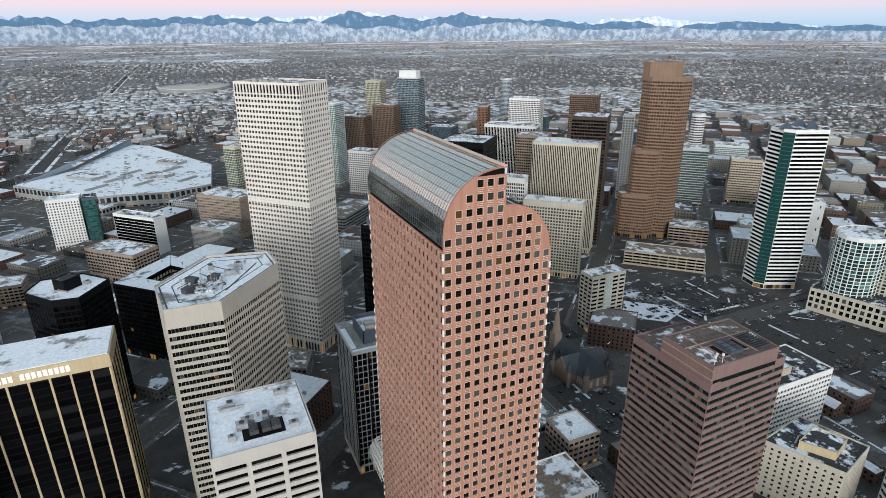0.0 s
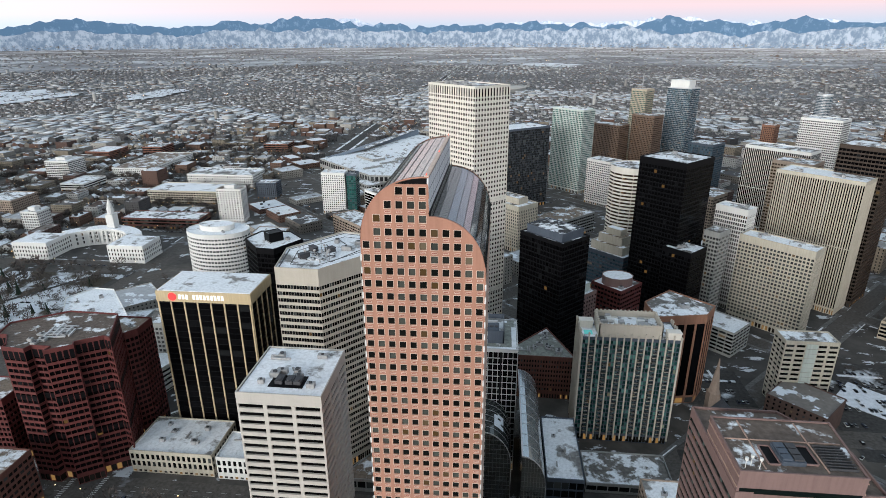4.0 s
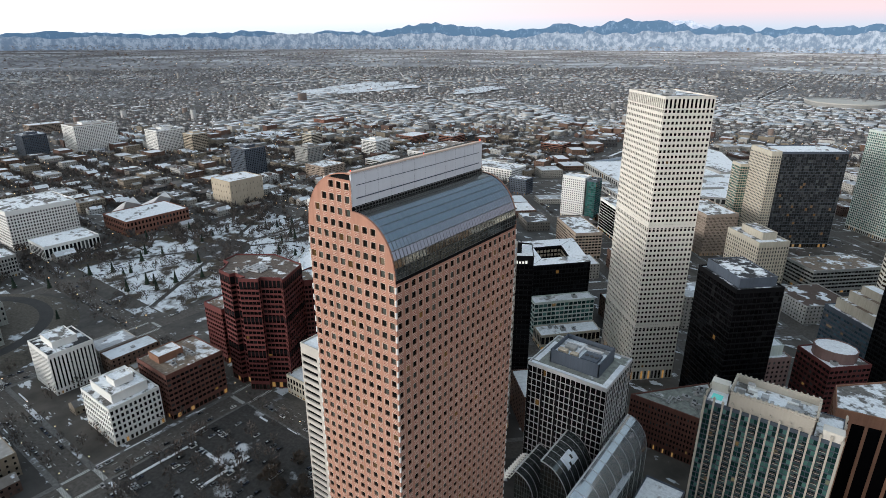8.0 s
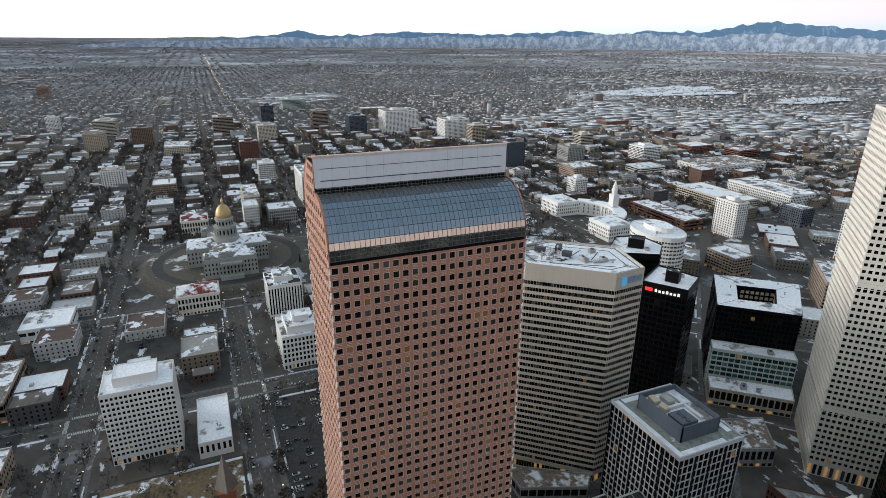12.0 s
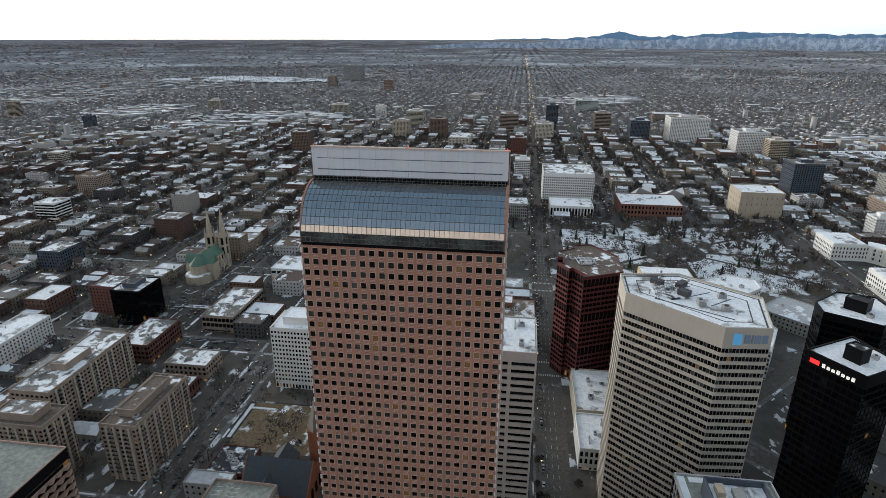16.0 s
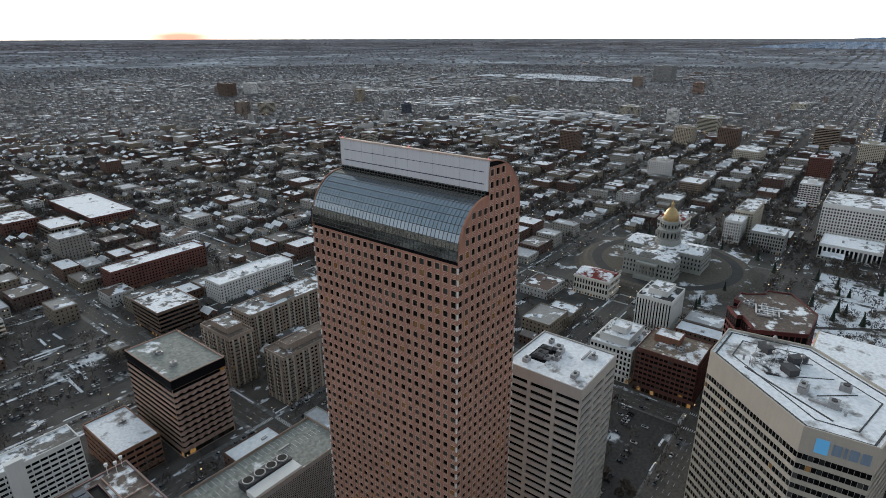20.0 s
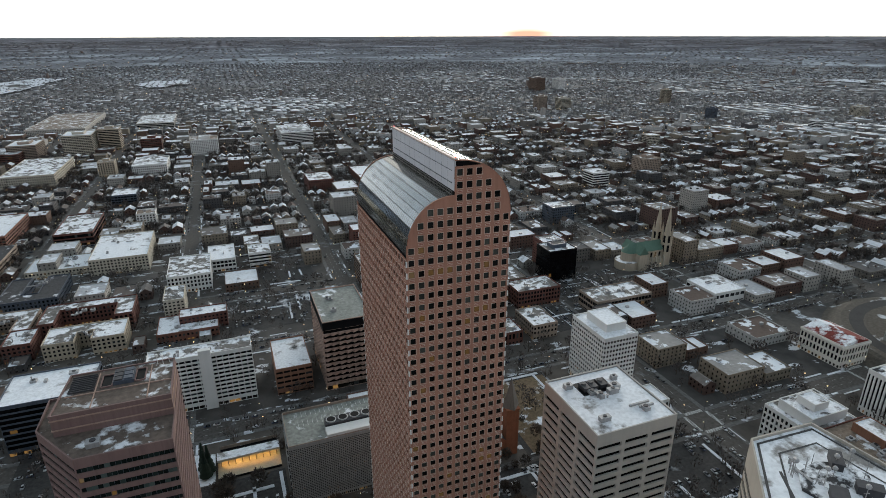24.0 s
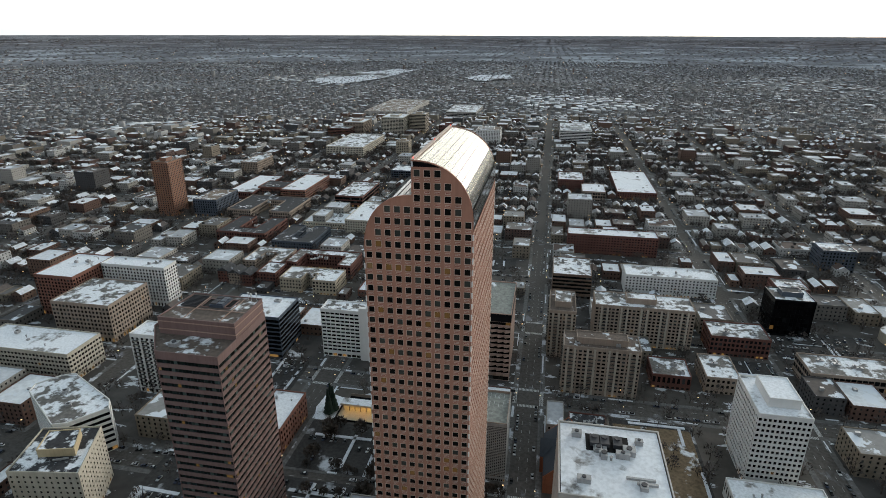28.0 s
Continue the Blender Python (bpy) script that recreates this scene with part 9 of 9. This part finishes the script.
def swarm(name, tv, tf, tm, x, y, z, sc, turn, mats, label, category, sz=None):
    """Copies of one small shape joined into one mesh."""
    tv, k, n = np.array(tv, float), len(tv), len(x)
    c, s = np.cos(turn)[:, None], np.sin(turn)[:, None]
    sz = sc if sz is None else sz
    if sc.ndim == 1:
        sx = sy = sc[:, None]
    else:
        sx, sy = sc[:, :1], sc[:, 1:2]
    vx, vy = tv[None, :, 0] * sx, tv[None, :, 1] * sy
    v = np.stack([x[:, None] + vx * c - vy * s, y[:, None] + vx * s + vy * c, z[:, None] + tv[None, :, 2] * sz[:, None]], 2).reshape(-1, 3)
    sizes = np.array([len(f) for f in tf])
    flat = np.concatenate([np.array(f) for f in tf])
    loops = (flat[None, :] + (np.arange(n) * k)[:, None]).ravel()
    counts = np.tile(sizes, n)
    me = bpy.data.meshes.new(name)
    me.vertices.add(len(v))
    me.vertices.foreach_set("co", v.astype(np.float32).ravel())
    me.loops.add(len(loops))
    me.loops.foreach_set("vertex_index", loops.astype(np.int32))
    me.polygons.add(len(counts))
    me.polygons.foreach_set("loop_start", np.concatenate([[0], np.cumsum(counts)[:-1]]).astype(np.int32))
    me.polygons.foreach_set("loop_total", counts.astype(np.int32))
    for m in mats:
        me.materials.append(m)
    if tm:
        me.polygons.foreach_set("material_index", np.tile(np.array(tm, np.int32), n))
    me.update(calc_edges=True)
    return tagged(new(name, me), label, category, kind="stuff")


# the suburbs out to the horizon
# wall and roof tones greyed and lifted in place of distance haze
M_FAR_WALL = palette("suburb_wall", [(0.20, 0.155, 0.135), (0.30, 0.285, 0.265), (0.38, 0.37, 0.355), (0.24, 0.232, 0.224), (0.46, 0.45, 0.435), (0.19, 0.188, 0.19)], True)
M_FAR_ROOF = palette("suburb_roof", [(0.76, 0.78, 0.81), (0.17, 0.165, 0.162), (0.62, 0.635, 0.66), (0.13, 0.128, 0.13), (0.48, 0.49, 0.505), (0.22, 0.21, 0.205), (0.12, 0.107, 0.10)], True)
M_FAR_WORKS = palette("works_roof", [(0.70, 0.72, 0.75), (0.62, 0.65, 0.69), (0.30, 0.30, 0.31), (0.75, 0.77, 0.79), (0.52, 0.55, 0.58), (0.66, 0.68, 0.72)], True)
# twigs of the nearer rings, lightened towards the colour of haze
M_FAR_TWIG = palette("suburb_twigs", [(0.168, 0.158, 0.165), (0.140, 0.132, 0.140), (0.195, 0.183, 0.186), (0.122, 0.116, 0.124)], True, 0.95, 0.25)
box_v = [(-.5, -.5, 0), (.5, -.5, 0), (.5, .5, 0), (-.5, .5, 0), (-.5, -.5, 1), (.5, -.5, 1), (.5, .5, 1), (-.5, .5, 1)]
box_f, box_m = [(0, 1, 5, 4), (1, 2, 6, 5), (2, 3, 7, 6), (3, 0, 4, 7), (4, 5, 6, 7)], [0, 0, 0, 0, 1]
gab_v = box_v[:8] + [(-.5, 0, 1.5), (.5, 0, 1.5)]
gab_f, gab_m = [(0, 1, 5, 4), (1, 2, 6, 5), (2, 3, 7, 6), (3, 0, 4, 7), (4, 5, 9, 8), (6, 7, 8, 9), (7, 4, 8), (5, 6, 9)], [0, 0, 0, 0, 1, 1, 0, 0]
rg = np.random.RandomState(5)


def suburb(d0, d1, cell_x, cell_y, keep, seed):
    r = np.random.RandomState(seed)
    gx, gy = np.meshgrid(np.arange(-d1, d1, cell_x), np.arange(-d1, d1, cell_y))
    gx, gy = gx.ravel() + r.uniform(-.25, .25, gx.size) * cell_x, gy.ravel() + r.uniform(-.2, .2, gx.size) * cell_y
    d = np.hypot(gx, gy)
    ang = np.degrees(np.arctan2(gy, gx)) % 360
    ok = (d > d0) & (d < d1) & (r.rand(gx.size) < keep) & ((ang > 12) & (ang < 342))
    return gx[ok] + CX, gy[ok] + CY, d[ok], ang[ok], r


def quarter(x, y):
    """Kind of district by place: above 0 shops and works under wide white roofs, below 0 houses deep in trees."""
    return np.sin(x / 410 + 1.3) * np.sin(y / 350 + 0.5) + 0.7 * np.sin(x / 173 + y / 260) * np.sin(y / 190 - x / 700 + 2.0) + 0.5 * np.sin(x / 1300 + 0.7) * np.sin(y / 900 + 1.1)


for d0, d1, cx_, cy_, keep, seed, grow in ((1560, 2700, 19, 38, 0.80, 1, 1.0), (2700, 5200, 36, 52, 0.66, 2, 1.2), (5200, 10500, 105, 112, 0.55, 3, 2.0), (10500, 21000, 260, 280, 0.5, 4, 3.6)):
    hx, hy, d, ang, r = suburb(d0, d1, cx_, cy_, keep, seed)
    kind = quarter(hx, hy) + np.where((ang > 45) & (ang < 150), 0.55 - d / 12000, -0.12)
    clear = ~(((hx - CX > -330) & (hx - CX < 1400) & (hy > 252) & (hy < 1500))) & ((kind > -0.55) | (r.rand(len(hx)) < 0.6))
    hx, hy, d, ang, kind = hx[clear], hy[clear], d[clear], ang[clear], kind[clear]
    works = ((kind > 0.45) & (r.rand(len(hx)) < 0.62)) | (r.rand(len(hx)) < 0.012)
    wx, wy, wz, k = far_out(hx, hy)
    sc = np.where(works, r.uniform(12, 30, len(hx)), r.uniform(9, 16, len(hx)) * grow)
    sd = np.where(works, r.uniform(18, 62, len(hx)), r.uniform(9, 13, len(hx)) * grow)
    hh = np.where(works, r.uniform(5, 9, len(hx)), r.uniform(3.4, 6.0, len(hx)))
    tall = r.rand(len(hx)) < 0.004
    hh = np.where(tall, r.uniform(16, 36, len(hx)), hh)
    turn = np.zeros(len(hx))
    flat = works | tall | (r.rand(len(hx)) < 0.3)
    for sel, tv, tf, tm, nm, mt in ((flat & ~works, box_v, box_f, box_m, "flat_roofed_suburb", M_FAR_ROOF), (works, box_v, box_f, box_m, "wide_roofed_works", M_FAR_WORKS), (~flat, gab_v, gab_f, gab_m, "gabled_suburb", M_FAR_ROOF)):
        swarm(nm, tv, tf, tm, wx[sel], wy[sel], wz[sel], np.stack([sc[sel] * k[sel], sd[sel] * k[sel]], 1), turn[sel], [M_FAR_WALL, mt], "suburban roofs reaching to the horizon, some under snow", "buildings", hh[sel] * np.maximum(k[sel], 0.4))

# bare winter trees
M_TWIG = palette("bare_twigs", [(0.100, 0.083, 0.075), (0.082, 0.070, 0.066), (0.122, 0.100, 0.088), (0.070, 0.062, 0.060), (0.110, 0.096, 0.088)], True, 0.95, 0.3)
M_TWIG_ONE = palette("bare_twigs_one", [(0.085, 0.068, 0.056), (0.070, 0.058, 0.050), (0.105, 0.082, 0.066)], False, 0.95, 0.3)
M_BARK = stone("bark", (0.075, 0.058, 0.046), 0.95, 0.25, 2)
M_NEEDLE = palette("dark_needles", [(0.018, 0.030, 0.022), (0.025, 0.038, 0.026), (0.014, 0.024, 0.018)], True, 0.95, 0.3)


def tree_shape(seed, twigs, size=9.0, wide=0.42):
    """Trunk, limbs and a loose crown of thin twig blades; returns trunk and crown solids."""
    r = random.Random(seed)
    wood, crown = Solid(), Solid()
    lathe(wood, 0, 0, [(0.32, 0), (0.22, size * 0.3), (0.1, size * 0.62)], 6)
    for i in range(7):
        a, z = r.uniform(0, 6.28), size * r.uniform(0.25, 0.5)
        l, e = size * r.uniform(0.25, 0.42), size * r.uniform(0.2, 0.38)
        p, q = Vector((0, 0, z)), Vector((math.cos(a) * l, math.sin(a) * l, z + e))
        n = Vector((-math.sin(a), math.cos(a), 0)) * 0.09
        u = Vector((0, 0, 0.1))
        wood.quad(tuple(p - n), tuple(p + n), tuple(q + n * 0.3), tuple(q - n * 0.3))
        wood.quad(tuple(p - u), tuple(p + u), tuple(q + u * 0.3), tuple(q - u * 0.3))
    for i in range(twigs):
        a, k, zz = r.uniform(0, 6.28), math.sqrt(r.random()), r.random()
        rad = size * wide * k * (0.55 + 0.45 * math.sin(math.pi * min(1, zz * 0.9 + 0.12)))
        c = Vector((math.cos(a) * rad, math.sin(a) * rad, size * (0.28 + 0.66 * zz) * (1 - 0.12 * k)))
        d = Vector((math.cos(a) * 0.7 + r.gauss(0, 0.4), math.sin(a) * 0.7 + r.gauss(0, 0.4), 0.9 + r.gauss(0, 0.3))).normalized()
        l = size * r.uniform(0.08, 0.17)
        side = d.cross(Vector((r.gauss(0, 1), r.gauss(0, 1), r.gauss(0, 1)))).normalized() * l * r.uniform(0.17, 0.42)
        m = len(crown.v)
        crown.v += [tuple(c - side), tuple(c + side), tuple(c + d * l * 1.4)]
        crown.f.append((m, m + 1, m + 2))
        crown.m.append(0)
    return wood, crown


TREE_SPOTS.sort(key=lambda t: math.hypot(t[0] - CX, t[1] - CY))
kinds = []
for k in range(3):
    wood, crown = tree_shape(40 + k, 240)
    kinds.append((wood.mesh("trunk", [M_BARK]), crown.mesh("crown", [M_TWIG_ONE])))
for i, (x, y, sc, z) in enumerate(TREE_SPOTS[:150]):
    root = holder("tree", x, y, z, "bare winter street tree with grey-brown twigs", "tree", "street trees")
    root.scale, root.rotation_euler = (sc, sc, sc), (0, 0, rnd.uniform(0, 6.28))
    for nm, me in zip(("trunk", "crown"), kinds[i % 3]):
        ob = new(nm, me)
        ob.parent = root
mid, out_trees = TREE_SPOTS[150:2600], TREE_SPOTS[2600:19000]
for k in range(6):
    wood, crown = tree_shape(60 + k, 56 if k < 3 else 20)
    if k > 2:
        crown.v = [tuple(c + (Vector(p) - c) * 2.5) for q in range(0, len(crown.v), 3) for c in [sum((Vector(p) for p in crown.v[q:q + 3]), Vector()) / 3] for p in crown.v[q:q + 3]]
    sel = np.array((mid if k < 3 else out_trees)[k % 3::3])
    wood = Solid()
    lathe(wood, 0, 0, [(0.3, 0), (0.1, 5.4)], 3)
    full = Solid()
    full.v, full.f = crown.v + wood.v, crown.f + [tuple(len(crown.v) + i for i in f) for f in wood.f]
    tm = [0] * len(crown.f) + [1] * len(wood.f)
    swarm("street_trees", full.v, full.f, tm, sel[:, 0], sel[:, 1], sel[:, 3], sel[:, 2] * 1.05, rg.uniform(0, 6.28, len(sel)), [M_TWIG, M_BARK], "bare grey-brown trees along the streets", "trees")
# twigs past 5 km: paler and bluer still, haze painted into the bark tones
M_HAZE_TWIG = palette("hazed_twigs", [(0.245, 0.24, 0.255), (0.215, 0.212, 0.228), (0.28, 0.272, 0.284), (0.195, 0.194, 0.21)], True, 0.95, 0.25)
for d0, d1, cell, keep, seed, scale, tw in ((1350, 2700, 16, 0.70, 21, 1.15, 7), (2700, 5200, 32, 0.72, 22, 1.9, 6), (5200, 11000, 90, 0.66, 23, 4.0, 6), (11000, 24000, 215, 0.62, 24, 9.0, 6)):
    tx, ty, d, ang, r = suburb(d0, d1, cell, cell, keep, seed)
    kind = quarter(tx, ty) + np.where((ang > 45) & (ang < 150), 0.45 - d / 12000, -0.12)
    thin = ((kind < 0.3) | (r.rand(len(tx)) < 0.35)) & ~((tx - CX > -330) & (tx - CX < 1400) & (ty > 252) & (ty < 1500))
    tx, ty = tx[thin], ty[thin]
    wx, wy, wz, k = far_out(tx, ty)
    _, crown = tree_shape(80 + seed, tw, 8.0, 0.5)
    fat = [((x * 1.0), y * 1.0, z * 0.95) for x, y, z in crown.v]
    big = Solid()
    for q in range(0, len(fat), 3):
        c = (Vector(fat[q]) + Vector(fat[q + 1]) + Vector(fat[q + 2])) / 3
        n = len(big.v)
        big.v += [tuple(c + (Vector(p) - c) * Vector((3.4, 3.4, 2.0))) for p in fat[q:q + 3]]
        big.f.append((n, n + 1, n + 2))
    s0 = r.uniform(0.7, 1.25, len(tx)) * scale * k
    swarm("suburb_trees", big.v, big.f, [0] * len(big.f), wx, wy, wz, s0, r.uniform(0, 6.28, len(tx)), [M_FAR_TWIG if d0 < 5000 else M_HAZE_TWIG], "grey-brown belt of bare suburban trees", "trees", np.minimum(s0, 1.3 * k + 0.2))
fir = Solid()
for k in range(5):
    lathe(fir, 0, 0, [(2.4 - k * 0.42, 1.2 + k * 1.9), (0.3, 4.4 + k * 1.9)], 9)
spots = [(174, 46), (177, 43), (176, 50)] + [(rnd.uniform(-540, -325), rnd.uniform(60, 540)) for i in range(60)]
spots = [(x, y) for x, y in spots if math.hypot(x + 411, y - 118) > 76]
spruce_mesh = fir.mesh("foliage", [M_NEEDLE])
for x, y in spots[:46]:
    root = holder("spruce", x, y, 0.2, "dark green spruce standing in the snow", "tree", "spruces")
    sc = rnd.uniform(0.8, 1.4) if x < 0 else 1.7
    root.scale, root.rotation_euler = (sc, sc, sc), (0, 0, rnd.uniform(0, 6))
    ob = new("foliage", spruce_mesh)
    ob.parent = root

# cars
M_CAR = palette("car_paint", [(0.02, 0.02, 0.022), (0.45, 0.46, 0.47), (0.62, 0.62, 0.62), (0.12, 0.13, 0.14), (0.10, 0.10, 0.105), (0.05, 0.06, 0.09), (0.30, 0.30, 0.31)], False, 0.35, 0.1)
M_CAR_MANY = palette("car_paint_many", [(0.02, 0.02, 0.022), (0.45, 0.46, 0.47), (0.62, 0.62, 0.62), (0.12, 0.13, 0.14), (0.10, 0.10, 0.105), (0.05, 0.06, 0.09), (0.30, 0.30, 0.31)], True, 0.35, 0.1)
M_TYRE = stone("tyre", (0.015, 0.015, 0.015), 0.9, 0.1, streak=0)


def car_shapes():
    body = Solid()
    pts = [(-2.25, 0.35), (2.25, 0.35), (2.3, 0.75), (1.25, 0.92), (0.75, 0.95), (-1.9, 0.98), (-2.3, 0.85)]
    k = len(pts)
    body.v = [(x, -0.9, z) for x, z in pts] + [(x, 0.9, z) for x, z in pts]
    body.f = [tuple(range(k)), tuple(range(2 * k - 1, k - 1, -1))] + [((i + 1) % k, i, k + i, k + (i + 1) % k) for i in range(k)]
    body.m = [0] * len(body.f)
    n = len(body.v)
    body.v += [(-1.2, -0.68, 1.47), (0.25, -0.68, 1.47), (0.25, 0.68, 1.47), (-1.2, 0.68, 1.47)]
    body.f.append((n, n + 1, n + 2, n + 3))
    body.m.append(0)
    cab = Solid()
    cab.v = [(-1.9, -0.85, 0.97), (0.95, -0.85, 0.94), (0.95, 0.85, 0.94), (-1.9, 0.85, 0.97), (-1.2, -0.68, 1.46), (0.25, -0.68, 1.46), (0.25, 0.68, 1.46), (-1.2, 0.68, 1.46)]
    cab.f = [(0, 1, 5, 4), (1, 2, 6, 5), (2, 3, 7, 6), (3, 0, 4, 7), (4, 5, 6, 7)]
    cab.m = [0] * 5
    return body, cab


c_body, c_cab = car_shapes()
body_mesh, cab_mesh = c_body.mesh("body", [M_CAR]), c_cab.mesh("windows", [PANE["black"]])
wh = Solid()
for i in range(12):
    a = 2 * math.pi * i / 12
    wh.v.append((0.33 * math.cos(a), -0.11, 0.33 * math.sin(a)))
wh.v += [(x, 0.11, z) for x, _, z in wh.v[:12]]
wh.f = [tuple(range(12)), tuple(range(23, 11, -1))] + [((i + 1) % 12, i, 12 + i, 12 + (i + 1) % 12) for i in range(12)]
wh.m = [0] * len(wh.f)
wheel_mesh = wh.mesh("wheel", [M_TYRE])
CAR_SPOTS.sort(key=lambda t: math.hypot(t[0] - CX, t[1] - CY))
for i, (x, y, a, z) in enumerate(CAR_SPOTS[:74]):
    root = holder("car", x, y, z, "parked car on the asphalt with a film of frost", "car", "parked cars")
    root.rotation_euler = (0, 0, a + (math.pi if rnd.random() < 0.5 else 0))
    for nm, me, loc in (("body", body_mesh, (0, 0, 0)), ("windows", cab_mesh, (0, 0, 0)), ("wheel", wheel_mesh, (-1.4, -0.8, 0.33)), ("wheel", wheel_mesh, (1.4, -0.8, 0.33)), ("wheel", wheel_mesh, (-1.4, 0.8, 0.33)), ("wheel", wheel_mesh, (1.4, 0.8, 0.33))):
        ob = new(nm, me)
        ob.parent, ob.location = root, loc
rest = np.array(CAR_SPOTS[74:5600])
allv, allf = c_body.v + c_cab.v, c_body.f + [tuple(len(c_body.v) + i for i in f) for f in c_cab.f]
swarm("parked_cars", allv, allf, [0] * len(c_body.f) + [1] * len(c_cab.f), rest[:, 0], rest[:, 1], rest[:, 3], np.ones(len(rest)), rest[:, 2], [M_CAR_MANY, PANE["black"]], "rows of parked cars along the kerbs", "cars")

# street lamps still burning
M_LAMP = shining("sodium_lamp", (1.0, 0.66, 0.32), 2.5)
LAMP_SPOTS = [p for p in LAMP_SPOTS if free(p[0], p[1])]
LAMP_SPOTS.sort(key=lambda t: math.hypot(t[0] - CX, t[1] - CY))
post, head = Solid(), Solid()
lathe(post, 0, 0, [(0.12, 0), (0.07, 8.6)], 6)
post.box(0.7, 0, 8.4, 8.5, 1.5, 0.1)
lathe(head, 1.4, 0, [(0.12, 8.1), (0.34, 8.25), (0.3, 8.5), (0.1, 8.55)], 8)
post_mesh, head_mesh = post.mesh("post", [M_PLANT_DARK]), head.mesh("lamp_head", [M_LAMP])
for x, y in LAMP_SPOTS[:70]:
    root = holder("street_lamp", x, y, 0.18, "street lamp on a dark post, still lit", "lamp", "street lamps")
    root.rotation_euler = (0, 0, rnd.uniform(0, 6.28))
    for nm, me in (("post", post_mesh), ("lamp_head", head_mesh)):
        ob = new(nm, me)
        ob.parent = root
pts = [(x, y, 8.6, 0.5) for x, y in LAMP_SPOTS[70:]]
for i in range(150):
    d = 1500 + 6500 * (i / 150) ** 1.4
    pts.append((CX - d, 233 + rnd.uniform(-9, 9), 6, 0.25 + d / 5000))
for i in range(700):
    a, d = rnd.uniform(radians(20), radians(330)), 1600 + 6500 * rnd.random() ** 1.5
    pts.append((CX + d * math.cos(a), CY + d * math.sin(a), 7, 0.35 + d / 4500))
pts = np.array(pts)
lx, ly, lz, k = far_out(pts[:, 0], pts[:, 1])
octa = [(1, 0, 0), (0, 1, 0), (-1, 0, 0), (0, -1, 0), (0, 0, 1), (0, 0, -1)]
swarm("lit_lamps", octa, [(0, 1, 4), (1, 2, 4), (2, 3, 4), (3, 0, 4), (1, 0, 5), (2, 1, 5), (3, 2, 5), (0, 3, 5)], [], lx, ly, lz + pts[:, 2] * k, pts[:, 3] * k, np.zeros(len(pts)), [M_LAMP], "lit street lamps across the city", "lamps")
